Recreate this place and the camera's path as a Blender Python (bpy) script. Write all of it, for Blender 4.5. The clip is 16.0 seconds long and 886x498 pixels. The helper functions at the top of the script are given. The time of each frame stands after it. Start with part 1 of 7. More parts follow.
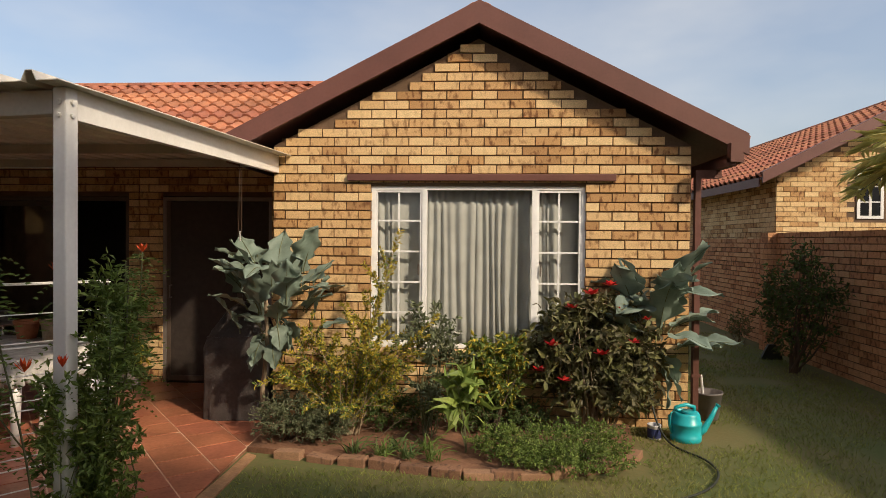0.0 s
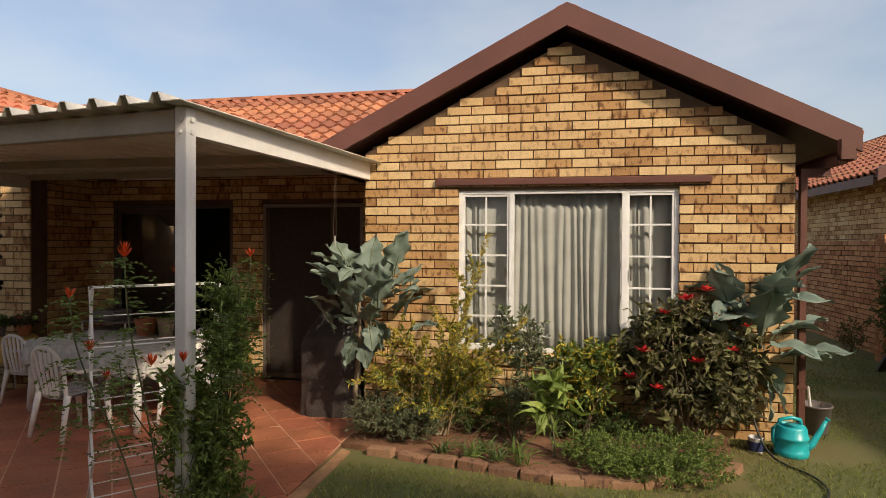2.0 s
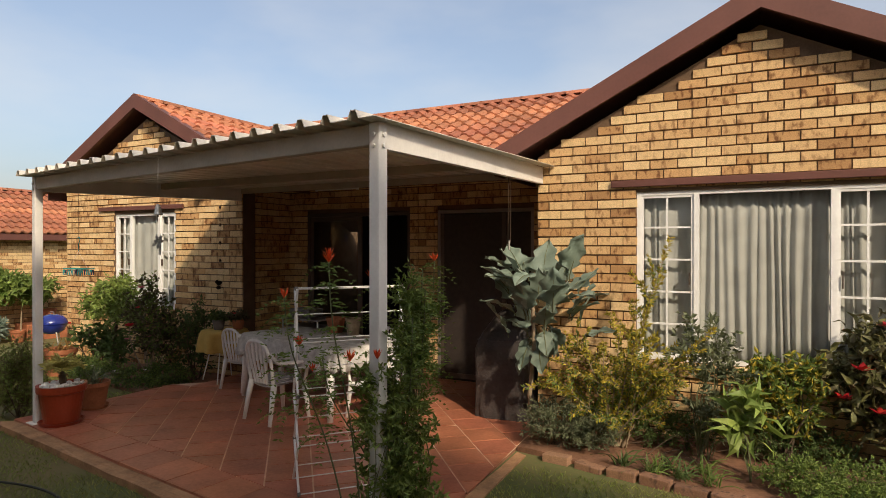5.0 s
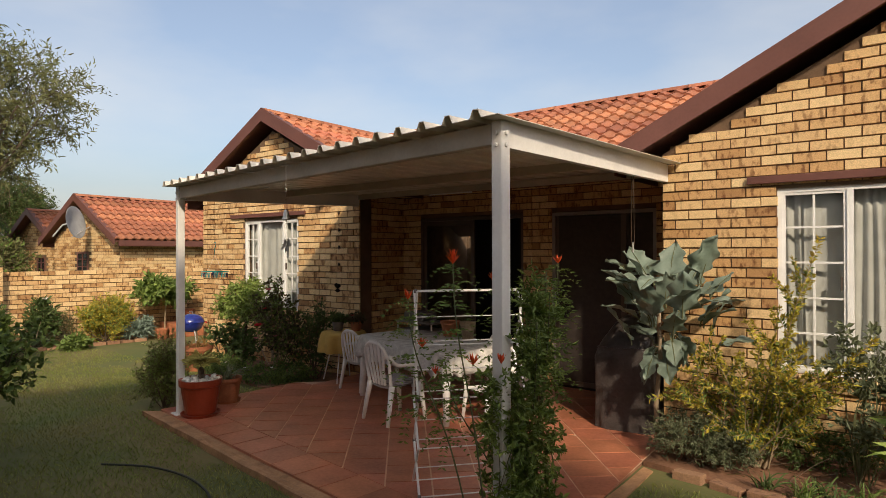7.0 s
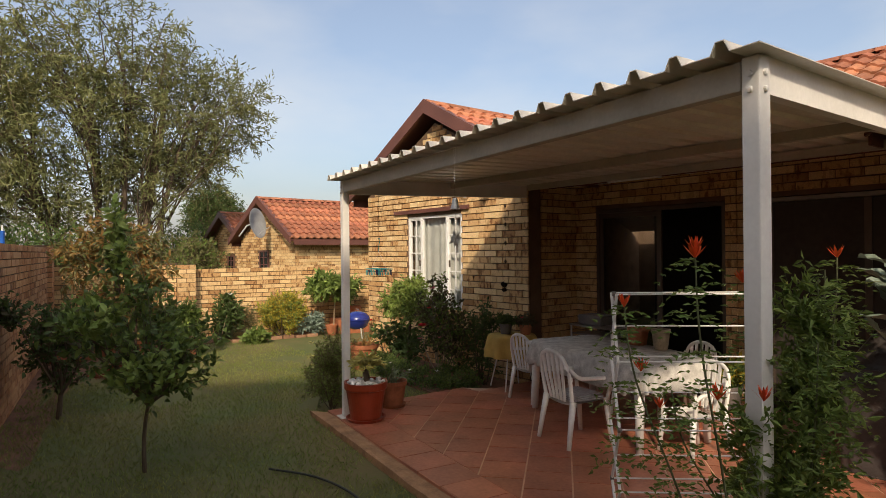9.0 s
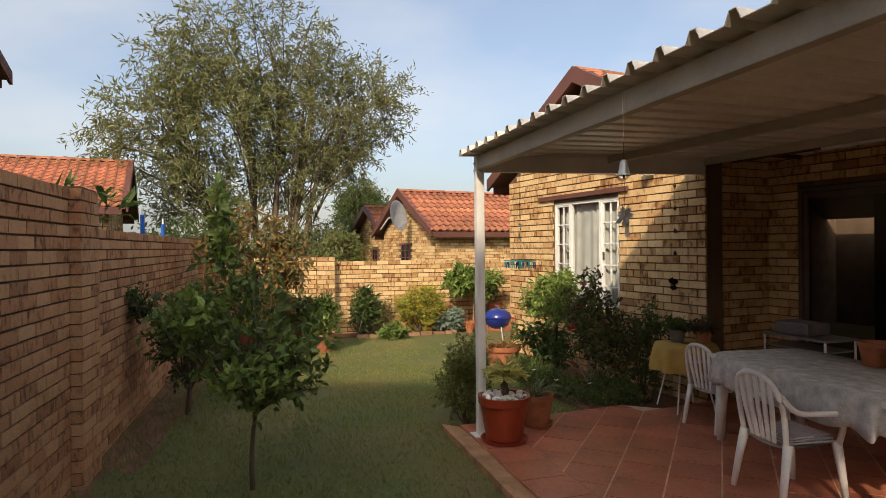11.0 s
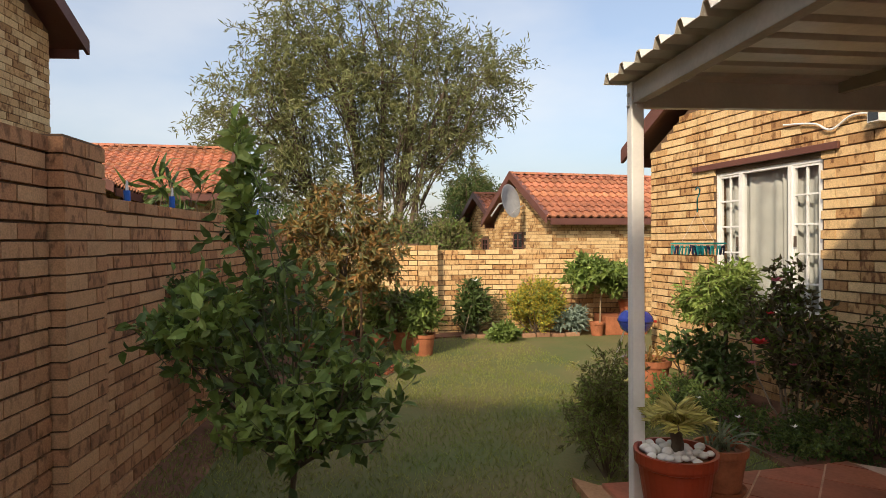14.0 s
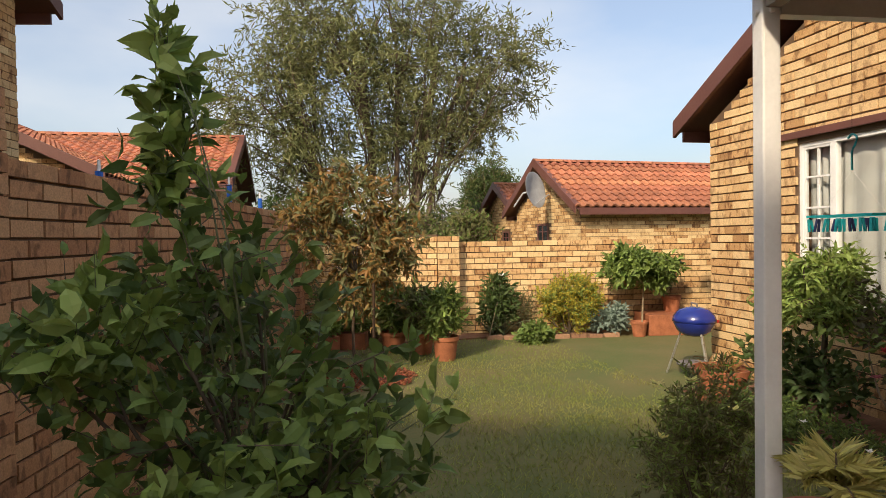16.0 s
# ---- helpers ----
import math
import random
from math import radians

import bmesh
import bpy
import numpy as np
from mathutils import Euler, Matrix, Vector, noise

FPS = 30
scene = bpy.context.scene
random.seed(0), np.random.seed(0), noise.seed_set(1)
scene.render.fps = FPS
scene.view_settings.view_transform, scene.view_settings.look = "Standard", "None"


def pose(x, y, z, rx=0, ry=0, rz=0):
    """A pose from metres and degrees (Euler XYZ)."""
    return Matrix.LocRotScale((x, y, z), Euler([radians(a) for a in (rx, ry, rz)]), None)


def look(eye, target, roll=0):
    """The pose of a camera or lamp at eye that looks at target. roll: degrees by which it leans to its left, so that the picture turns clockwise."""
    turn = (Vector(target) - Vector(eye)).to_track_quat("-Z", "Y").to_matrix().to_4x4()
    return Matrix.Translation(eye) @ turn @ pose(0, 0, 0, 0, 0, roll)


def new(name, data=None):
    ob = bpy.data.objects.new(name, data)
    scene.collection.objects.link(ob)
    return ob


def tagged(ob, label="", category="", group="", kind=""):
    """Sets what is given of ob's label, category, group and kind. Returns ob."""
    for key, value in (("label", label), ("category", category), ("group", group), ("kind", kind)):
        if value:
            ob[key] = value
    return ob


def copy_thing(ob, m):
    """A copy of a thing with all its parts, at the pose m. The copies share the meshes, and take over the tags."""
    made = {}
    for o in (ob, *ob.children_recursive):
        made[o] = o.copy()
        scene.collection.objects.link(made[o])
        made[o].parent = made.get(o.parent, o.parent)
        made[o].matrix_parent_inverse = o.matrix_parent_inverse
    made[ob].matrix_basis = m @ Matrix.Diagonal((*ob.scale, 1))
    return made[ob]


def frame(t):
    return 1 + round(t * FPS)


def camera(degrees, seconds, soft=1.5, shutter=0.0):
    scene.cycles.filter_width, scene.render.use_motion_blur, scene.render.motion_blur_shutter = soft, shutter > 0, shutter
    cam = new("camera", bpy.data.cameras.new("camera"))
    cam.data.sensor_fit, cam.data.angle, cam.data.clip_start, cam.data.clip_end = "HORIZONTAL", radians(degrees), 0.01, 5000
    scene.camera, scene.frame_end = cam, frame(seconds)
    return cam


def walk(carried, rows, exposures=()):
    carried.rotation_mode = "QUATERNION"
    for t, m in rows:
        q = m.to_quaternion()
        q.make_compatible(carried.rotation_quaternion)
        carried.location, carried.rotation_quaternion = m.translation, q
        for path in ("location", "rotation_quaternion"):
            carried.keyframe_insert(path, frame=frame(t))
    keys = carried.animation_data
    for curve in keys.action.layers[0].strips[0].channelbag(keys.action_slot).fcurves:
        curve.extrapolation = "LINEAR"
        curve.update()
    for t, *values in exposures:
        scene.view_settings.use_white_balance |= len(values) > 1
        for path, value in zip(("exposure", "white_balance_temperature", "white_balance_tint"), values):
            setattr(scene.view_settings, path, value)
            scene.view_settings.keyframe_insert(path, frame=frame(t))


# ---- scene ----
cam = camera(72.6, 16.0, soft=0.8)
PATH = [
    (0, (1.966, -5.548, 1.614), (1.835, -3.553, 1.587), 0.5),
    (0.5, (1.959, -5.56, 1.617), (1.771, -3.569, 1.591), 0.5),
    (1, (1.942, -5.56, 1.621), (1.696, -3.576, 1.596), 0.4),
    (1.5, (1.94, -5.583, 1.617), (1.614, -3.61, 1.596), 0.4),
    (2, (1.934, -5.605, 1.62), (1.531, -3.647, 1.602), 0.3),
    (2.5, (1.924, -5.621, 1.618), (1.432, -3.683, 1.603), 0.2),
    (3, (1.913, -5.635, 1.619), (1.334, -3.721, 1.607), 0.2),
    (3.5, (1.901, -5.641, 1.616), (1.235, -3.755, 1.609), 0.1),
    (4, (1.873, -5.632, 1.627), (1.122, -3.778, 1.618), 0.1),
    (6.5, (1.804, -5.653, 1.616), (0.674, -4.003, 1.623), -0.2),
    (7, (1.732, -5.614, 1.608), (0.525, -4.02, 1.618), -0.2),
    (7.5, (1.583, -5.545, 1.599), (0.282, -4.027, 1.611), -0.2),
    (8, (1.444, -5.494, 1.597), (0.057, -4.053, 1.61), -0.3),
    (8.5, (1.289, -5.373, 1.578), (-0.193, -4.03, 1.586), -0.4),
    (9, (1.113, -5.213, 1.582), (-0.46, -3.979, 1.589), -0.5),
    (9.5, (0.884, -5.07, 1.539), (-0.775, -3.953, 1.55), -0.4),
    (9.7, (0.792, -5.023, 1.545), (-0.896, -3.95, 1.552), -0.4),
    (12, (-0.164, -4.367, 1.493), (-2.051, -3.702, 1.487), -0.5),
    (12.5, (-0.436, -4.257, 1.473), (-2.348, -3.671, 1.466), -0.4),
    (13, (-0.684, -4.231, 1.464), (-2.611, -3.694, 1.455), -0.4),
    (13.5, (-0.956, -4.183, 1.446), (-2.89, -3.673, 1.425), -0.4),
    (14, (-1.207, -4.124, 1.432), (-3.148, -3.643, 1.405), -0.5),
    (14.5, (-1.47, -4.087, 1.425), (-3.416, -3.628, 1.389), -0.6),
    (15, (-1.699, -4.052, 1.428), (-3.647, -3.603, 1.386), -0.5),
    (15.5, (-2.002, -4.006, 1.38), (-3.952, -3.564, 1.343), -0.7),
    (16, (-2.217, -3.977, 1.343), (-4.17, -3.546, 1.305), -0.9),
]
walk(cam, [(t, look(eye, target, roll)) for t, eye, target, roll in PATH],
     exposures=[(0.0, 0.0), (7.0, 0.0), (9.5, 0.06), (12.0, 0.20), (16.0, 0.26)])


# ---- light ----
SUN_AZ, SUN_EL = 49.0, 35.0
world = bpy.data.worlds.new("sky")
scene.world = world
world.use_nodes = True
wn, wl = world.node_tree.nodes, world.node_tree.links
wn.clear()
sky = wn.new("ShaderNodeTexSky")
sky.sky_type = "NISHITA"
sky.sun_disc = False
sky.sun_elevation = radians(SUN_EL)
sky.sun_rotation = radians(180 - SUN_AZ)
sky.air_density, sky.dust_density, sky.ozone_density = 1.0, 4.0, 1.2
sky_geo = wn.new("ShaderNodeTexCoord")
cloud = wn.new("ShaderNodeTexNoise")
cloud.inputs["Scale"].default_value = 2.2
cloud.inputs["Detail"].default_value = 5
cloud_map = wn.new("ShaderNodeMapping")
cloud_map.inputs["Scale"].default_value = (1, 1, 2.6)
wl.new(sky_geo.outputs["Generated"], cloud_map.inputs["Vector"])
wl.new(cloud_map.outputs["Vector"], cloud.inputs["Vector"])
cloud_ramp = wn.new("ShaderNodeValToRGB")
cloud_ramp.color_ramp.elements[0].position = 0.38
cloud_ramp.color_ramp.elements[0].color = (0.15, 0.15, 0.15, 1)
cloud_ramp.color_ramp.elements[1].position = 0.72
cloud_ramp.color_ramp.elements[1].color = (0.52, 0.52, 0.52, 1)
wl.new(cloud.outputs["Fac"], cloud_ramp.inputs["Fac"])
cloud_mix = wn.new("ShaderNodeMixRGB")
cloud_mix.inputs["Color2"].default_value = (5.1, 4.9, 4.6, 1)
wl.new(cloud_ramp.outputs["Color"], cloud_mix.inputs["Fac"])
wl.new(sky.outputs["Color"], cloud_mix.inputs["Color1"])
bg = wn.new("ShaderNodeBackground")
bg.inputs["Strength"].default_value = 0.18
wl.new(cloud_mix.outputs["Color"], bg.inputs["Color"])
wo = wn.new("ShaderNodeOutputWorld")
wl.new(bg.outputs["Background"], wo.inputs["Surface"])

sun = new("sun", bpy.data.lights.new("sun", "SUN"))
sun.data.energy = 3.7
sun.data.angle = radians(2.0)
sun.data.color = (1.0, 0.82, 0.60)
_el, _az = radians(SUN_EL), radians(SUN_AZ)
sun.matrix_world = look((30 * math.sin(_az), -30 * math.cos(_az), 30 * math.tan(_el)), (0, 0, 0))


# ---- materials ----
def mat(name, color, rough=0.7, metal=0.0, var=0.25, scale=8.0, fine=60.0, bump=0.15, dist=0.01, color2=None,
        island=0.0, spec=0.4, trans=0.0, streak=None):
    """A surface with two scales of variation, bump, and a random tone for each piece."""
    m = bpy.data.materials.new(name)
    m.use_nodes = True
    n, l = m.node_tree.nodes, m.node_tree.links
    b = n["Principled BSDF"]
    tc = n.new("ShaderNodeTexCoord")
    geo = n.new("ShaderNodeNewGeometry")
    vec = geo.outputs["Position"]
    if streak:
        mp = n.new("ShaderNodeMapping")
        mp.inputs["Scale"].default_value = streak
        l.new(vec, mp.inputs["Vector"])
        vec = mp.outputs["Vector"]
    big = n.new("ShaderNodeTexNoise")
    big.inputs["Scale"].default_value = scale
    big.inputs["Detail"].default_value = 4
    small = n.new("ShaderNodeTexNoise")
    small.inputs["Scale"].default_value = fine
    small.inputs["Detail"].default_value = 3
    l.new(vec, big.inputs["Vector"])
    l.new(vec, small.inputs["Vector"])
    add = n.new("ShaderNodeMath")
    add.operation = "MULTIPLY_ADD"
    l.new(small.outputs["Fac"], add.inputs[0])
    add.inputs[1].default_value = 0.4
    l.new(big.outputs["Fac"], add.inputs[2])
    rng = n.new("ShaderNodeMapRange")
    rng.inputs["From Min"].default_value = 0.45
    rng.inputs["From Max"].default_value = 0.95
    l.new(add.outputs[0], rng.inputs["Value"])
    mix = n.new("ShaderNodeMixRGB")
    c2 = color2 or tuple(c * (1 - var) for c in color)
    c1 = color if color2 else tuple(min(1, c * (1 + var * 0.5)) for c in color)
    mix.inputs["Color1"].default_value = (*c1, 1)
    mix.inputs["Color2"].default_value = (*c2, 1)
    l.new(rng.outputs["Result"], mix.inputs["Fac"])
    out = mix.outputs["Color"]
    if island:
        info = n.new("ShaderNodeObjectInfo")
        s = n.new("ShaderNodeMath")
        l.new(info.outputs["Random"], s.inputs[0])
        l.new(geo.outputs["Random Per Island"], s.inputs[1])
        f = n.new("ShaderNodeMath")
        f.operation = "FRACT"
        l.new(s.outputs[0], f.inputs[0])
        r2 = n.new("ShaderNodeMapRange")
        r2.inputs["To Min"].default_value = 1 - island
        r2.inputs["To Max"].default_value = 1 + island
        l.new(f.outputs[0], r2.inputs["Value"])
        hsv = n.new("ShaderNodeHueSaturation")
        l.new(out, hsv.inputs["Color"])
        l.new(r2.outputs["Result"], hsv.inputs["Value"])
        r3 = n.new("ShaderNodeMapRange")
        r3.inputs["To Min"].default_value = 0.5 - island * 0.03
        r3.inputs["To Max"].default_value = 0.5 + island * 0.03
        f2 = n.new("ShaderNodeMath")
        f2.operation = "MULTIPLY"
        f2.inputs[1].default_value = 7.31
        l.new(f.outputs[0], f2.inputs[0])
        f3 = n.new("ShaderNodeMath")
        f3.operation = "FRACT"
        l.new(f2.outputs[0], f3.inputs[0])
        l.new(f3.outputs[0], r3.inputs["Value"])
        l.new(r3.outputs["Result"], hsv.inputs["Hue"])
        out = hsv.outputs["Color"]
    l.new(out, b.inputs["Base Color"])
    rr = n.new("ShaderNodeMapRange")
    rr.inputs["To Min"].default_value = max(0.02, rough - 0.1)
    rr.inputs["To Max"].default_value = min(1, rough + 0.1)
    l.new(small.outputs["Fac"], rr.inputs["Value"])
    l.new(rr.outputs["Result"], b.inputs["Roughness"])
    b.inputs["Metallic"].default_value = metal
    b.inputs["Specular IOR Level"].default_value = spec
    if bump:
        bp = n.new("ShaderNodeBump")
        bp.inputs["Strength"].default_value = bump
        bp.inputs["Distance"].default_value = dist
        l.new(add.outputs[0], bp.inputs["Height"])
        l.new(bp.outputs["Normal"], b.inputs["Normal"])
    if trans:
        tr = n.new("ShaderNodeBsdfTranslucent")
        l.new(out, tr.inputs["Color"])
        ms = n.new("ShaderNodeMixShader")
        ms.inputs["Fac"].default_value = trans
        l.new(b.outputs["BSDF"], ms.inputs[1])
        l.new(tr.outputs["BSDF"], ms.inputs[2])
        l.new(ms.outputs["Shader"], n["Material Output"].inputs["Surface"])
    return m


def brick_mat(name, pale, tan, dark):
    """Face brick: pale to tan pieces with scorched brown patches and pits."""
    m = bpy.data.materials.new(name)
    m.use_nodes = True
    n, l = m.node_tree.nodes, m.node_tree.links
    b = n["Principled BSDF"]
    geo = n.new("ShaderNodeNewGeometry")
    info = n.new("ShaderNodeObjectInfo")
    s = n.new("ShaderNodeMath")
    l.new(info.outputs["Random"], s.inputs[0])
    l.new(geo.outputs["Random Per Island"], s.inputs[1])
    f = n.new("ShaderNodeMath")
    f.operation = "FRACT"
    l.new(s.outputs[0], f.inputs[0])
    ramp = n.new("ShaderNodeValToRGB")
    e = ramp.color_ramp.elements
    e[0].position, e[0].color = 0.0, (*pale, 1)
    e[1].position, e[1].color = 1.0, (*[0.55 * a + 0.45 * c for a, c in zip(tan, dark)], 1)
    q = e.new(0.45)
    q.color = (*[0.5 * a + 0.5 * c for a, c in zip(pale, tan)], 1)
    q = e.new(0.85)
    q.color = (*tan, 1)
    l.new(f.outputs[0], ramp.inputs["Fac"])
    mp = n.new("ShaderNodeMapping")
    mp.inputs["Scale"].default_value = (1, 1, 0.5)
    l.new(geo.outputs["Position"], mp.inputs["Vector"])
    patch = n.new("ShaderNodeTexNoise")
    patch.inputs["Scale"].default_value = 22
    patch.inputs["Detail"].default_value = 3
    l.new(mp.outputs["Vector"], patch.inputs["Vector"])
    pr = n.new("ShaderNodeMapRange")
    pr.inputs["From Min"].default_value = 0.52
    pr.inputs["From Max"].default_value = 0.64
    l.new(patch.outputs["Fac"], pr.inputs["Value"])
    pm = n.new("ShaderNodeMath")
    pm.operation = "MULTIPLY"
    l.new(pr.outputs["Result"], pm.inputs[0])
    rm = n.new("ShaderNodeMapRange")
    rm.inputs["From Min"].default_value = 0.15
    rm.inputs["From Max"].default_value = 0.9
    rm.inputs["To Min"].default_value = 0.15
    l.new(f.outputs[0], rm.inputs["Value"])
    l.new(rm.outputs["Result"], pm.inputs[1])
    mix = n.new("ShaderNodeMixRGB")
    mix.inputs["Color2"].default_value = (*dark, 1)
    l.new(pm.outputs[0], mix.inputs["Fac"])
    l.new(ramp.outputs["Color"], mix.inputs["Color1"])
    fine = n.new("ShaderNodeTexNoise")
    fine.inputs["Scale"].default_value = 110
    fine.inputs["Detail"].default_value = 3
    l.new(geo.outputs["Position"], fine.inputs["Vector"])
    fr = n.new("ShaderNodeMapRange")
    fr.inputs["From Min"].default_value = 0.3
    fr.inputs["From Max"].default_value = 0.7
    fr.inputs["To Min"].default_value = 0.78
    fr.inputs["To Max"].default_value = 1.12
    l.new(fine.outputs["Fac"], fr.inputs["Value"])
    mul = n.new("ShaderNodeMixRGB")
    mul.blend_type = "MULTIPLY"
    mul.inputs["Fac"].default_value = 1
    l.new(mix.outputs["Color"], mul.inputs["Color1"])
    l.new(fr.outputs["Result"], mul.inputs["Color2"])
    l.new(mul.outputs["Color"], b.inputs["Base Color"])
    b.inputs["Roughness"].default_value = 0.88
    b.inputs["Specular IOR Level"].default_value = 0.25
    bp = n.new("ShaderNodeBump")
    bp.inputs["Strength"].default_value = 0.35
    bp.inputs["Distance"].default_value = 0.004
    l.new(fine.outputs["Fac"], bp.inputs["Height"])
    l.new(bp.outputs["Normal"], b.inputs["Normal"])
    return m


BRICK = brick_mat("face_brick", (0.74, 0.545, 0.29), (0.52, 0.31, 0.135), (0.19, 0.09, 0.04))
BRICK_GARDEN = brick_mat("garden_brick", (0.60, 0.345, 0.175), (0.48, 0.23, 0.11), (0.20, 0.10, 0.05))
MORTAR = mat("mortar", (0.15, 0.095, 0.058), 0.95, var=0.35, scale=5, fine=90, bump=0.3)
EDGE_BRICK = brick_mat("edging_brick", (0.34, 0.20, 0.12), (0.26, 0.14, 0.085), (0.12, 0.07, 0.05))
FASCIA = mat("brown_fascia_paint", (0.135, 0.055, 0.042), 0.5, var=0.2, scale=3, fine=40, bump=0.04)
WHITE_STEEL = mat("white_painted_steel", (0.78, 0.77, 0.74), 0.42, var=0.12, scale=4, fine=50, bump=0.03)
WHITE_FRAME = mat("white_window_paint", (0.80, 0.80, 0.78), 0.4, var=0.1, scale=6, fine=60, bump=0.03)
SHEET = mat("white_roof_sheet", (0.68, 0.64, 0.565), 0.4, metal=0.0, var=0.2, scale=2, fine=30, bump=0.04)
ROOF_TILE = mat("terracotta_tile", (0.39, 0.15, 0.08), 0.75, var=0.35, scale=2.2, fine=30, bump=0.2, island=0.22)
SLAB_TILE = mat("oxblood_clay_tile", (0.42, 0.155, 0.088), 0.36, var=0.35, scale=3, fine=40, bump=0.05, island=0.15, spec=0.5)
GROUT = mat("pale_grout", (0.66, 0.46, 0.33), 0.9, var=0.3, scale=6, fine=60, bump=0.2)
SLAB_EDGE = mat("slab_edge_cement", (0.30, 0.15, 0.09), 0.85, var=0.4, scale=6, fine=60, bump=0.3)
SOIL = mat("red_soil", (0.21, 0.105, 0.06), 0.95, var=0.5, scale=5, fine=45, bump=0.6, dist=0.02)
# duller than the white steel: shade under the sheeting put into the colour
SHADED_BEAM = mat("shade_dulled_paint", (0.44, 0.40, 0.335), 0.55, var=0.2, scale=4, fine=50, bump=0.04)
SAND = mat("trodden_sandy_soil", (0.40, 0.225, 0.115), 0.95, var=0.4, scale=7, fine=60, bump=0.5, dist=0.015)
LAWN = mat("lawn_ground", (0.075, 0.11, 0.028), 0.95, scale=0.9, fine=35, bump=0.5, dist=0.02, color2=(0.17, 0.135, 0.055))
GRASS = mat("grass_blades", (0.175, 0.245, 0.05), 0.8, scale=1.1, fine=9, bump=0, color2=(0.33, 0.31, 0.10), island=0.3, trans=0.25)


# ---- mesh helpers ----
def obj(name, bm, material, parent=None, label="", smooth=False, m=None):
    me = bpy.data.meshes.new(name)
    bm.to_mesh(me)
    bm.free()
    for q in (material if isinstance(material, (list, tuple)) else [material]):
        me.materials.append(q)
    if smooth:
        for p in me.polygons:
            p.use_smooth = True
    ob = new(name, me)
    if parent:
        ob.parent = parent
    if m is not None:
        ob.matrix_local = m
    return tagged(ob, label)


def part(name, bm, material, parent, label="", smooth=False):
    return obj(name, bm, material, parent, label, smooth)


def empty(name, m, label="", category="", group="", kind=""):
    ob = new(name)
    ob.empty_display_size = 0.1
    ob.matrix_world = m
    return tagged(ob, label, category, group, kind)


def box(bm, x0, x1, y0, y1, z0, z1, m=None, bevel=0.0):
    pts = [(x, y, z) for z in (z0, z1) for y in (y0, y1) for x in (x0, x1)]
    v = [bm.verts.new(m @ Vector(p) if m else p) for p in pts]
    f = [bm.faces.new([v[i] for i in q]) for q in
         ((0, 2, 3, 1), (4, 5, 7, 6), (0, 1, 5, 4), (2, 6, 7, 3), (0, 4, 6, 2), (1, 3, 7, 5))]
    if bevel:
        edges = list({e for q in f for e in q.edges})
        bmesh.ops.bevel(bm, geom=edges, offset=bevel, segments=2, affect="EDGES", profile=0.6)
    return bm


def boxes(*list_of):
    bm = bmesh.new()
    for b in list_of:
        box(bm, *b)
    return bm


def prism(bm, poly, y0, y1, m=None):
    """A polygon in x and z, drawn out from y0 to y1."""
    a = [bm.verts.new((m or Matrix()) @ Vector((x, y0, z))) for x, z in poly]
    b = [bm.verts.new((m or Matrix()) @ Vector((x, y1, z))) for x, z in poly]
    bm.faces.new(a)
    bm.faces.new(b[::-1])
    k = len(poly)
    for i in range(k):
        bm.faces.new([a[i], b[i], b[(i + 1) % k], a[(i + 1) % k]])
    bmesh.ops.recalc_face_normals(bm, faces=bm.faces[:])
    return bm


def slab_poly(bm, poly, z0, z1):
    a = [bm.verts.new((x, y, z0)) for x, y in poly]
    b = [bm.verts.new((x, y, z1)) for x, y in poly]
    bm.faces.new(a)
    bm.faces.new(b)
    k = len(poly)
    for i in range(k):
        bm.faces.new([a[i], a[(i + 1) % k], b[(i + 1) % k], b[i]])
    bmesh.ops.recalc_face_normals(bm, faces=bm.faces[:])
    return bm


def tube(bm, pts, r0, r1=None, sides=8, cap=True):
    """A round rod through the points, tapering from r0 to r1."""
    r1 = r0 if r1 is None else r1
    pts = [Vector(p) for p in pts]
    rings = []
    for i, p in enumerate(pts):
        d = (pts[min(i + 1, len(pts) - 1)] - pts[max(i - 1, 0)])
        d = d.normalized() if d.length > 1e-9 else Vector((0, 0, 1))
        u = d.cross(Vector((0, 0, 1)) if abs(d.z) < 0.95 else Vector((1, 0, 0))).normalized()
        w = d.cross(u)
        r = r0 + (r1 - r0) * i / max(1, len(pts) - 1)
        rings.append([bm.verts.new(p + r * (math.cos(a) * u + math.sin(a) * w))
                      for a in (2 * math.pi * k / sides for k in range(sides))])
    for a, b in zip(rings, rings[1:]):
        for k in range(sides):
            bm.faces.new([a[k], a[(k + 1) % sides], b[(k + 1) % sides], b[k]])
    if cap:
        bm.faces.new(rings[0][::-1])
        bm.faces.new(rings[-1])
    return bm


def lathe(bm, prof, sides=24, m=None):
    """Turns a profile of (radius, height) about the z axis."""
    m = m or Matrix()
    rings = []
    for r, z in prof:
        rings.append([bm.verts.new(m @ Vector((r * math.cos(a), r * math.sin(a), z)))
                      for a in (2 * math.pi * k / sides for k in range(sides))])
    for a, b in zip(rings, rings[1:]):
        for k in range(sides):
            bm.faces.new([a[k], a[(k + 1) % sides], b[(k + 1) % sides], b[k]])
    if prof[0][0] > 1e-4:
        bm.faces.new(rings[0][::-1])
    if prof[-1][0] > 1e-4:
        bm.faces.new(rings[-1])
    return bm


# ---- plan ----
BT = -9.0                     # turn of the garden walls and the patio's front against the house
BU = Vector((-math.cos(radians(BT)), -math.sin(radians(BT)), 0))
RECESS = 1.15
SLAB_Z = -0.04


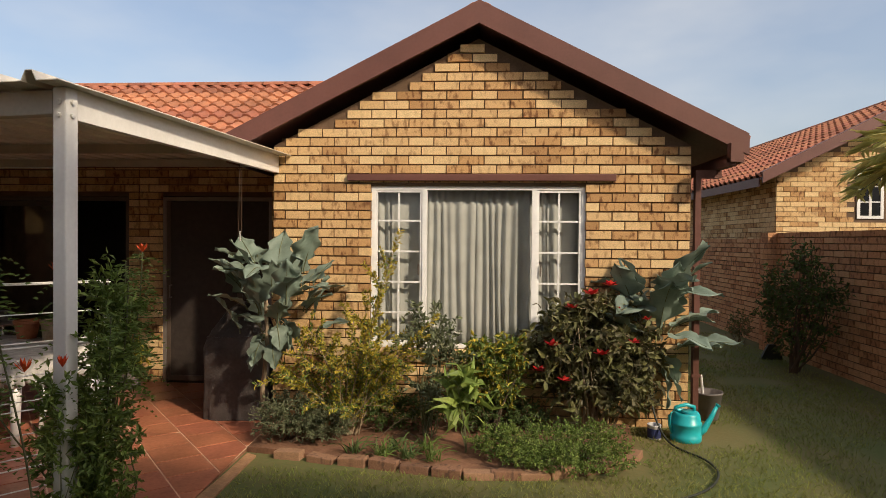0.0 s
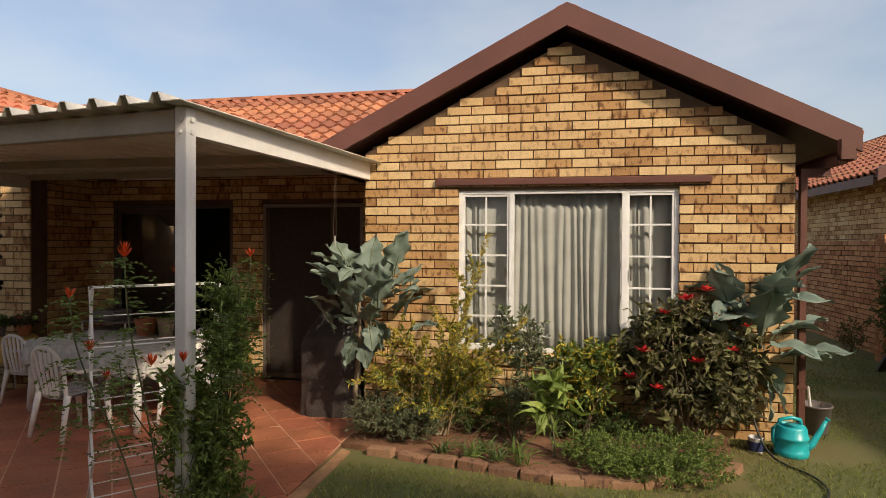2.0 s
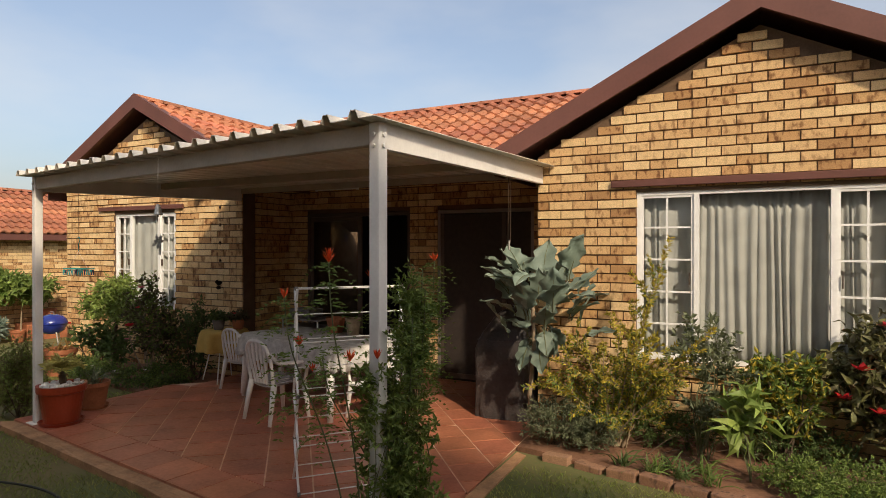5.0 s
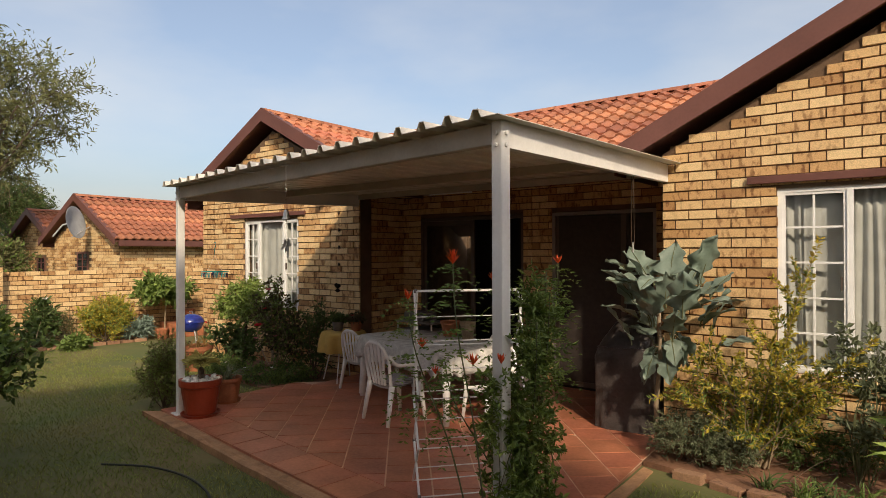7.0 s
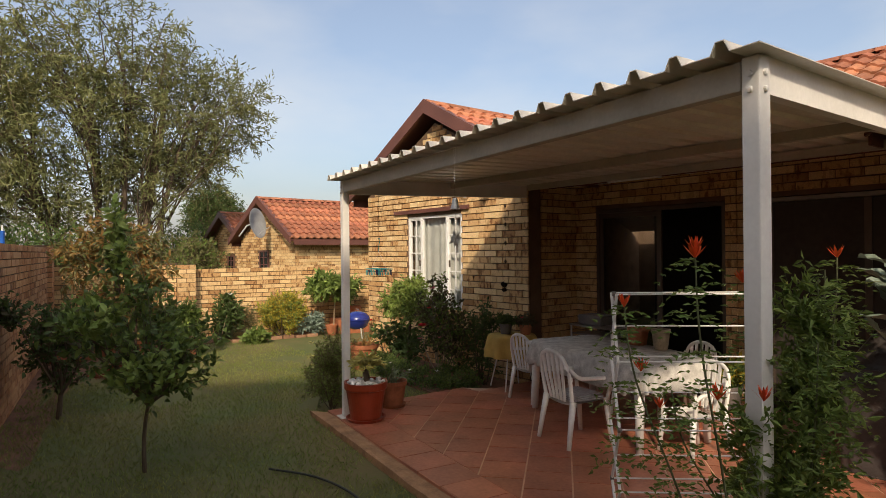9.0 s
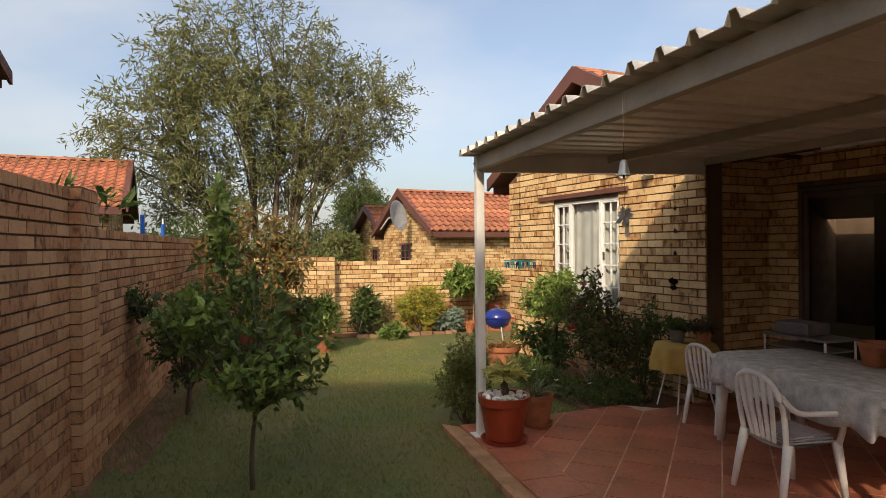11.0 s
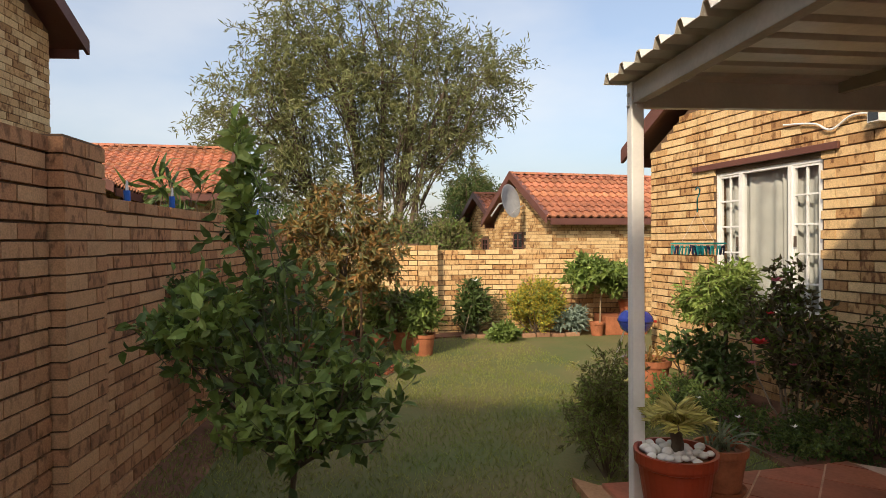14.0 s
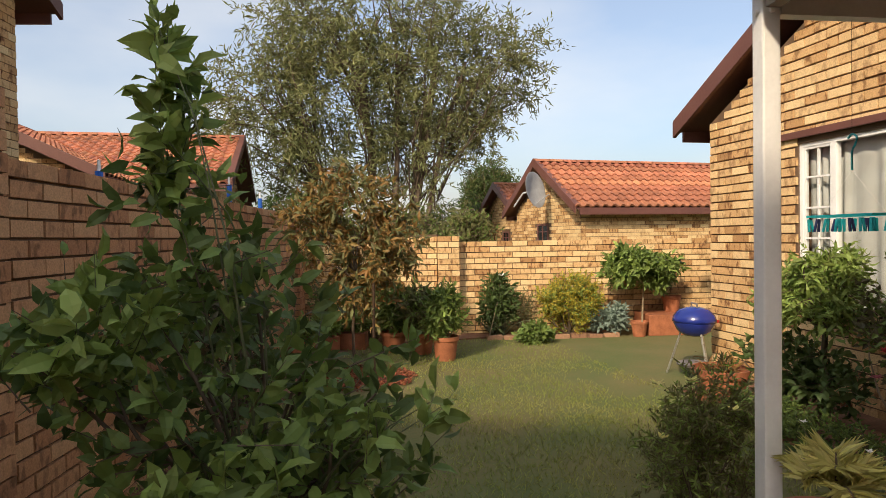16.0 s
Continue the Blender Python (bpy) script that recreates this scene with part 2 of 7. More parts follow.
def ground_z(x, y):
    t = min(1, max(0, (x + 3.0) / 4.5))
    return -0.12 + 0.06 * t * t * (3 - 2 * t)


# ---- ground ----
def make_ground():
    bm = bmesh.new()
    xs = [-300, -120, -60, -30, -20] + [-14 + 0.5 * i for i in range(45)] + [12, 20, 40, 120, 300]
    ys = [-300, -120, -60, -30, -16] + [-10 + 0.5 * i for i in range(25)] + [6, 14, 30, 60, 120, 300]
    grid = [[bm.verts.new((x, y, ground_z(x, y) + (0.012 * noise.noise((x, y, 0)) if -14 < x < 9 and -10 < y < 3 else 0))) for x in xs] for y in ys]
    for j in range(len(ys) - 1):
        for i in range(len(xs) - 1):
            bm.faces.new([grid[j][i], grid[j][i + 1], grid[j + 1][i + 1], grid[j + 1][i]])
    return tagged(obj("ground", bm, LAWN, smooth=True), "mown lawn with worn yellowish patches", "lawn", kind="structure")


ground = make_ground()


# ---- brick walls ----
LATE = []                     # bricks are laid last


def brick_wall(name, m, length, z0, top, thick, brick_material, near=None, opening=None, start=0.0, label="", category="wall", body_top=None, cap=False):
    """A wall in its own frame: along x, outer face at y = 0 facing -y. top: height as a number, or a function of x (gable)."""
    fn = top if callable(top) else (lambda s: top)
    bm = bmesh.new()
    y0 = 0.016
    flat = body_top if body_top is not None else top
    if opening:
        a, b, c, d = opening
        for q in ((0, a, z0, flat), (b, length, z0, flat), (a, b, z0, c), (a, b, d, flat)):
            box(bm, q[0], q[1], y0, thick, q[2], q[3])
    else:
        box(bm, 0, length, y0, thick, z0, flat)
    if callable(top):
        prism(bm, [(0, flat), (length, flat), (length, fn(length)), (length / 2, fn(length / 2)), (0, fn(0))], y0, thick)
    ob = obj(name, bm, MORTAR, m=m)
    tagged(ob, label, category, kind="structure")
    LATE.append((ob, length, z0, fn, brick_material, near, opening, start, cap))
    return ob


def lay_bricks():
    meshes = {}

    def brick_mesh(w, material, h=0.075, d=0.03):
        key = (round(w, 3), material.name, h)
        if key not in meshes:
            bm = bmesh.new()
            e = 0.004
            box(bm, -w / 2, w / 2, 0, d, 0, h)
            for v in bm.verts:
                if v.co.y < 0.001:
                    v.co.x *= (w / 2 - e * 0.5) / (w / 2)
                    v.co.z = h / 2 + (v.co.z - h / 2) * (h - e) / h
            me = bpy.data.meshes.new("brick")
            bm.to_mesh(me)
            bm.free()
            me.materials.append(material)
            meshes[key] = me
        return meshes[key]

    rnd = random.Random(4)
    for ob, length, z0, fn, material, near, opening, start, cap in LATE:
        verts, faces = [], []
        made = 0
        course = 0
        z = z0
        while True:
            h = 0.075
            zc = z + 0.005
            s = -start - (0.116 if course % 2 else 0.0)
            any_here = False
            while s < length:
                a, b = max(0.0, s) + 0.004, min(length, s + 0.232) - 0.004
                s += 0.232
                pieces = [(a, b)]
                if opening and z + h > opening[2] + 0.01 and z + 0.01 < opening[3]:
                    pieces = [(a, min(b, opening[0])), (max(a, opening[1]), b)]
                for p, q in pieces:
                    if q - p < 0.03:
                        continue
                    if zc + h * 0.5 > min(fn(p), fn(q)) - 0.0:
                        continue
                    any_here = True
                    w = q - p
                    c = (p + q) / 2
                    jy = rnd.uniform(-0.004, 0.003)
                    jz = rnd.uniform(-0.0015, 0.0015)
                    if near and made < 300 and near[0] <= c <= near[1] and near[2] <= z <= near[3]:
                        br = bpy.data.objects.new("brick", brick_mesh(round(w / 0.02) * 0.02 if w < 0.2 else 0.224, material))
                        scene.collection.objects.link(br)
                        br.parent = ob
                        br.matrix_local = Matrix.Translation((c, jy, zc + jz)) @ Matrix.Rotation(rnd.uniform(-0.006, 0.006), 4, "Z")
                        made += 1
                    else:
                        k = len(verts)
                        e = 0.003
                        f0, f1 = jy, jy + 0.03
                        tw = rnd.uniform(-0.001, 0.001)
                        verts += [(p + e, f0 + tw, zc + e + jz), (q - e, f0 - tw, zc + e + jz), (q - e, f0 - tw, zc + h - e + jz), (p + e, f0 + tw, zc + h - e + jz),
                                  (p, f1, zc + jz), (q, f1, zc + jz), (q, f1, zc + h + jz), (p, f1, zc + h + jz)]
                        faces += [(k, k + 1, k + 2, k + 3), (k, k + 4, k + 5, k + 1), (k + 1, k + 5, k + 6, k + 2), (k + 2, k + 6, k + 7, k + 3), (k + 3, k + 7, k + 4, k)]
            z += 0.085
            course += 1
            if not any_here and course > 3 or course > 80:
                break
        if verts:
            me = bpy.data.meshes.new("bricks")
            me.from_pydata(verts, [], faces)
            me.materials.append(material)
            o = new("brickwork", me)
            o.parent = ob
            tagged(o, kind="stuff")


def gable(x_half, apex, slope):
    return lambda s: apex - slope * abs(s - x_half)


# wing with the big window: front wall x 0..3.83 at y 0
WIN1 = (0.928, 2.90, 0.62, 2.12)
wall_front = brick_wall("wall_front_wing", pose(0, 0, -0.05), 3.83, -0.1, gable(1.915, 3.52, 0.51), 0.22, BRICK,
                        near=(0, 3.9, 1.05, 2.9), opening=(WIN1[0], WIN1[1], WIN1[2] + 0.05, WIN1[3] + 0.05),
                        label="yellow face-brick gable wall with scorched brown patches", body_top=2.4)
W2L, W2R, W2Y = -7.96, -4.13, 0.25
WIN2 = (1.19, 2.53, 0.72, 2.12)
wall_second = brick_wall("wall_second_wing", pose(W2L, W2Y, -0.05), W2R - W2L, -0.15, gable(1.915, 3.55, 0.51), 0.22, BRICK,
                         near=(2.5, 3.9, 0.6, 2.5), opening=(WIN2[0], WIN2[1], WIN2[2] + 0.05, WIN2[3] + 0.05),
                         label="yellow face-brick gable wall partly in the patio's shade", body_top=2.4)
wall_second_side = brick_wall("wall_second_wing_side", pose(W2R, W2Y + 0.235, -0.05, 0, 0, 90), RECESS - W2Y - 0.235 + 0.2, -0.1, 2.6, 0.2, BRICK, near=(0, 1, -0.1, 2.6),
                              label="face-brick return wall in the shade of the patio")
# recessed wall with the doors
wall_recess = brick_wall("wall_recess_left", pose(W2R, RECESS, -0.05), 2.15, -0.1, 2.6, 0.22, BRICK, near=(0, 2.2, -0.1, 2.6), opening=(0.33, 2.03, -0.1, 2.15),
                         label="shaded face-brick wall behind the patio")
wall_recess_b = brick_wall("wall_recess_right", pose(W2R + 2.15, RECESS, -0.05), 1.98, -0.1, 2.6, 0.22, BRICK, near=(0, 2.0, -0.1, 2.6), opening=(0.28, 1.56, -0.1, 2.15),
                           label="shaded face-brick wall beside the patio door")


def plain_wall(name, b, label):
    return tagged(obj(name, boxes(b), MORTAR), label, "wall", kind="structure")


plain_wall("wall_wing_left_side", (0.0, 0.2, 0.24, RECESS + 0.0, -0.15, 2.6), "brick side wall of the wing")
plain_wall("wall_wing_right_side", (3.61, 3.83, 0.24, 8.0, -0.15, 2.4), "brick side wall of the wing")
plain_wall("wall_second_left_side", (W2L, W2L + 0.2, 0.49, 8.0, -0.15, 2.4), "brick side wall of the house")
plain_wall("wall_house_back", (W2L, 3.83, 8.0, 8.2, -0.15, 2.4), "brick back wall of the house")


# ---- roofs ----
def tile_roof(name, m, width, length, parent, label=""):
    """Interlocking tiles: courses climb +y in the roof's own plane, waves run across x."""
    row, wave = 0.27, 0.22
    n = max(1, round(length / row))
    k = max(2, round(width / wave))
    verts, faces = [], []
    us = []
    for i in range(k):
        for u, h in ((0.0, 0.0), (0.12, 0.035), (0.3, 0.045), (0.48, 0.030), (0.6, 0.004), (0.8, -0.002)):
            us.append(((i + u) * width / k, h))
    us.append((width, 0.0))
    w = len(us)
    for j in range(n):
        a, b = j * length / n, (j + 1) * length / n + 0.04
        base = len(verts)
        for y, lift in ((a, -0.005), (a, 0.035), (b, 0.0)):
            for x, h in us:
                verts.append((x, y, h + lift + 0.004 * noise.noise((x * 3.3, j * 1.7, width))))
        for r in range(2):
            for i in range(w - 1):
                q = base + r * w + i
                faces.append((q, q + 1, q + 1 + w, q + w))
    me = bpy.data.meshes.new(name)
    me.from_pydata(verts, [], faces)
    me.materials.append(ROOF_TILE)
    ob = new(name, me)
    ob.parent = parent
    ob.matrix_local = m
    return tagged(ob, label, kind="stuff")


def slope_frame(x, y, z, ridge_dir, pitch):
    """Frame with its x along the eave and y up the slope; ridge_dir: degrees about z of the eave."""
    return pose(x, y, z, 0, 0, ridge_dir) @ pose(0, 0, 0, pitch)


def gable_roof(name, x0, x1, y0, y1, eave_z, pitch, label, barge=True, m=None, cat="roof"):
    """Two slopes with the ridge along y between x0 and x1, barge boards on the front end."""
    th = math.tan(radians(pitch))
    half = (x1 - x0) / 2
    xm = (x0 + x1) / 2
    rise = half * th
    ln = half / math.cos(radians(pitch))
    root = empty(name, m or Matrix(), label, cat, kind="structure")
    bm = bmesh.new()
    for s in (-1, 1):
        xe = xm + s * half
        prism(bm, [(xe, eave_z - 0.05), (xm, eave_z + rise - 0.05), (xm, eave_z + rise - 0.02), (xe, eave_z - 0.02)], y0 + 0.03, y1)
    part("roof_deck", bm, FASCIA, root)
    tile_roof("roof_tiles", slope_frame(x1, y0, eave_z, 90, pitch), y1 - y0, ln, root)
    tile_roof("roof_tiles", slope_frame(x0, y1, eave_z, -90, pitch), y1 - y0, ln, root)
    bm = bmesh.new()
    k = int((y1 - y0) / 0.36)
    for i in range(k):
        ya, yb = y0 + i * (y1 - y0) / k, y0 + (i + 1) * (y1 - y0) / k + 0.03
        pts = [(0.12 * math.cos(a), 0.07 * math.sin(a)) for a in (math.pi * q / 6 for q in range(7))]
        prism(bm, [(xm + px, eave_z + rise + 0.0 + pz) for px, pz in pts], ya, yb)
    part("ridge_tiles", bm, ROOF_TILE, root)
    if barge:
        for s in (-1, 1):
            xe = xm + s * half
            bm = bmesh.new()
            d = 0.17
            prism(bm, [(xe, eave_z + 0.06), (xm, eave_z + rise + 0.06), (xm, eave_z + rise + 0.06 - d / math.cos(radians(pitch))), (xe, eave_z + 0.06 - d / math.cos(radians(pitch)) + 0.02)], y0 - 0.03, y0 + 0.012)
            part("barge_board", bm, FASCIA, root, "brown painted barge board")
            bm = bmesh.new()
            prism(bm, [(xe - s * 0.03, eave_z - 0.03), (xm, eave_z + rise - 0.03 + 0.03 * th), (xm, eave_z + rise + 0.075), (xe, eave_z + 0.075)], y0 - 0.025, y0 + 0.10)
            part("barge_flashing", bm, FASCIA, root)
    for s in (-1, 1):
        xe = xm + s * half
        bm = boxes((xe - 0.012, xe + 0.012, y0 + 0.1, y1, eave_z - 0.16, eave_z - 0.01))
        part("fascia_board", bm, FASCIA, root)
    return root


gable_roof("roof_front_wing", -0.41, 4.245, -0.17, 4.2, 2.485, 27.0, "terracotta tiled gable roof with brown barge boards")
gable_roof("roof_second_wing", W2L - 0.37, W2R + 0.37, W2Y - 0.17, 4.2, 2.54, 28.0, "terracotta tiled gable roof with brown barge boards")


def main_roof():
    root = empty("roof_main", Matrix(), "terracotta tiled roof between the two wings", "roof", kind="structure")
    y0, z0, yr = 0.62, 2.42, 3.75
    pitch = 27.0
    ln = (yr - y0) / math.cos(radians(pitch))
    rise = (yr - y0) * math.tan(radians(pitch))
    tile_roof("roof_tiles", slope_frame(W2L, y0, z0, 0, pitch), 3.9 - W2L, ln, root)
    bm = bmesh.new()
    prism(bm, [(y0, z0 - 0.06), (yr, z0 + rise - 0.06), (2 * yr - y0 + 0.8, z0 - 0.4), (2 * yr - y0 + 0.8, z0 - 0.36), (yr, z0 + rise - 0.02), (y0, z0 - 0.02)], W2L, 3.9,
          Matrix(((0, 1, 0, 0), (1, 0, 0, 0), (0, 0, 1, 0), (0, 0, 0, 1))))
    part("roof_deck", bm, FASCIA, root)
    bm = bmesh.new()
    k = int((3.9 - W2L) / 0.36)
    for i in range(k):
        a, b = W2L + i * 0.36, W2L + i * 0.36 + 0.39
        prism(bm, [(yr + 0.12 * math.cos(q), z0 + rise + 0.07 * math.sin(q)) for q in (math.pi * r / 6 for r in range(7))], a, b,
              Matrix(((0, 1, 0, 0), (1, 0, 0, 0), (0, 0, 1, 0), (0, 0, 0, 1))))
    part("ridge_tiles", bm, ROOF_TILE, root)


main_roof()


# ---- patio slab ----
S_FL, S_FR = Vector((-4.50, -2.32)), Vector((0.13, -3.00))
SLAB_POLY = [(S_FL.x, S_FL.y), (S_FR.x, S_FR.y), (0.10, -0.002), (-0.002, -0.002), (-0.002, RECESS), (W2R + 0.002, RECESS), (W2R + 0.002, W2Y - 0.6), (-4.40, W2Y - 0.85)]
slab = obj("patio_slab", slab_poly(bmesh.new(), SLAB_POLY, -0.3, SLAB_Z - 0.012), SLAB_EDGE)
tagged(slab, "raised patio slab of dark red clay tiles", "patio", kind="structure")


def inside(x, y, poly):
    c = False
    for (x0, y0), (x1, y1) in zip(poly, poly[1:] + poly[:1]):
        if (y0 > y) != (y1 > y) and x < (x1 - x0) * (y - y0) / (y1 - y0) + x0:
            c = not c
    return c


# ---- patio roof ----
P1, P2 = Vector((0.085, -2.94, 0)), Vector((-4.165, -2.30, 0))


def patio_roof():
    root = empty("patio_roof", Matrix(), "white steel patio roof of ribbed sheeting on posts", "patio roof", kind="structure")
    for p in (P1, P2):
        bm = bmesh.new()
        box(bm, -0.035, 0.035, -0.035, 0.035, SLAB_Z, 2.285, pose(p.x, p.y, 0, 0, 0, BT), bevel=0.008)
        po = part("post", bm, WHITE_STEEL, root, "white square steel post")
        bm = bmesh.new()
        box(bm, -0.075, 0.075, -0.075, 0.075, SLAB_Z, SLAB_Z + 0.008, pose(p.x, p.y, 0, 0, 0, BT))
        part("base_plate", bm, WHITE_STEEL, po)
        for zz in (2.16, 2.22):
            bm = bmesh.new()
            lathe(bm, [(0.0, 0.012), (0.011, 0.010), (0.013, 0.0)], 8, pose(p.x, p.y, zz, 0, 0, BT) @ pose(0.0, -0.0355, 0, 90))
            part("bolt", bm, WHITE_STEEL, po)
            bm = bmesh.new()
            lathe(bm, [(0.0, 0.012), (0.011, 0.010), (0.013, 0.0)], 8, pose(p.x, p.y, zz, 0, 0, BT) @ pose(0.036, 0, 0, 0, 90))
            part("bolt", bm, WHITE_STEEL, po)
    # front beam, right beam, left beam, back rail
    d = (P2 - P1)
    ang = math.degrees(math.atan2(d.y, d.x))
    bm = bmesh.new()
    box(bm, 0.041, d.length - 0.041, -0.03, 0.03, 2.165, 2.275, pose(P1.x, P1.y, 0, 0, 0, ang), bevel=0.006)
    part("front_beam", bm, SHADED_BEAM, root, "front beam in a dull tone standing for the roof's shade")

    def beam(a, b, za, zb, h, name):
        bm = bmesh.new()
        dv = Vector((b[0] - a[0], b[1] - a[1], 0))
        mm = pose(a[0], a[1], 0, 0, 0, math.degrees(math.atan2(dv.y, dv.x)))
        prism(bm, [(0, za), (dv.length, zb), (dv.length, zb - h), (0, za - h)], -0.025, 0.025, mm)
        part(name, bm, WHITE_STEEL, root)

    beam((P1.x, P1.y + 0.047), (0.03, -0.002), 2.308, 2.395, 0.158, "side_beam")
    beam((P2.x, P2.y + 0.047), (W2R - 0.03, W2Y - 0.002), 2.30, 2.385, 0.150, "side_beam")
    # sheeting: ribs run from the house to the front
    verts, faces = [], []
    pitch = 0.2
    prof = [(0.0, 0.0), (0.55, 0.0), (0.66, 0.045), (0.84, 0.045), (0.95, 0.0)]
    a0, a1 = P1 + Vector((0.09, -0.17, 0)), P2 + Vector((-0.06, -0.16, 0))
    L = (a1 - a0).length
    u = (a1 - a0).normalized()
    k = int(L / pitch)
    pts = []
    for i in range(k):
        for q, h in prof:
            pts.append(((i + q) * L / k, h))
    pts.append((L, 0.0))
    for s, h in pts:
        p = a0 + u * s
        yb = RECESS if W2R < p.x < 0 else (W2Y - 0.01 if p.x <= W2R else 0.0)
        if p.x >= -0.02:
            yb = -0.01
        zb = 2.285 + 0.0375 * (yb - p.y)
        verts += [(p.x, p.y, 2.285 + h), (p.x, yb, zb + h)]
    for i in range(len(pts) - 1):
        q = 2 * i
        faces.append((q, q + 1, q + 3, q + 2))
    me = bpy.data.meshes.new("roof_sheet")
    me.from_pydata(verts, [], faces)
    me.materials.append(SHEET)
    ob = new("roof_sheet", me)
    ob.parent = root
    sol = ob.modifiers.new("thick", "SOLIDIFY")
    sol.thickness = 0.004
    tagged(ob, "ribbed white metal sheet")
    for i in range(1, 3):
        yy = -2.2 + i * 1.2
        zc = 2.285 + 0.0375 * (yy + 2.7)
        bm = boxes((W2R + 0.05, 0.0, yy - 0.025, yy + 0.025, zc - 0.075, zc - 0.006))
        # purlins share the front beam's shade-dulled colour
        part("purlin", bm, SHADED_BEAM, root)


patio_roof()

# ---- garden walls ----
def wall_between(name, a, b, z1, near=None, label="", thick=0.22, material=None, z0=-0.25, start=0.0):
    """A wall from a to b whose face looks to the right of that way."""
    d = Vector((b[0] - a[0], b[1] - a[1]))
    m = pose(a[0], a[1], 0, 0, 0, math.degrees(math.atan2(d.y, d.x)))
    return brick_wall(name, m, d.length, z0, z1, thick, material or BRICK_GARDEN, near=near, label=label, start=start)


LA = Vector((-4.21, -5.32))
LD = Vector((-6.4, 1.07)).normalized()


def along(s, off=0.0):
    n = Vector((-LD.y, LD.x)) * -1
    p = LA + LD * s + n * off
    return (p.x, p.y)


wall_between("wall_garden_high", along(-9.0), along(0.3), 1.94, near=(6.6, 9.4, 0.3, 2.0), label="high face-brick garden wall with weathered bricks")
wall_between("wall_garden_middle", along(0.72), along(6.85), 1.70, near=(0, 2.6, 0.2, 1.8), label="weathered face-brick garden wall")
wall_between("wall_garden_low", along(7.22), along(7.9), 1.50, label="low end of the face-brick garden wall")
CORNER = along(7.6)
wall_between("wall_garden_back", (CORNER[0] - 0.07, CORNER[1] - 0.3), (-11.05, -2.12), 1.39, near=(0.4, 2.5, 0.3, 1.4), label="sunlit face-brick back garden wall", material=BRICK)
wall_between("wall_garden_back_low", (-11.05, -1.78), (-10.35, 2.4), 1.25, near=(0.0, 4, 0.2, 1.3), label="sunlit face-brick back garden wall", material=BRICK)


def pier(p, ang, w, d, z1, material, label):
    root = obj("wall_pier", boxes((-w / 2 + 0.012, w / 2 - 0.012, -d / 2 + 0.012, d / 2 - 0.012, -0.25, z1)), MORTAR, m=pose(p[0], p[1], 0, 0, 0, ang))
    tagged(root, label, "wall pier", kind="structure")
    z, i = -0.25, 0
    me = {}
    while z < z1 - 0.05:
        for x0, x1 in (((-w / 2, 0 - 0.005), (0.005, w / 2)) if i % 2 else ((-w / 2, w / 2 - 0.12), (w / 2 - 0.11, w / 2))):
            key = (round(x0, 3), round(x1, 3))
            if key not in me:
                bm = bmesh.new()
                box(bm, x0, x1, -d / 2, d / 2, 0, 0.075)
                q = bpy.data.meshes.new("brick")
                bm.to_mesh(q)
                bm.free()
                q.materials.append(material)
                me[key] = q
            o = new("brick", me[key])
            o.parent = root
            o.matrix_local = Matrix.Translation((0.002 * math.sin(i * 7), 0.002 * math.cos(i * 5), z + 0.005))
        z += 0.085
        i += 1
    return root


LWANG = math.degrees(math.atan2(LD.y, LD.x))
pier(along(0.51, -0.11), LWANG, 0.42, 0.36, 1.97, BRICK_GARDEN, "square face-brick pier in the garden wall")
pier(along(7.03, -0.11), LWANG, 0.36, 0.36, 1.74, BRICK_GARDEN, "square face-brick pier in the garden wall")
pier((-11.05, -1.95), 80, 0.32, 0.30, 1.36, BRICK, "square face-brick pier in the back wall")

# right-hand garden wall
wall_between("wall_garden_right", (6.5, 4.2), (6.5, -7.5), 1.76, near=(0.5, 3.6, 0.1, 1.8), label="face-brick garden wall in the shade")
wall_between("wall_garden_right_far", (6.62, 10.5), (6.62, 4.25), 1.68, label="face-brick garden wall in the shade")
pier((6.55, 4.22), 90, 0.25, 0.36, 1.78, BRICK_GARDEN, "narrow face-brick pier in the garden wall")


# ---- windows ----
GLASS = bpy.data.materials.new("window_glass")
GLASS.use_nodes = True
_n, _l = GLASS.node_tree.nodes, GLASS.node_tree.links
_n.clear()
_g = _n.new("ShaderNodeBsdfGlossy")
_g.inputs["Roughness"].default_value = 0.03
_t = _n.new("ShaderNodeBsdfTransparent")
_t.inputs["Color"].default_value = (0.9, 0.93, 0.92, 1)
_m = _n.new("ShaderNodeMixShader")
_f = _n.new("ShaderNodeFresnel")
_f.inputs["IOR"].default_value = 1.45
_l.new(_f.outputs["Fac"], _m.inputs["Fac"])
_l.new(_t.outputs["BSDF"], _m.inputs[1])
_l.new(_g.outputs["BSDF"], _m.inputs[2])
_o = _n.new("ShaderNodeOutputMaterial")
_l.new(_m.outputs["Shader"], _o.inputs["Surface"])
CURTAIN = mat("grey_curtain", (0.70, 0.70, 0.68), 0.9, var=0.15, scale=6, fine=120, bump=0.1, trans=0.3)
# near-black colour carries the darkness of the rooms behind the openings
DARK = mat("unlit_room_tone", (0.035, 0.03, 0.027), 0.9, var=0.2, bump=0)
DARK_FRAME = mat("bronze_door_frame", (0.10, 0.075, 0.06), 0.45, var=0.2, bump=0.03)
ALU = mat("pale_aluminium", (0.27, 0.24, 0.22), 0.4, metal=0.4, var=0.15, bump=0.03)
SCREEN = mat("dark_security_mesh", (0.045, 0.035, 0.03), 0.6, var=0.3, scale=20, fine=200, bump=0.2)


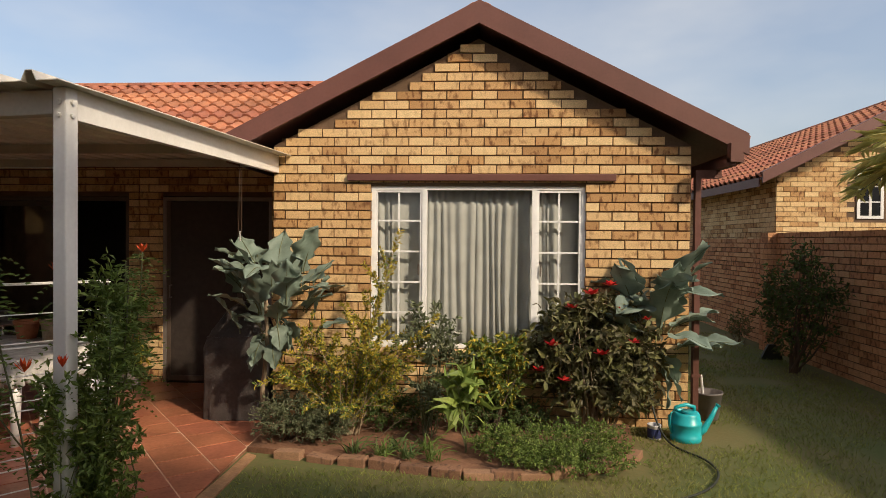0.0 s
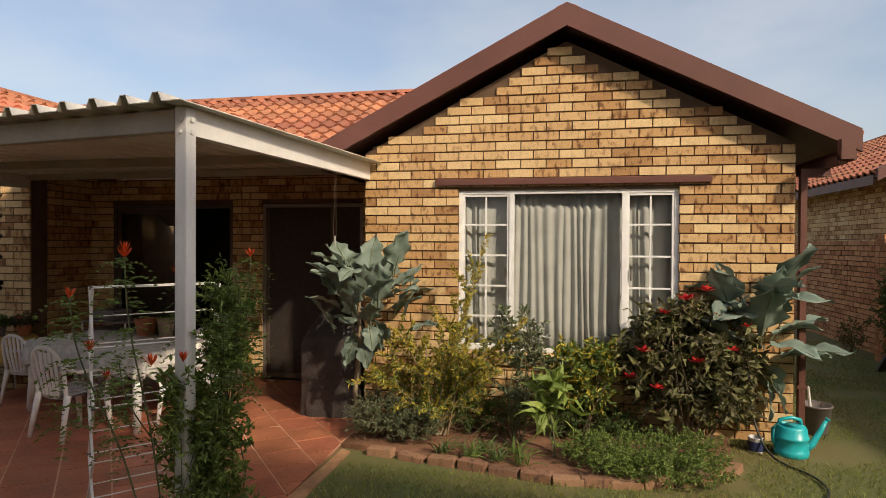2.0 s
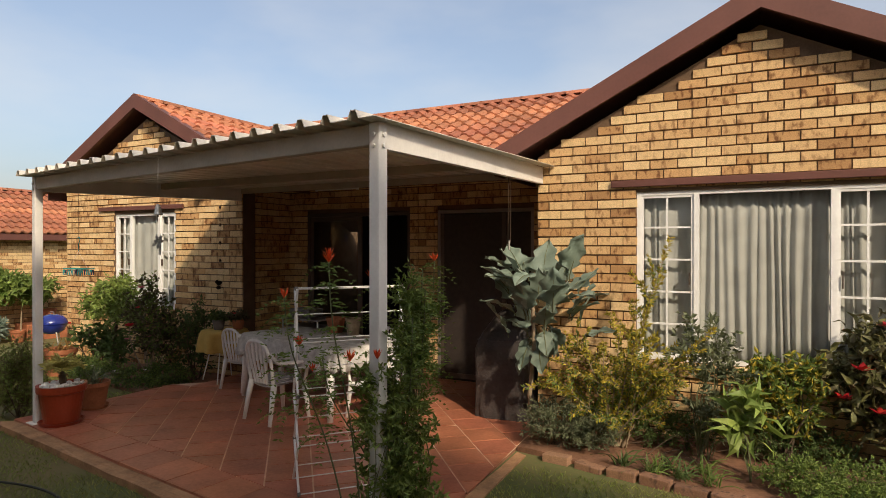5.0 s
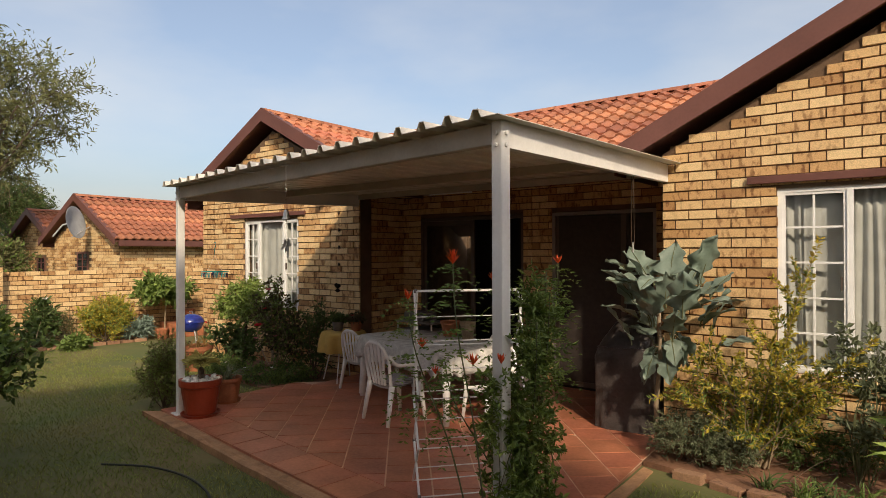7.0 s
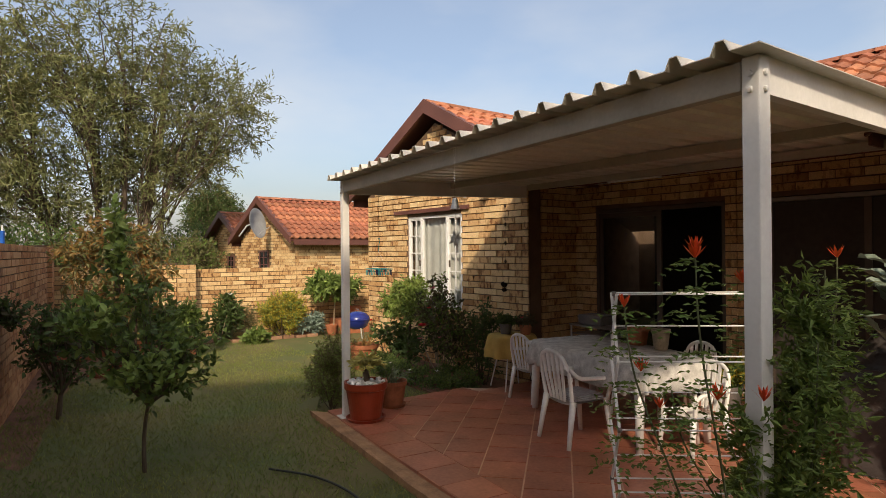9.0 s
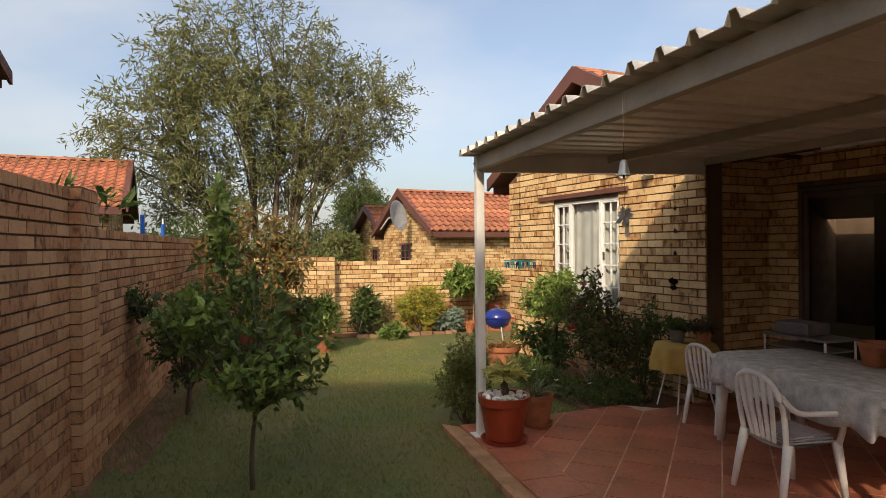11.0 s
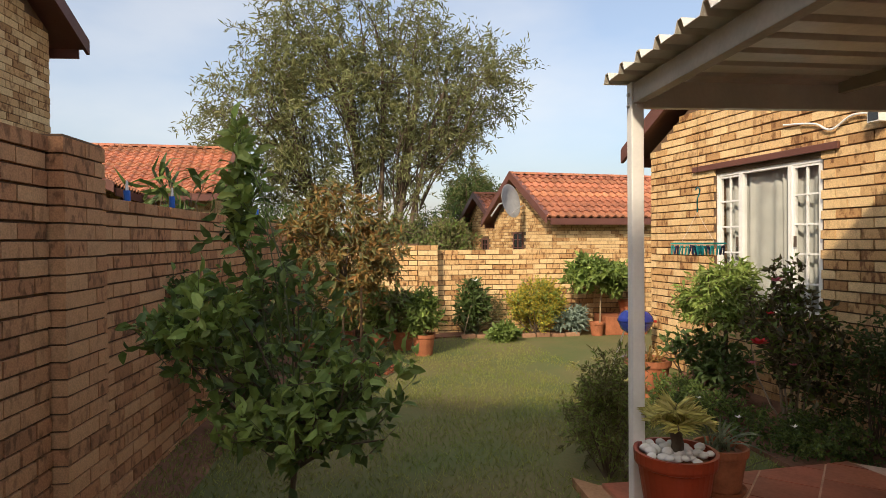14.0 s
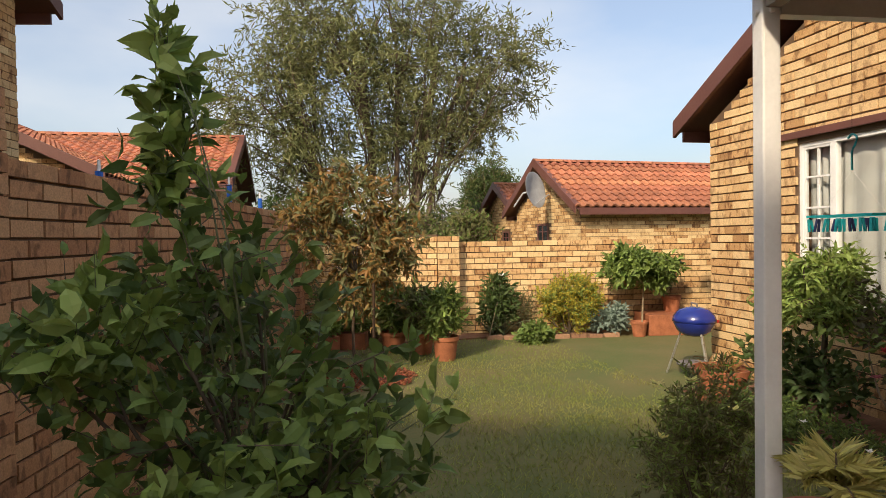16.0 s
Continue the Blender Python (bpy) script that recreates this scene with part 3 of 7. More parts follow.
def glass_sheet(x0, x1, y, z0, z1):
    bm = bmesh.new()
    bm.faces.new([bm.verts.new(p) for p in ((x0, y, z0), (x1, y, z0), (x1, y, z1), (x0, y, z1))])
    return bm


def window(name, x0, x1, z0, z1, y, sash, cols, rows, label, mullions):
    root = empty(name, pose(x0, y, z0), label, "window", kind="structure")
    w, h = x1 - x0, z1 - z0
    f = 0.035
    bm = boxes((0, f, 0, 0.06, 0, h), (w - f, w, 0, 0.06, 0, h), (f, w - f, 0, 0.06, 0, f), (f, w - f, 0, 0.06, h - f, h))
    part("window_frame", bm, WHITE_FRAME, root, "white painted steel frame")
    for mx in mullions:
        part("mullion", boxes((mx - 0.022, mx + 0.022, -0.006, 0.05, f, h - f)), WHITE_FRAME, root)
    edges = [f] + [q for mx in mullions for q in (mx - 0.022, mx + 0.022)] + [w - f]
    for k in range(len(edges) // 2):
        a, b = edges[2 * k], edges[2 * k + 1]
        if k in sash:
            t = 0.016
            s = part("sash", boxes((a, a + 0.022, 0.005, 0.04, f, h - f), (b - 0.022, b, 0.005, 0.04, f, h - f), (a, b, 0.006, 0.04, f, f + 0.022), (a, b, 0.006, 0.04, h - f - 0.022, h - f)), WHITE_FRAME, root)
            for i in range(1, cols):
                xx = a + (b - a) * i / cols
                part("glazing_bar", boxes((xx - t / 2, xx + t / 2, 0.012, 0.032, f + 0.022, h - f - 0.022)), WHITE_FRAME, s)
            for j in range(1, rows):
                zz = f + (h - 2 * f) * j / rows
                part("glazing_bar", boxes((a + 0.022, b - 0.022, 0.010, 0.034, zz - t / 2, zz + t / 2)), WHITE_FRAME, s)
            part("window_stay", boxes((a + 0.03 if k else b - 0.04, a + 0.04 if k else b - 0.03, -0.015, 0.01, h * 0.45, h * 0.52)), DARK_FRAME, s)
        o = part("pane", glass_sheet(a, b, 0.022, f, h - f), GLASS, root)
        o.visible_shadow = False
    return root


def curtain(name, x0, x1, z0, z1, y, folds, amp, label, seed):
    rnd = random.Random(seed)
    verts, faces = [], []
    n = folds * 8
    ph = [rnd.uniform(0.4, 1.7) for _ in range(folds + 1)]
    for i in range(n + 1):
        s = i / n
        k = s * folds + 0.45 * math.sin(5.3 * s + seed) + 0.25 * math.sin(13.7 * s + 2 * seed)
        a = amp * ph[int(max(0, min(k, folds - 1)))]
        x = x0 + (x1 - x0) * s
        for j in range(7):
            v = j / 6
            verts.append((x + 0.012 * math.sin(3 * v + k), y + a * math.sin(2 * math.pi * k + 0.5 * math.sin(2.0 * v)) * (0.55 + 0.45 * (1 - v)), z0 + (z1 - z0) * v))
    for i in range(n):
        for j in range(6):
            q = i * 7 + j
            faces.append((q, q + 7, q + 8, q + 1))
    me = bpy.data.meshes.new(name)
    me.from_pydata(verts, [], faces)
    me.materials.append(CURTAIN)
    for p in me.polygons:
        p.use_smooth = True
    ob = new(name, me)
    so = ob.modifiers.new("cloth", "SOLIDIFY")
    so.thickness = 0.003
    return tagged(ob, label, "curtain")


window("window_1", WIN1[0], WIN1[1], WIN1[2], WIN1[3], 0.03, (0, 2), 2, 5, "large white steel window with small-paned side sashes", (0.50, 1.51))
curtain("curtain", WIN1[0] + 0.005, WIN1[0] + 0.98, WIN1[2] + 0.02, WIN1[3] - 0.01, 0.135, 10, 0.017, "pale grey gathered curtain drawn across a window", 2)
curtain("curtain", WIN1[0] + 0.96, WIN1[1] - 0.005, WIN1[2] + 0.02, WIN1[3] - 0.01, 0.145, 11, 0.017, "pale grey gathered curtain drawn across a window", 5)
window("window_2", W2L + WIN2[0], W2L + WIN2[1], WIN2[2], WIN2[3], W2Y + 0.03, (0, 2), 2, 5, "white steel window with small-paned side sashes", (0.36, 0.98))
curtain("curtain", W2L + WIN2[0] + 0.005, W2L + WIN2[1] - 0.005, WIN2[2] + 0.02, WIN2[3] - 0.01, W2Y + 0.13, 12, 0.022, "white net curtain drawn across a window", 8)
# backing surfaces whose colour holds the rooms' shade
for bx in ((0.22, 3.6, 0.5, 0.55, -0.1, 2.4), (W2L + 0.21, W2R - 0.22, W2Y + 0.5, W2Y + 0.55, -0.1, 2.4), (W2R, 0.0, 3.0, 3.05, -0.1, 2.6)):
    tagged(obj("wall_inner", boxes(bx), DARK), "inner wall coloured near-black for an unlit room", "wall", kind="structure")
tagged(obj("ceiling", boxes((W2R + 0.0, 0.0, RECESS + 0.24, 3.0, 2.50, 2.56)), DARK), "ceiling coloured near-black for an unlit room", "ceiling", kind="structure")
tagged(obj("floor", boxes((W2R + 0.0, 0.0, RECESS + 0.0, 3.0, -0.12, SLAB_Z)), DARK), "floor coloured near-black for an unlit room", "floor", kind="structure")


def lintel(x0, x1, y, z):
    bm = bmesh.new()
    box(bm, x0, x1, y - 0.035, y - 0.003, z, z + 0.062, bevel=0.006)
    return tagged(obj("window_lintel", bm, FASCIA), "brown painted lintel strip over a window", "lintel", kind="structure")


lintel(0.71, 3.16, 0.0, 2.165)
lintel(W2L + 0.86, W2L + 2.72, W2Y, 2.165)


def brick_sill(name, x0, x1, y, z):
    root = empty(name, pose(x0, y, z), "sloping sill of face bricks on edge under a window", "window sill", kind="structure")
    n = round((x1 - x0) / 0.085)
    bm = bmesh.new()
    box(bm, -0.037, 0.037, -0.055, 0.10, -0.105, 0)
    me = bpy.data.meshes.new("brick")
    bm.to_mesh(me)
    bm.free()
    me.materials.append(BRICK)
    for i in range(n):
        o = new("brick", me)
        o.parent = root
        o.matrix_local = pose((i + 0.5) * (x1 - x0) / n, 0, -0.008, 14)
    part("mortar_bed", boxes((0, x1 - x0, -0.035, 0.0, -0.1, -0.02)), MORTAR, root)


brick_sill("window_sill_1", WIN1[0] - 0.02, WIN1[1] + 0.02, 0.0, WIN1[2])
brick_sill("window_sill_2", W2L + WIN2[0] - 0.02, W2L + WIN2[1] + 0.02, W2Y, WIN2[2])


# ---- doors ----
def doors():
    y = RECESS
    d = empty("door_1", pose(-1.70, y, SLAB_Z), "closed dark security door in a pale metal frame", "door", kind="structure")
    w, h = 1.28, 2.13
    part("door_frame", boxes((0, 0.04, 0.01, 0.09, 0, h), (w - 0.04, w, 0.01, 0.09, 0, h), (0.04, w - 0.04, 0.01, 0.09, h - 0.04, h)), ALU, d, "pale metal frame")
    leaf = part("door_leaf", boxes((0.05, 0.90, 0.03, 0.07, 0.02, h - 0.045), (0.93, w - 0.045, 0.03, 0.07, 0.02, h - 0.045)), SCREEN, d)
    part("door_stile", boxes((0.045, 0.085, 0.018, 0.03, 0.02, h - 0.045), (0.87, 0.93, 0.018, 0.03, 0.02, h - 0.045), (0.085, 0.87, 0.018, 0.03, 0.02, 0.08)), DARK_FRAME, d)
    part("door_handle", tube(bmesh.new(), [(0.10, 0.018, 0.98), (0.10, -0.03, 0.98), (0.10, -0.03, 1.12), (0.10, 0.018, 1.12)], 0.008), ALU, d)
    s = empty("door_2", pose(-3.80, y, SLAB_Z), "dark aluminium sliding glass door, half open", "door", kind="structure")
    w = 1.70
    part("door_frame", boxes((0, 0.045, 0.01, 0.10, 0, h), (w - 0.045, w, 0.01, 0.10, 0, h), (0.045, w - 0.045, 0.01, 0.10, h - 0.045, h), (0.045, w - 0.045, 0.01, 0.10, 0, 0.03)), DARK_FRAME, s)
    part("sliding_leaf", boxes((0.05, 0.10, 0.03, 0.06, 0.03, h - 0.05), (0.86, 0.92, 0.03, 0.06, 0.03, h - 0.05), (0.10, 0.86, 0.03, 0.06, 0.03, 0.10), (0.10, 0.86, 0.03, 0.06, h - 0.11, h - 0.05)), DARK_FRAME, s)
    p = part("pane", glass_sheet(0.10, 0.86, 0.045, 0.10, h - 0.11), GLASS, s)
    p.visible_shadow = False


doors()

# downpipes on the front wing
DOWN = mat("brown_downpipe", (0.14, 0.06, 0.045), 0.5, var=0.2, bump=0.04)
dp = empty("downpipe", pose(3.90, 0.055, -0.1), "square brown metal downpipe at the wall corner", "downpipe")
part("pipe", boxes((-0.025, 0.025, -0.03, 0.03, 0, 2.3)), DOWN, dp)
part("elbow", boxes((-0.025, 0.20, -0.033, 0.033, 2.3, 2.37)), DOWN, dp)
part("arm", boxes((0.14, 0.20, -0.355, 0.035, 2.37, 2.44)), DOWN, dp)
part("outlet", boxes((0.14, 0.24, -0.385, -0.305, 2.40, 2.56)), DOWN, dp)
for z in (0.5, 1.5):
    part("clip", boxes((-0.04, 0.04, -0.035, -0.031, z, z + 0.03)), DOWN, dp)


# ---- neighbouring houses, two of them unseen and added for shade ----
def house(name, m, width, depth, eave, pitch, label, over=0.35, windows=(), material=None, frame_mat=None):
    """A gabled brick house; the gable end is at local y 0 and faces -y."""
    root = gable_roof(name, -width / 2 - over, width / 2 + over, -over, depth, eave, pitch, label, m=m, cat="house")
    th = math.tan(radians(pitch))
    bm = bmesh.new()
    top = eave - 0.08 + over * th
    prism(bm, [(-width / 2, -0.3), (width / 2, -0.3), (width / 2, top), (0, top + width / 2 * th), (-width / 2, top)], 0.0, depth - 0.1)
    part("wall", bm, MORTAR, root)
    verts, faces = [], []

    def lay(place, length, fn, skip=()):
        z, c = -0.3, 0
        while z < 8:
            s = -0.116 if c % 2 else 0.0
            hit = False
            while s < length:
                a, b = max(0, s) + 0.004, min(length, s + 0.232) - 0.004
                s += 0.232
                if b - a < 0.03 or z + 0.06 > min(fn(a), fn(b)):
                    continue
                hit = True
                if any(b > q[0] and a < q[1] and z + 0.07 > q[2] and z < q[3] for q in skip):
                    continue
                k = len(verts)
                j = 0.002 * math.sin(a * 37 + z * 91)
                verts.extend([place(a, -0.012 + j, z), place(b, -0.012 + j, z), place(b, -0.012 + j, z + 0.075), place(a, -0.012 + j, z + 0.075),
                              place(a, 0.01, z), place(b, 0.01, z), place(b, 0.01, z + 0.075), place(a, 0.01, z + 0.075)])
                faces.extend([(k, k + 1, k + 2, k + 3), (k, k + 4, k + 5, k + 1), (k + 1, k + 5, k + 6, k + 2), (k + 2, k + 6, k + 7, k + 3), (k + 3, k + 7, k + 4, k)])
            z += 0.085
            c += 1
            if not hit:
                break

    g = [(q[1], q[2], q[3], q[4]) for q in windows if q[0] == "front"]
    lay(lambda a, o, z: (a - width / 2, o, z), width, lambda s: top + (width / 2 - abs(s - width / 2)) * th - 0.03, g)
    g = [(q[1], q[2], q[3], q[4]) for q in windows if q[0] == "right"]
    lay(lambda a, o, z: (width / 2 - o, a, z), depth - 0.1, lambda s: top, g)
    g = [(q[1], q[2], q[3], q[4]) for q in windows if q[0] == "left"]
    lay(lambda a, o, z: (-width / 2 + o, a, z), depth - 0.1, lambda s: top, g)
    me = bpy.data.meshes.new("brickwork")
    me.from_pydata(verts, [], faces)
    me.materials.append(material or BRICK)
    o = new("brickwork", me)
    o.parent = root
    tagged(o, kind="stuff")
    for side, a, b, c, d in windows:
        if side == "front":
            f = pose(a - width / 2, -0.02, c)
        elif side == "right":
            f = pose(width / 2 + 0.02, a, c, 0, 0, 90)
        else:
            f = pose(-width / 2 - 0.02, b, c, 0, 0, -90)
        w, h = b - a, d - c
        bm = bmesh.new()
        for q in ((0, 0.05, 0, 0.03, 0, h), (w - 0.05, w, 0, 0.03, 0, h), (0.05, w - 0.05, 0, 0.03, 0, 0.05), (0.05, w - 0.05, 0, 0.03, h - 0.05, h), (w / 2 - 0.02, w / 2 + 0.02, 0, 0.03, 0.05, h - 0.05), (0.05, w - 0.05, 0.004, 0.028, h * 0.34, h * 0.34 + 0.02), (0.05, w - 0.05, 0.004, 0.028, h * 0.67, h * 0.67 + 0.02)):
            box(bm, *q, m=f)
        wd = part("window", bm, frame_mat or WHITE_FRAME, root, "small steel window")
        bm = bmesh.new()
        box(bm, 0.05, w - 0.05, 0.012, 0.016, 0.05, h - 0.05, m=f)
        part("pane", bm, DARK_GLASS, wd)
    return root


DARK_GLASS = mat("dark_window_glass", (0.02, 0.022, 0.025), 0.08, var=0.2, bump=0, spec=0.6)
house("neighbouring_house", pose(-16.3, 1.75, 0, 0, 0, 4), 3.5, 14, 1.95, 31, "face-brick house with a terracotta roof behind the back wall", windows=(("front", 1.3, 1.9, 1.0, 1.65),), over=0.3, frame_mat=FASCIA)
house("neighbouring_house", pose(-20.3, 1.9, 0, 0, 0, 4), 2.9, 9, 1.95, 31, "small face-brick house end with a terracotta roof", windows=(("front", 1.6, 2.1, 0.9, 1.5),), over=0.25, frame_mat=FASCIA)
# big gable beyond the left garden wall
house("neighbouring_house", pose(-6.89, -7.35, 0, 0, 0, LWANG), 5.0, 9, 3.90, 27, "tall face-brick gable house beyond the garden wall", over=0.3)
# unseen long-roofed house, added behind the garden to shade patio and lawn
house("neighbouring_house", pose(0.9, -9.9, 0, 0, 0, -99), 6.6, 9.5, 6.1, 12, "unseen face-brick house added to shade the patio and lawn", over=0.4)
# terracotta roofs further left
house("neighbouring_house", pose(-13.4, -10.2, 0, 0, 0, 90), 5.2, 12, 2.45, 26, "face-brick house with a low terracotta roof beyond the wall", over=0.4)
house("neighbouring_house", pose(-17.8, -5.9, 0, 0, 0, 180), 4.8, 5, 2.50, 26, "face-brick house with a low terracotta roof beyond the wall", over=0.4)
# house beyond the right-hand wall
house("neighbouring_house", pose(9.6, 5.1, 0, 0, 0, 0), 5.3, 12, 2.72, 27, "face-brick house with a terracotta roof beyond the side wall", over=0.42, windows=(("front", 1.32, 1.75, 2.05, 2.85),))

# unseen house, added beyond the side wall to cast shade on the side lawn
house("neighbouring_house", pose(10.75, -7.0, 0, 0, 0, 0), 6.2, 8.0, 2.5, 27, "unseen face-brick house added to shade the side lawn", over=0.4)

# satellite dish on the near gable behind the back wall
GREY_DISH = mat("grey_dish_paint", (0.36, 0.37, 0.38), 0.5, var=0.15, bump=0.02)
dish = empty("satellite_dish", pose(-15.5, 1.1, 2.40, 0, 0, 128), "grey satellite dish on a bracket on a gable wall", "satellite dish")
_b = bmesh.new()
lathe(_b, [(0.0, 0.0), (0.15, 0.012), (0.3, 0.05), (0.42, 0.10), (0.43, 0.10), (0.3, 0.035), (0.0, -0.015)], 28, pose(0, 0, 0, 80, 0, 0))
part("reflector", _b, GREY_DISH, dish, smooth=True)
part("feed_arm", tube(bmesh.new(), [(0, 0.02, -0.38), (0, -0.45, -0.1)], 0.012), GREY_DISH, dish)
part("bracket", tube(bmesh.new(), [(0, 0.01, 0), (0, 0.25, -0.05), (0, 0.5, -0.35)], 0.022), GREY_DISH, dish)


# ---- plant helpers ----
def rgb_leaf(name, c, c2, rough=0.55, island=0.3, trans=0.3):
    return mat(name, c, rough, scale=6, fine=50, bump=0, color2=c2, island=island, trans=trans, spec=0.35)


LEAF_DARK = rgb_leaf("dark_green_leaf", (0.068, 0.112, 0.03), (0.10, 0.145, 0.042))
LEAF_MID = rgb_leaf("mid_green_leaf", (0.115, 0.18, 0.04), (0.175, 0.235, 0.055))
LEAF_LIGHT = rgb_leaf("light_green_leaf", (0.19, 0.28, 0.055), (0.26, 0.33, 0.085))
LEAF_GOLD = rgb_leaf("golden_leaf", (0.56, 0.44, 0.055), (0.34, 0.32, 0.05))
LEAF_GREY = rgb_leaf("grey_green_leaf", (0.13, 0.16, 0.085), (0.18, 0.20, 0.115))
LEAF_KALE = rgb_leaf("blue_green_kale_leaf", (0.15, 0.205, 0.165), (0.23, 0.295, 0.24), rough=0.5, island=0.2, trans=0.15)
LEAF_OLIVE = rgb_leaf("olive_leaf", (0.13, 0.14, 0.05), (0.20, 0.19, 0.075))
LEAF_WILLOW = rgb_leaf("willow_leaf", (0.17, 0.20, 0.075), (0.27, 0.28, 0.12))
LEAF_DRY = rgb_leaf("dry_brown_leaf", (0.32, 0.165, 0.05), (0.20, 0.16, 0.05))
LEAF_WINE = rgb_leaf("wine_dark_leaf", (0.075, 0.075, 0.036), (0.12, 0.105, 0.05))
PALM_YELLOW = rgb_leaf("yellow_palm_leaf", (0.68, 0.60, 0.22), (0.44, 0.43, 0.12))
RED_PETAL = mat("red_petal", (0.55, 0.02, 0.02), 0.6, var=0.3, bump=0, island=0.2, trans=0.3)
ORANGE_PETAL = mat("orange_petal", (0.75, 0.10, 0.02), 0.6, var=0.3, bump=0, island=0.2, trans=0.3)
PINK_PETAL = mat("pink_petal", (0.6, 0.16, 0.2), 0.6, var=0.3, bump=0, island=0.2, trans=0.3)
WHITE_PETAL = mat("white_petal", (0.8, 0.79, 0.74), 0.6, var=0.1, bump=0, trans=0.3)
BARK = mat("grey_brown_bark", (0.13, 0.095, 0.065), 0.9, var=0.4, scale=12, fine=70, bump=0.5, streak=(1, 1, 0.25))
GREEN_STEM = mat("green_stem", (0.12, 0.13, 0.06), 0.7, var=0.3, scale=12, bump=0.1)
PALE_STEM = mat("pale_woody_stem", (0.30, 0.23, 0.15), 0.85, var=0.35, scale=14, bump=0.3)


def unit(a):
    return a / np.maximum(1e-9, np.linalg.norm(a, axis=1, keepdims=True))


def leaf_mesh(name, P, D, L, W, material, parent, label="", rs=None, fold=0.25, curl=0.15, big=False, kind="", flat=0.6):
    """Many leaves in one mesh: base points, directions, lengths, widths."""
    rs = rs or np.random.RandomState(1)
    n = len(P)
    D = unit(D)
    R = rs.normal(size=(n, 3))
    R[:, 2] += flat
    S = unit(np.cross(D, R))
    N = np.cross(S, D)
    L = np.broadcast_to(np.asarray(L, float), (n,))[:, None]
    W = np.broadcast_to(np.asarray(W, float), (n,))[:, None]
    if big:
        c1 = P + D * L * 0.35 + N * L * 0.05
        c2 = P + D * L * 0.7 + N * L * 0.03
        tip = P + D * L - N * L * curl
        v = np.stack([P, c1 + S * W * 0.5 + N * fold * W * 0.5, c1, c1 - S * W * 0.5 + N * fold * W * 0.5,
                      c2 + S * W * 0.38 + N * fold * W * 0.35, c2, c2 - S * W * 0.38 + N * fold * W * 0.35, tip], 1)
        f = [(0, 2, 1), (0, 3, 2), (1, 2, 5, 4), (2, 3, 6, 5), (4, 5, 7), (5, 6, 7)]
        k = 8
    else:
        m = P + D * L * 0.45
        tip = P + D * L - N * L * curl
        v = np.stack([P, m + S * W * 0.5 + N * fold * W, tip, m - S * W * 0.5 + N * fold * W], 1)
        f = [(0, 1, 2), (0, 2, 3)]
        k = 4
    faces = []
    for q in f:
        faces.append(np.arange(n)[:, None] * k + np.array(q)[None])
    fl = []
    for a in faces:
        fl.extend(a.tolist())
    me = bpy.data.meshes.new(name)
    me.from_pydata(v.reshape(-1, 3).tolist(), [], fl)
    me.materials.append(material)
    ob = new(name, me)
    ob.parent = parent
    return tagged(ob, label, kind=kind)


def crown_points(lobes, n, rs, shell=0.45):
    """Points in a set of ellipsoid lobes, denser towards their outside; and the way outwards."""
    w = np.array([l[3] * l[4] * l[5] for l in lobes]) ** 0.6
    pick = rs.choice(len(lobes), n, p=w / w.sum())
    d = unit(rs.normal(size=(n, 3)))
    r = (shell + (1 - shell) * rs.rand(n) ** 0.7)[:, None]
    c = np.array([l[:3] for l in lobes])[pick]
    e = np.array([l[3:6] for l in lobes])[pick]
    return c + d * r * e, unit(d * e)


def branch(bm, a, b, r0, r1, rnd, bow=0.12, sides=5, steps=4):
    a, b = Vector(a), Vector(b)
    ln = (b - a).length
    off = Vector((rnd.uniform(-1, 1), rnd.uniform(-1, 1), rnd.uniform(0, 1))) * ln * bow
    pts = []
    for i in range(steps + 1):
        t = i / steps
        pts.append(a.lerp(b, t) + off * math.sin(math.pi * t))
    tube(bm, pts, r0, r1, sides)


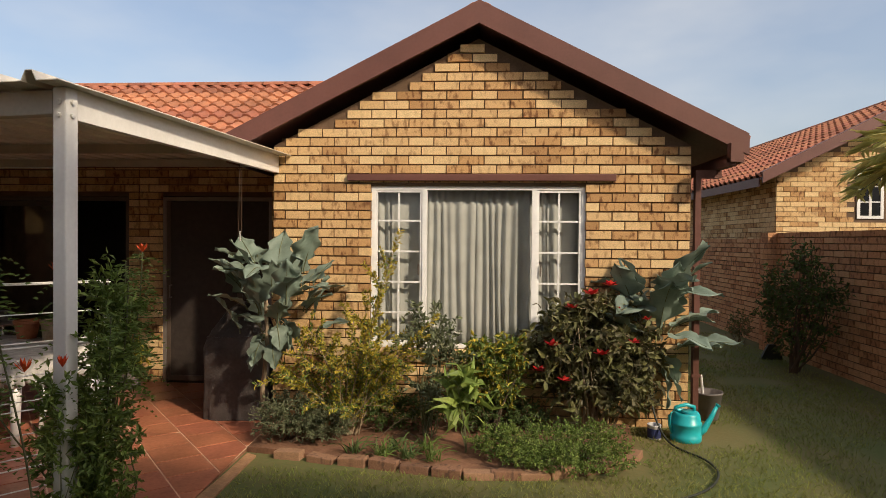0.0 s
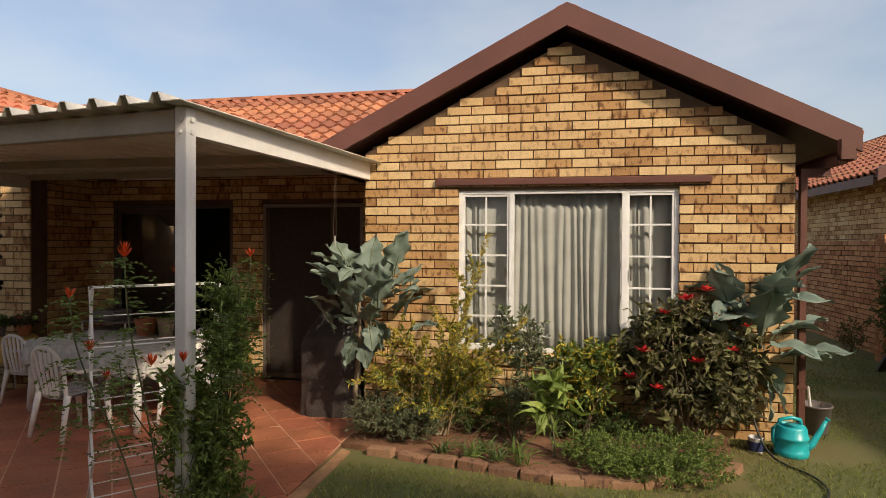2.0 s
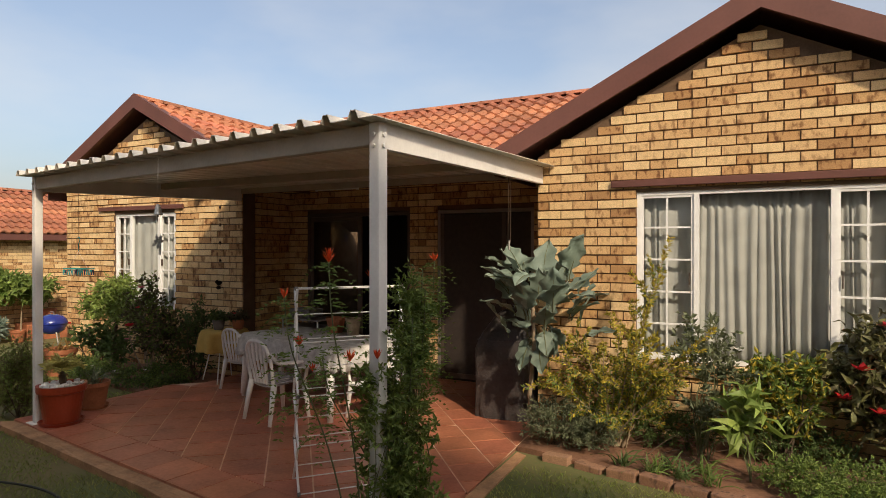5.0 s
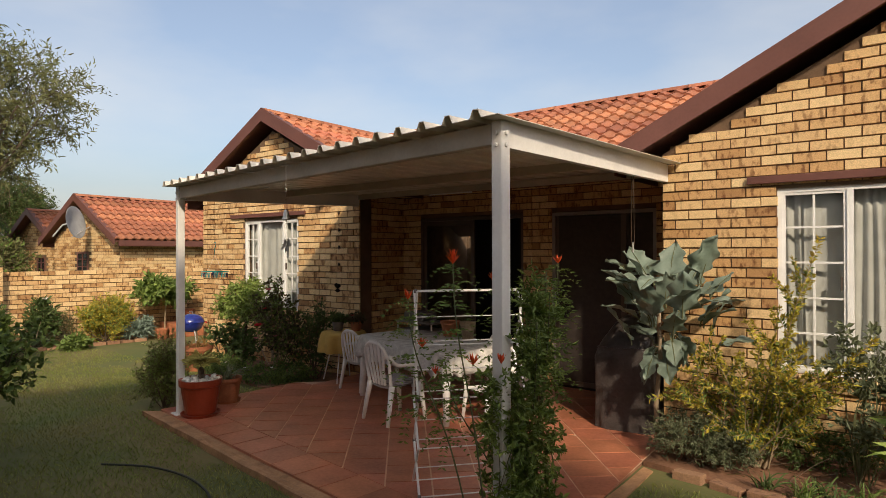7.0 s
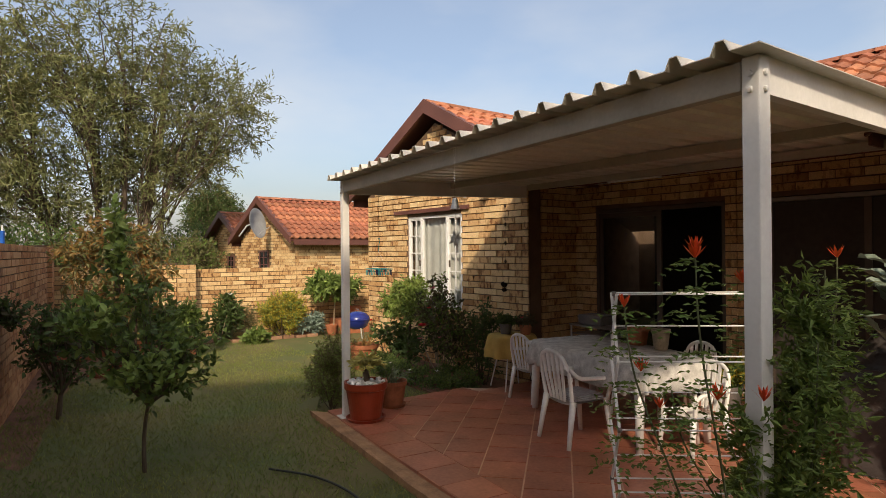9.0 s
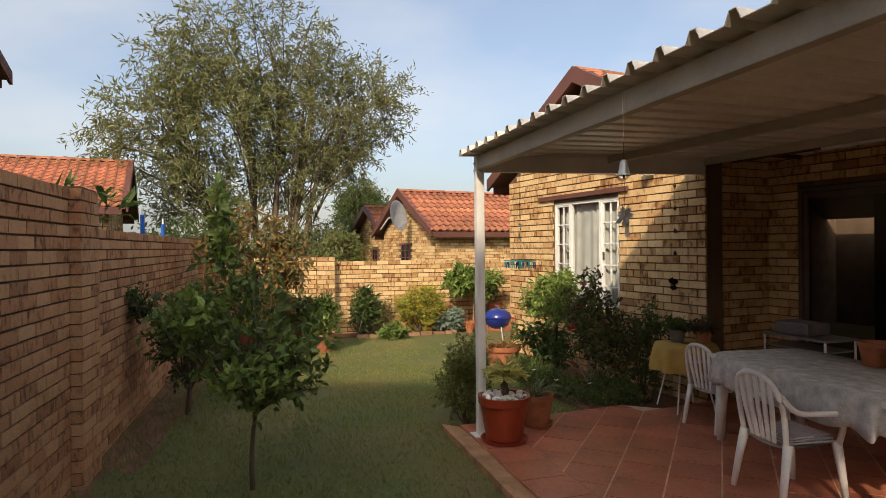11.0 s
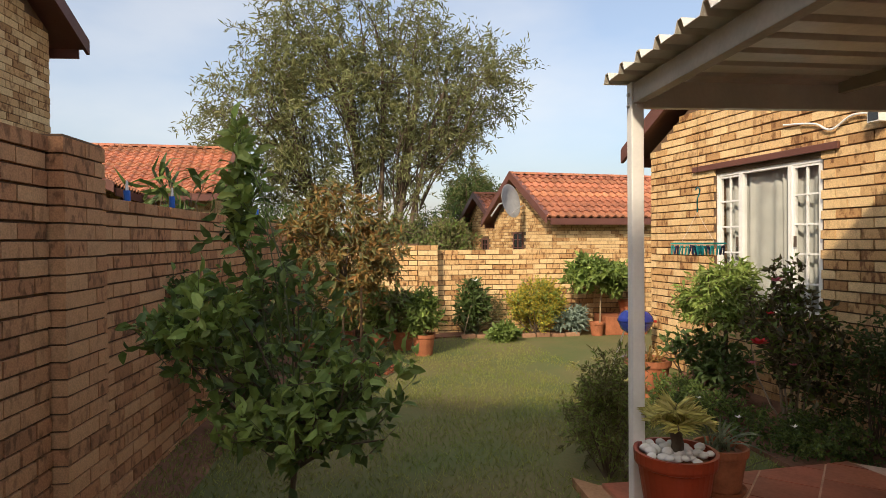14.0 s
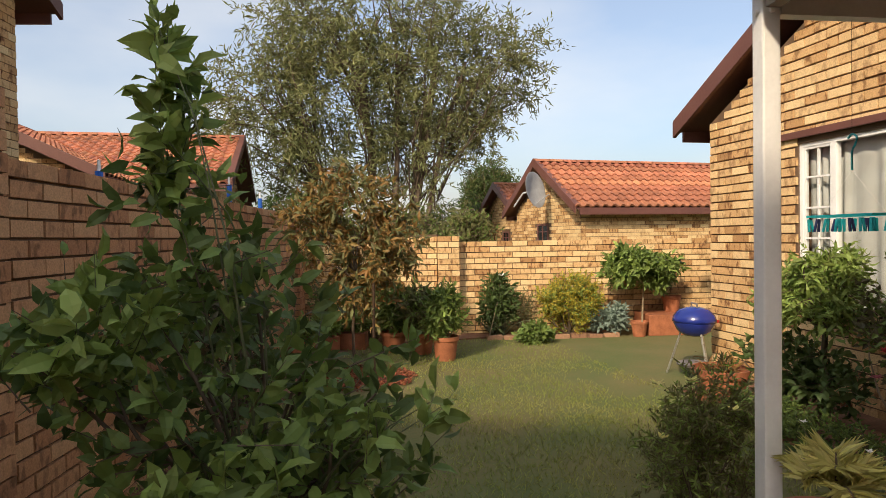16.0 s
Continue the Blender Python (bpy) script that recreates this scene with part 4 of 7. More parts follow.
def bush(name, x, y, z, lobes, twigs, per, leaf, material, label, category="shrub", seed=1, stems=6, stem_r=0.012, stem_mat=None,
         twig_len=0.12, up=0.4, big=False, trunk=None, second=None, flowers=None, spread=0.06, curl=0.15, group=""):
    """A bush: stems, twigs and leaves. lobes: ellipsoids round the base point; leaf: (length, width)."""
    rs = np.random.RandomState(seed)
    rnd = random.Random(seed)
    root = empty(name, pose(x, y, z), label, category, group)
    P, D = crown_points(lobes, twigs, rs)
    P[:, 2] = np.maximum(P[:, 2], 0.03)
    D = D + np.array([0, 0, up]) + rs.normal(size=D.shape) * 0.35
    D = unit(D)
    bm = bmesh.new()
    base = (0, 0, 0)
    if trunk:
        h, r = trunk
        branch(bm, (0, 0, -0.03), (0.03, 0.02, h), r, r * 0.7, rnd, 0.04, 8)
        base = (0.03, 0.02, h)
    for i in range(min(stems, twigs)):
        q = P[i * (twigs // max(1, stems))]
        b0 = (base[0] + rnd.uniform(-1, 1) * (0.01 if trunk else spread), base[1] + rnd.uniform(-1, 1) * (0.01 if trunk else spread), base[2] - (0 if trunk else 0.03))
        branch(bm, b0, q, stem_r, stem_r * 0.3, rnd, 0.12)
    for i in range(min(twigs, 160)):
        a = P[i] - D[i] * twig_len
        b = P[i] + D[i] * twig_len * 0.6
        tube(bm, [a, b], max(0.0015, stem_r * 0.28), 0.001, 3, cap=False)
    tagged(part("branchwork" if not trunk else "trunk", bm, stem_mat or BARK, root), kind="stuff")
    t = rs.rand(twigs, per)
    LP = P[:, None, :] + D[:, None, :] * ((t * 1.6 - 1.0) * twig_len)[:, :, None]
    LP = LP.reshape(-1, 3)
    LD = np.repeat(D, per, 0) * 0.55 + unit(rs.normal(size=LP.shape)) * 0.8
    s = 0.65 + 0.6 * rs.rand(len(LP))
    if second:
        cut = rs.rand(len(LP)) < second[1]
        leaf_mesh("foliage", LP[~cut], LD[~cut], leaf[0] * s[~cut], leaf[1] * s[~cut], material, root, rs=rs, big=big, curl=curl)
        leaf_mesh("foliage", LP[cut], LD[cut], leaf[0] * s[cut], leaf[1] * s[cut], second[0], root, second[2] if len(second) > 2 else "", rs=rs, big=big, curl=curl)
    else:
        leaf_mesh("foliage", LP, LD, leaf[0] * s, leaf[1] * s, material, root, rs=rs, big=big, curl=curl)
    for k, fl in enumerate(flowers or ()):
        (fx, fy, fz), size, fm, petals = fl
        bm = bmesh.new()
        for i in range(petals):
            a = 2 * math.pi * i / petals + k
            e = (1.1 if fm is ORANGE_PETAL else 0.25) + (1.6 if fm is ORANGE_PETAL else 0.5) * ((i * 7 + k) % 3) / 2
            d = Vector((math.cos(a), math.sin(a), e)).normalized() * size
            sd = Vector((-math.sin(a), math.cos(a), 0)) * size * (0.11 if fm is ORANGE_PETAL else 0.28)
            c = Vector((fx, fy, fz))
            v = [bm.verts.new(q) for q in (c, c + d * 0.55 + sd, c + d, c + d * 0.55 - sd)]
            bm.faces.new(v)
        part("flower", bm, fm, root, "bright flower")
    return root


# ---- patio tiles ----
def clip(poly, a, b):
    """Keeps the part of poly on the left of a to b."""
    out = []
    for i, p in enumerate(poly):
        q = poly[(i + 1) % len(poly)]
        sp = (b[0] - a[0]) * (p[1] - a[1]) - (b[1] - a[1]) * (p[0] - a[0])
        sq = (b[0] - a[0]) * (q[1] - a[1]) - (b[1] - a[1]) * (q[0] - a[0])
        if sp >= 0:
            out.append(p)
        if sp * sq < 0:
            t = sp / (sp - sq)
            out.append((p[0] + t * (q[0] - p[0]), p[1] + t * (q[1] - p[1])))
    return out


def patio_tiles():
    tagged(obj("patio_grout", slab_poly(bmesh.new(), [(p[0] * 0.999, p[1] * 0.999) for p in SLAB_POLY], SLAB_Z - 0.011, SLAB_Z - 0.005), GROUT), "pale grout between patio tiles", "grout", kind="structure")
    u = (S_FR - S_FL).normalized()
    n = Vector((-u.y, u.x))
    bw = 0.34
    fl, fr = S_FL + n * bw, S_FR + n * bw
    rs = random.Random(3)

    def tile(poly, name="tile"):
        if len(poly) < 3:
            return
        area = 0.5 * abs(sum(p[0] * q[1] - q[0] * p[1] for p, q in zip(poly, poly[1:] + poly[:1])))
        if area < 0.002:
            return
        z = SLAB_Z + rs.uniform(-0.001, 0.001)
        bm = slab_poly(bmesh.new(), poly, SLAB_Z - 0.006, z)
        o = obj(name, bm, SLAB_TILE)
        o.parent = slab

    L = (S_FR - S_FL).length
    k = round(L / 0.335)
    for i in range(k):
        g = 0.004
        a, b = S_FL + u * (i * L / k + g), S_FL + u * ((i + 1) * L / k - g)
        tile([tuple(a), tuple(b), tuple(b + n * (bw - 2 * g)), tuple(a + n * (bw - 2 * g))])
        # bullnose face of the slab's front edge
        bm = bmesh.new()
        mm = pose(a.x, a.y, 0, 0, 0, math.degrees(math.atan2(u.y, u.x)))
        box(bm, 0, L / k - 2 * g, -0.012, 0.0, SLAB_Z - 0.10, SLAB_Z - 0.002, mm)
        o = obj("edge_tile", bm, SLAB_TILE)
        o.parent = slab
    e = Vector((math.cos(radians(40.8)), math.sin(radians(40.8))))
    f = Vector((-e.y, e.x))
    s = 0.335
    regions = ([tuple(fl), tuple(fr), (0.09, -0.6), (-4.40, -0.6)], [(-4.12, -0.6), (-0.006, -0.6), (-0.006, RECESS - 0.004), (-4.12, RECESS - 0.004)], [(-0.006, -0.6), (0.09, -0.6), (0.09, -0.006), (-0.006, -0.006)])
    c0 = Vector((-2.51, -2.2))
    for i in range(-18, 19):
        for j in range(-18, 19):
            c = c0 + e * (i * s) + f * (j * s + (0.5 * s if i % 2 else 0))
            h = s / 2 - 0.006
            q = [tuple(c + e * sx * h + f * sy * h) for sx, sy in ((-1, -1), (1, -1), (1, 1), (-1, 1))]
            for r in regions:
                p = q
                for a, b in zip(r, r[1:] + r[:1]):
                    p = clip(p, a, b)
                    if len(p) < 3:
                        break
                tile(p)


# ---- grass ----
def grass():
    rs = np.random.RandomState(11)
    n = 260000
    x = rs.uniform(-11.0, 6.3, n)
    y = rs.uniform(-5.6, 6.0, n)
    ok = np.zeros(n, bool)
    ok |= (y < -0.9) & (y > -5.3 - 0.22 * (x + 5)) & (x > -10.6) & ~((x > -4.5) & (x < 0.14) & (y > -2.44 - 0.150 * (x + 4.5))) & ~((x > -4.6) & (x < 0.27) & (y > -3.1) & (y < -1.0) & (y > -2.42 - 0.150 * (x + 4.5)))
    ok |= (x > 4.1) & (x < 6.3) & (y < 6)
    ok |= (x < -4.6) & (x > -10.4) & (y < -0.75) & (y > -4.9 - 0.2 * (x + 5))
    ok |= (x > 3.28) & (x <= 4.1) & (y > -0.95) & (y < -0.1)
    bed = (x > 0.15) & (x < 3.2) & (y > -1.25)
    ok &= ~bed
    ok &= ~((np.hypot(x + 8.5, y + 3.4) < 0.5))
    ok &= ~((x < -8.0) & (y < -3.6))
    near = rs.rand(n) < np.clip(2.2 - 0.16 * np.hypot(x - 0.5, y + 5), 0.35, 1)
    x, y = x[ok & near], y[ok & near]
    nn = np.array([noise.noise((a * 1.3, b * 1.3, 5)) for a, b in zip(x, y)])
    keep = nn + 0.2 * rs.rand(len(nn)) > -0.28
    x, y = x[keep], y[keep]
    z = np.array([ground_z(a, b) for a, b in zip(x, y)])
    P = np.stack([x, y, z], 1)
    D = rs.normal(size=P.shape) * 0.55
    D[:, 2] = 0.8
    root = leaf_mesh("grass", P, D, 0.025 + 0.03 * rs.rand(len(P)), 0.006, GRASS, None, "short green lawn grass with dry yellow blades", rs=rs, kind="stuff")
    tagged(root, category="grass")


# ---- beds ----
def bed(name, poly, h, label, material=None):
    bm = bmesh.new()
    z = min(ground_z(*p) for p in poly) - 0.05
    slab_poly(bm, poly, z, max(ground_z(*p) for p in poly) + h)
    bmesh.ops.triangulate(bm, faces=bm.faces[:])
    bmesh.ops.subdivide_edges(bm, edges=bm.edges[:], cuts=4, use_grid_fill=True)
    for v in bm.verts:
        if v.co.z > z + 0.01:
            v.co.z += 0.015 * noise.noise((v.co.x * 4, v.co.y * 4, 2))
    return tagged(obj(name, bm, material or SOIL), label, "flower bed", kind="structure")


bed("soil_bed_front", [(0.12, -0.9), (0.6, -1.0), (1.85, -1.24), (2.9, -1.05), (3.2, -0.6), (3.3, -0.01), (0.12, -0.01)], 0.03, "dark soil of a planted bed under the window")
bed("soil_bed_second", [(-7.2, -0.62), (-4.42, -0.95), (-4.42, -0.62), (-4.14, -0.36), (-4.14, 0.24), (-7.2, 0.24)], 0.03, "dark soil of a planted bed by the house wall")
bed("soil_bed_back", [(-10.95, -4.3), (-10.40, -3.9), (-10.55, -1.5), (-10.2, 0.4), (-10.55, 0.5), (-10.98, -2.0)], 0.02, "dark soil of a planted bed at the back wall")
bed("soil_strip_left", [along(-1.2, 0.0), along(-1.2, 0.35), along(3.2, 0.42), along(6.9, 0.9), along(6.9, 0.0)], 0.004, "bare red soil along the garden wall")
bed("soil_strip_patio", [(-4.68, -2.44), (-3.6, -2.60), (-2.4, -2.78), (-1.2, -2.96), (0.2, -3.16), (0.25, -2.2), (0.23, -1.0), (0.14, -0.95), (0.14, -2.95), (-4.46, -2.28)], 0.012, "worn sandy soil along the patio edge", SAND)


def edging(pts, material, label):
    """Loose bricks set in a line round a bed."""
    rnd = random.Random(9)
    L = 0.0
    for a, b in zip(pts, pts[1:]):
        a, b = Vector(a), Vector(b)
        d = b - a
        k = max(1, round(d.length / 0.235))
        ang = math.degrees(math.atan2(d.y, d.x))
        for i in range(k):
            p = a.lerp(b, (i + 0.5) / k)
            bm = bmesh.new()
            box(bm, -0.108, 0.108, -0.05, 0.05, -0.04, 0.065 + rnd.uniform(-0.02, 0.012), bevel=0.008)
            o = obj("edging_brick", bm, material, m=pose(p.x, p.y, ground_z(p.x, p.y), rnd.uniform(-5, 5), rnd.uniform(-4, 4), ang + rnd.uniform(-4, 4)))
            tagged(o, label, "brick", "bricks edging a bed")


edging([(0.36, -0.98), (0.9, -1.10), (1.85, -1.30), (2.45, -1.26), (3.05, -1.0), (3.22, -0.7)], EDGE_BRICK, "weathered brown brick edging the flower bed")
edging([(-10.45, -1.55), (-10.12, 0.35)], EDGE_BRICK, "weathered brown brick edging the flower bed")


# ---- kale trees ----
def smooth_pts(pts, k=6):
    out = []
    for i in range(len(pts) - 1):
        p0, p1, p2, p3 = (Vector(pts[max(0, min(len(pts) - 1, i + q))]) for q in (-1, 0, 1, 2))
        for j in range(k):
            t = j / k
            out.append(0.5 * ((2 * p1) + (p2 - p0) * t + (2 * p0 - 5 * p1 + 4 * p2 - p3) * t * t + (3 * p1 - p0 - 3 * p2 + p3) * t ** 3))
    out.append(Vector(pts[-1]))
    return out



def kale(name, x, y, z, stem, leaves, label, seed):
    rnd = random.Random(seed)
    root = empty(name, pose(x, y, z), label, "kale plant")
    bm = bmesh.new()
    tube(bm, stem, 0.022, 0.016, 8)
    top = Vector(stem[-1])
    for i in range(14):
        a = rnd.uniform(0, 6.28)
        p = Vector(stem[-2]).lerp(top, rnd.random())
        tube(bm, [p, p + Vector((math.cos(a), math.sin(a), 0.3)) * 0.05], 0.006, 0.004, 4)
    part("stem", bm, PALE_STEM, root, "knobbly pale stem")
    for (dx, dy, dz), ln, el, az, droop in leaves:
        w = ln * 0.62
        n, k = 12, 8
        verts, faces = [], []
        ph = rnd.uniform(0, 6)
        for i in range(n + 1):
            t = i / n
            wid = w * 0.5 * (math.sin(math.pi * min(1, 0.06 + t * 0.94) ** 0.8) ** 0.75 if t > 0.2 else 0.10 + 0.5 * t)
            wid *= 1 + 0.22 * math.sin(t * 17 + ph) * (1 if t > 0.2 else 0)
            xx = ln * t
            zz = -droop * ln * t * t
            for j in range(k + 1):
                s = j / k * 2 - 1
                verts.append((xx + 0.03 * ln * math.sin(s * 9 + ph) * abs(s), wid * s, zz + 0.10 * ln * abs(s) * (0.6 + 0.5 * math.sin(t * 14 + s * 3 + ph))))
        for i in range(n):
            for j in range(k):
                q = i * (k + 1) + j
                faces.append((q, q + 1, q + k + 2, q + k + 1))
        me = bpy.data.meshes.new("leaf")
        me.from_pydata(verts, [], faces)
        me.materials.append(LEAF_KALE)
        for p in me.polygons:
            p.use_smooth = True
        o = new("leaf", me)
        o.parent = root
        o.matrix_local = pose(dx, dy, dz) @ pose(0, 0, 0, 0, 0, az) @ pose(0, 0, 0, rnd.uniform(-25, 25), -el, 0)
        bm = bmesh.new()
        tube(bm, [(-0.12 * ln, 0, -0.03 * ln), (0.0, 0, 0.004), (0.5 * ln, 0, -droop * ln * 0.25 + 0.006), (0.9 * ln, 0, -droop * ln * 0.81 + 0.006)], 0.007, 0.002, 5)
        part("leaf_rib", bm, GREEN_STEM, o, "pale leaf rib")
    return root


def kale_leaves(c, n, seed, spread, size, low=4):
    rnd = random.Random(seed)
    out = []
    for i in range(n):
        az = 360 * i / n + rnd.uniform(-25, 25)
        a = radians(az)
        r = spread * rnd.uniform(0.25, 1.0)
        out.append(((c[0] + r * math.cos(a), c[1] + r * math.sin(a) * 0.7, c[2] + rnd.uniform(-0.36, 0.24)), size * rnd.uniform(0.75, 1.2), rnd.uniform(12, 84), az, rnd.uniform(0.15, 0.55)))
    for i in range(low):
        az = rnd.uniform(0, 360)
        a = radians(az)
        out.append(((c[0] + 0.10 * math.cos(a), c[1] + 0.08 * math.sin(a), c[2] - rnd.uniform(0.25, 0.5)), size * 0.75, rnd.uniform(-70, -40), az, 0.3))
    return out


kale("kale_tree", 0.13, -0.55, -0.03, [(0, 0, -0.02), (-0.02, 0, 0.35), (0.02, 0, 0.75), (0.0, 0, 1.35)], kale_leaves((0.06, 0, 1.22), 40, 3, 0.46, 0.33, 14), "tall blue-green tree kale with frilled leaves on a bare stem", 3)
kale("kale_tree", 3.06, -0.12, -0.02, [(0, 0, -0.02), (0.1, 0, 0.3), (0.22, 0, 0.6), (0.34, 0, 1.05)], kale_leaves((0.40, -0.02, 1.02), 36, 8, 0.27, 0.44, 7), "leaning blue-green tree kale with large leaves beside the wall", 8)

# ---- front bed ----


def spray_shrub(name, x, y, z, sprays, label, seed, leaf=(0.042, 0.015)):
    """Arching sprays with close-set small leaves in two ranks; golden at the tips, green within."""
    rs = np.random.RandomState(seed)
    root = empty(name, pose(x, y, z), label, "shrub")
    bm = bmesh.new()
    P, D, T = [], [], []

    def shoot(a, b, bow, r0, dens):
        a, b = np.array(a, float), np.array(b, float)
        L = np.linalg.norm(b - a)
        pts = [a + (b - a) * t + np.array([0, 0, bow * L]) * math.sin(math.pi * t) for t in np.linspace(0, 1, 8)]
        tube(bm, pts, r0, 0.0015, 4, cap=False)
        side = unit(np.cross(b - a, rs.normal(size=3))[None])[0]
        for k in range(int(L * dens)):
            t = rs.uniform(0.12, 1.0)
            c = a + (b - a) * t + np.array([0, 0, bow * L]) * math.sin(math.pi * t)
            sg = 1 if k % 2 else -1
            P.append(c)
            D.append(sg * side * 0.9 + unit((b - a)[None])[0] * 0.7 + rs.normal(size=3) * 0.35)
            T.append(t)

    for (tx, ty, tz), bow in sprays:
        base = (rs.uniform(-0.08, 0.08), rs.uniform(-0.06, 0.06), 0.0)
        tip = np.array([tx, ty, tz])
        shoot(base, tip, bow, 0.008, 130)
        for q in range(5):
            t = rs.uniform(0.35, 0.9)
            c = np.array(base) + (tip - np.array(base)) * t + np.array([0, 0, bow * np.linalg.norm(tip)]) * math.sin(math.pi * t)
            v = tip - np.array(base)
            side = unit((np.cross(v, rs.normal(size=3)))[None])[0]
            shoot(c, c + side * rs.uniform(0.10, 0.24) + unit(v[None])[0] * rs.uniform(0.10, 0.22), 0.06, 0.003, 170)
    tagged(part("branchwork", bm, PALE_STEM, root), kind="stuff")
    P, D, T = np.array(P), np.array(D), np.array(T)
    s = 0.7 + 0.5 * rs.rand(len(P))
    gold = rs.rand(len(P)) < 0.35 + 0.65 * T * np.clip(P[:, 2] / 0.9, 0.3, 1)
    leaf_mesh("foliage", P[gold], D[gold], leaf[0] * s[gold], leaf[1] * s[gold], LEAF_GOLD, root, "golden leaf tips", rs=rs)
    leaf_mesh("foliage", P[~gold], D[~gold], leaf[0] * s[~gold], leaf[1] * s[~gold], LEAF_MID, root, rs=rs)
    return root


_r = random.Random(5)
spray_shrub("golden_shrub", 0.86, -0.52, -0.02, [((0.42, 0.0, 1.72), 0.03), ((0.36, 0.05, 1.45), 0.05), ((0.75, -0.08, 1.02), 0.10), ((0.62, -0.15, 0.88), 0.12), ((0.28, -0.05, 1.28), 0.05), ((0.15, 0.05, 1.2), 0.04), ((0.05, -0.1, 1.0), 0.05)]
            + [((_r.uniform(-0.62, 0.55), _r.uniform(-0.38, 0.25), _r.uniform(0.3, 0.95)), _r.uniform(0.05, 0.2)) for _ in range(30)],
            "feathery golden-green shrub with arching sprays under the window", 21)
bush("grey_shrub", 0.40, -0.72, -0.02, [(0, 0, 0.2, 0.33, 0.24, 0.18), (0.3, 0, 0.15, 0.25, 0.2, 0.14)], 260, 18, (0.035, 0.012), LEAF_GREY, "low grey-green shrub at the corner of the bed", seed=22, stems=12, stem_r=0.006, twig_len=0.09)
bush("rose_bush", 1.52, -0.50, -0.02, [(0, 0, 0.85, 0.25, 0.18, 0.28), (0.2, 0, 0.7, 0.2, 0.12, 0.2), (0.02, 0, 0.4, 0.18, 0.12, 0.25)], 90, 11, (0.055, 0.03), LEAF_GREY, "thin rose bush with a white bloom by the window", category="rose", seed=23, stems=10, stem_r=0.006, twig_len=0.14,
     flowers=[((0.25, -0.06, 0.86), 0.05, WHITE_PETAL, 10), ((0.06, -0.1, 0.92), 0.04, WHITE_PETAL, 9), ((-0.1, -0.1, 0.80), 0.03, WHITE_PETAL, 8)], stem_mat=GREEN_STEM)
bush("leafy_plant", 1.83, -0.82, -0.02, [(0, 0, 0.34, 0.10, 0.10, 0.24), (0, 0, 0.5, 0.06, 0.06, 0.12)], 26, 3, (0.21, 0.055), LEAF_LIGHT, "upright plant with long light-green leaves", category="plant", seed=24, stems=3, stem_r=0.009, twig_len=0.06, big=True, curl=0.35, stem_mat=GREEN_STEM)
bush("yellow_tipped_shrub", 2.08, -0.42, -0.02, [(0, 0, 0.5, 0.27, 0.2, 0.3), (-0.15, 0, 0.68, 0.12, 0.12, 0.12), (0.15, 0, 0.7, 0.14, 0.12, 0.14)], 170, 16, (0.055, 0.024), LEAF_MID, "bushy shrub with yellow-green tips under the sill", seed=25, stems=9, twig_len=0.1, second=(LEAF_GOLD, 0.35))
bush("ground_cover", 2.45, -0.90, -0.01, [(0, 0, 0.10, 0.5, 0.26, 0.14), (0.35, 0.05, 0.10, 0.35, 0.25, 0.14), (-0.3, -0.05, 0.10, 0.3, 0.25, 0.10), (0, -0.25, 0.06, 0.35, 0.16, 0.09), (0.15, -0.32, 0.08, 0.55, 0.16, 0.13)], 760, 14, (0.028, 0.013), LEAF_MID, "dense low green ground cover spilling over the bed edge", category="ground cover", seed=26, stems=20, stem_r=0.003, twig_len=0.07, spread=0.4, second=(LEAF_LIGHT, 0.25))
bush("ground_cover", 1.1, -0.35, -0.01, [(0, 0, 0.14, 0.6, 0.25, 0.16), (1.0, 0.05, 0.14, 0.5, 0.25, 0.16)], 420, 14, (0.035, 0.014), LEAF_DARK, "dark low growth at the foot of the wall", category="ground cover", seed=27, stems=14, stem_r=0.003, twig_len=0.08, spread=0.5)
POIN = [((-0.38, -0.25, 0.78), 0.085, RED_PETAL, 10), ((-0.05, -0.2, 1.2), 0.09, RED_PETAL, 11), ((0.12, -0.12, 1.27), 0.08, RED_PETAL, 10), ((-0.2, -0.15, 1.08), 0.07, RED_PETAL, 9), ((0.02, -0.3, 0.72), 0.08, RED_PETAL, 10), ((-0.48, -0.2, 0.56), 0.07, RED_PETAL, 9), ((0.28, -0.28, 0.82), 0.06, RED_PETAL, 9), ((-0.28, -0.3, 0.5), 0.07, RED_PETAL, 9), ((0.4, -0.2, 1.0), 0.05, RED_PETAL, 8), ((0.18, -0.2, 1.08), 0.05, RED_PETAL, 8)]
bush("poinsettia", 2.92, -0.30, -0.02, [(-0.1, 0, 0.78, 0.5, 0.34, 0.36), (0.25, 0, 0.75, 0.34, 0.3, 0.4), (-0.32, 0, 0.6, 0.26, 0.25, 0.28), (0.02, 0, 1.05, 0.25, 0.2, 0.15), (0.1, -0.1, 0.42, 0.45, 0.28, 0.2)], 430, 9, (0.10, 0.036), LEAF_OLIVE, "large poinsettia bush with dark drooping leaves and red bracts", seed=28, stems=16, stem_r=0.013, twig_len=0.13, big=True, curl=0.45, up=-0.35, second=(LEAF_WINE, 0.5), flowers=POIN, spread=0.14, stem_mat=PALE_STEM)


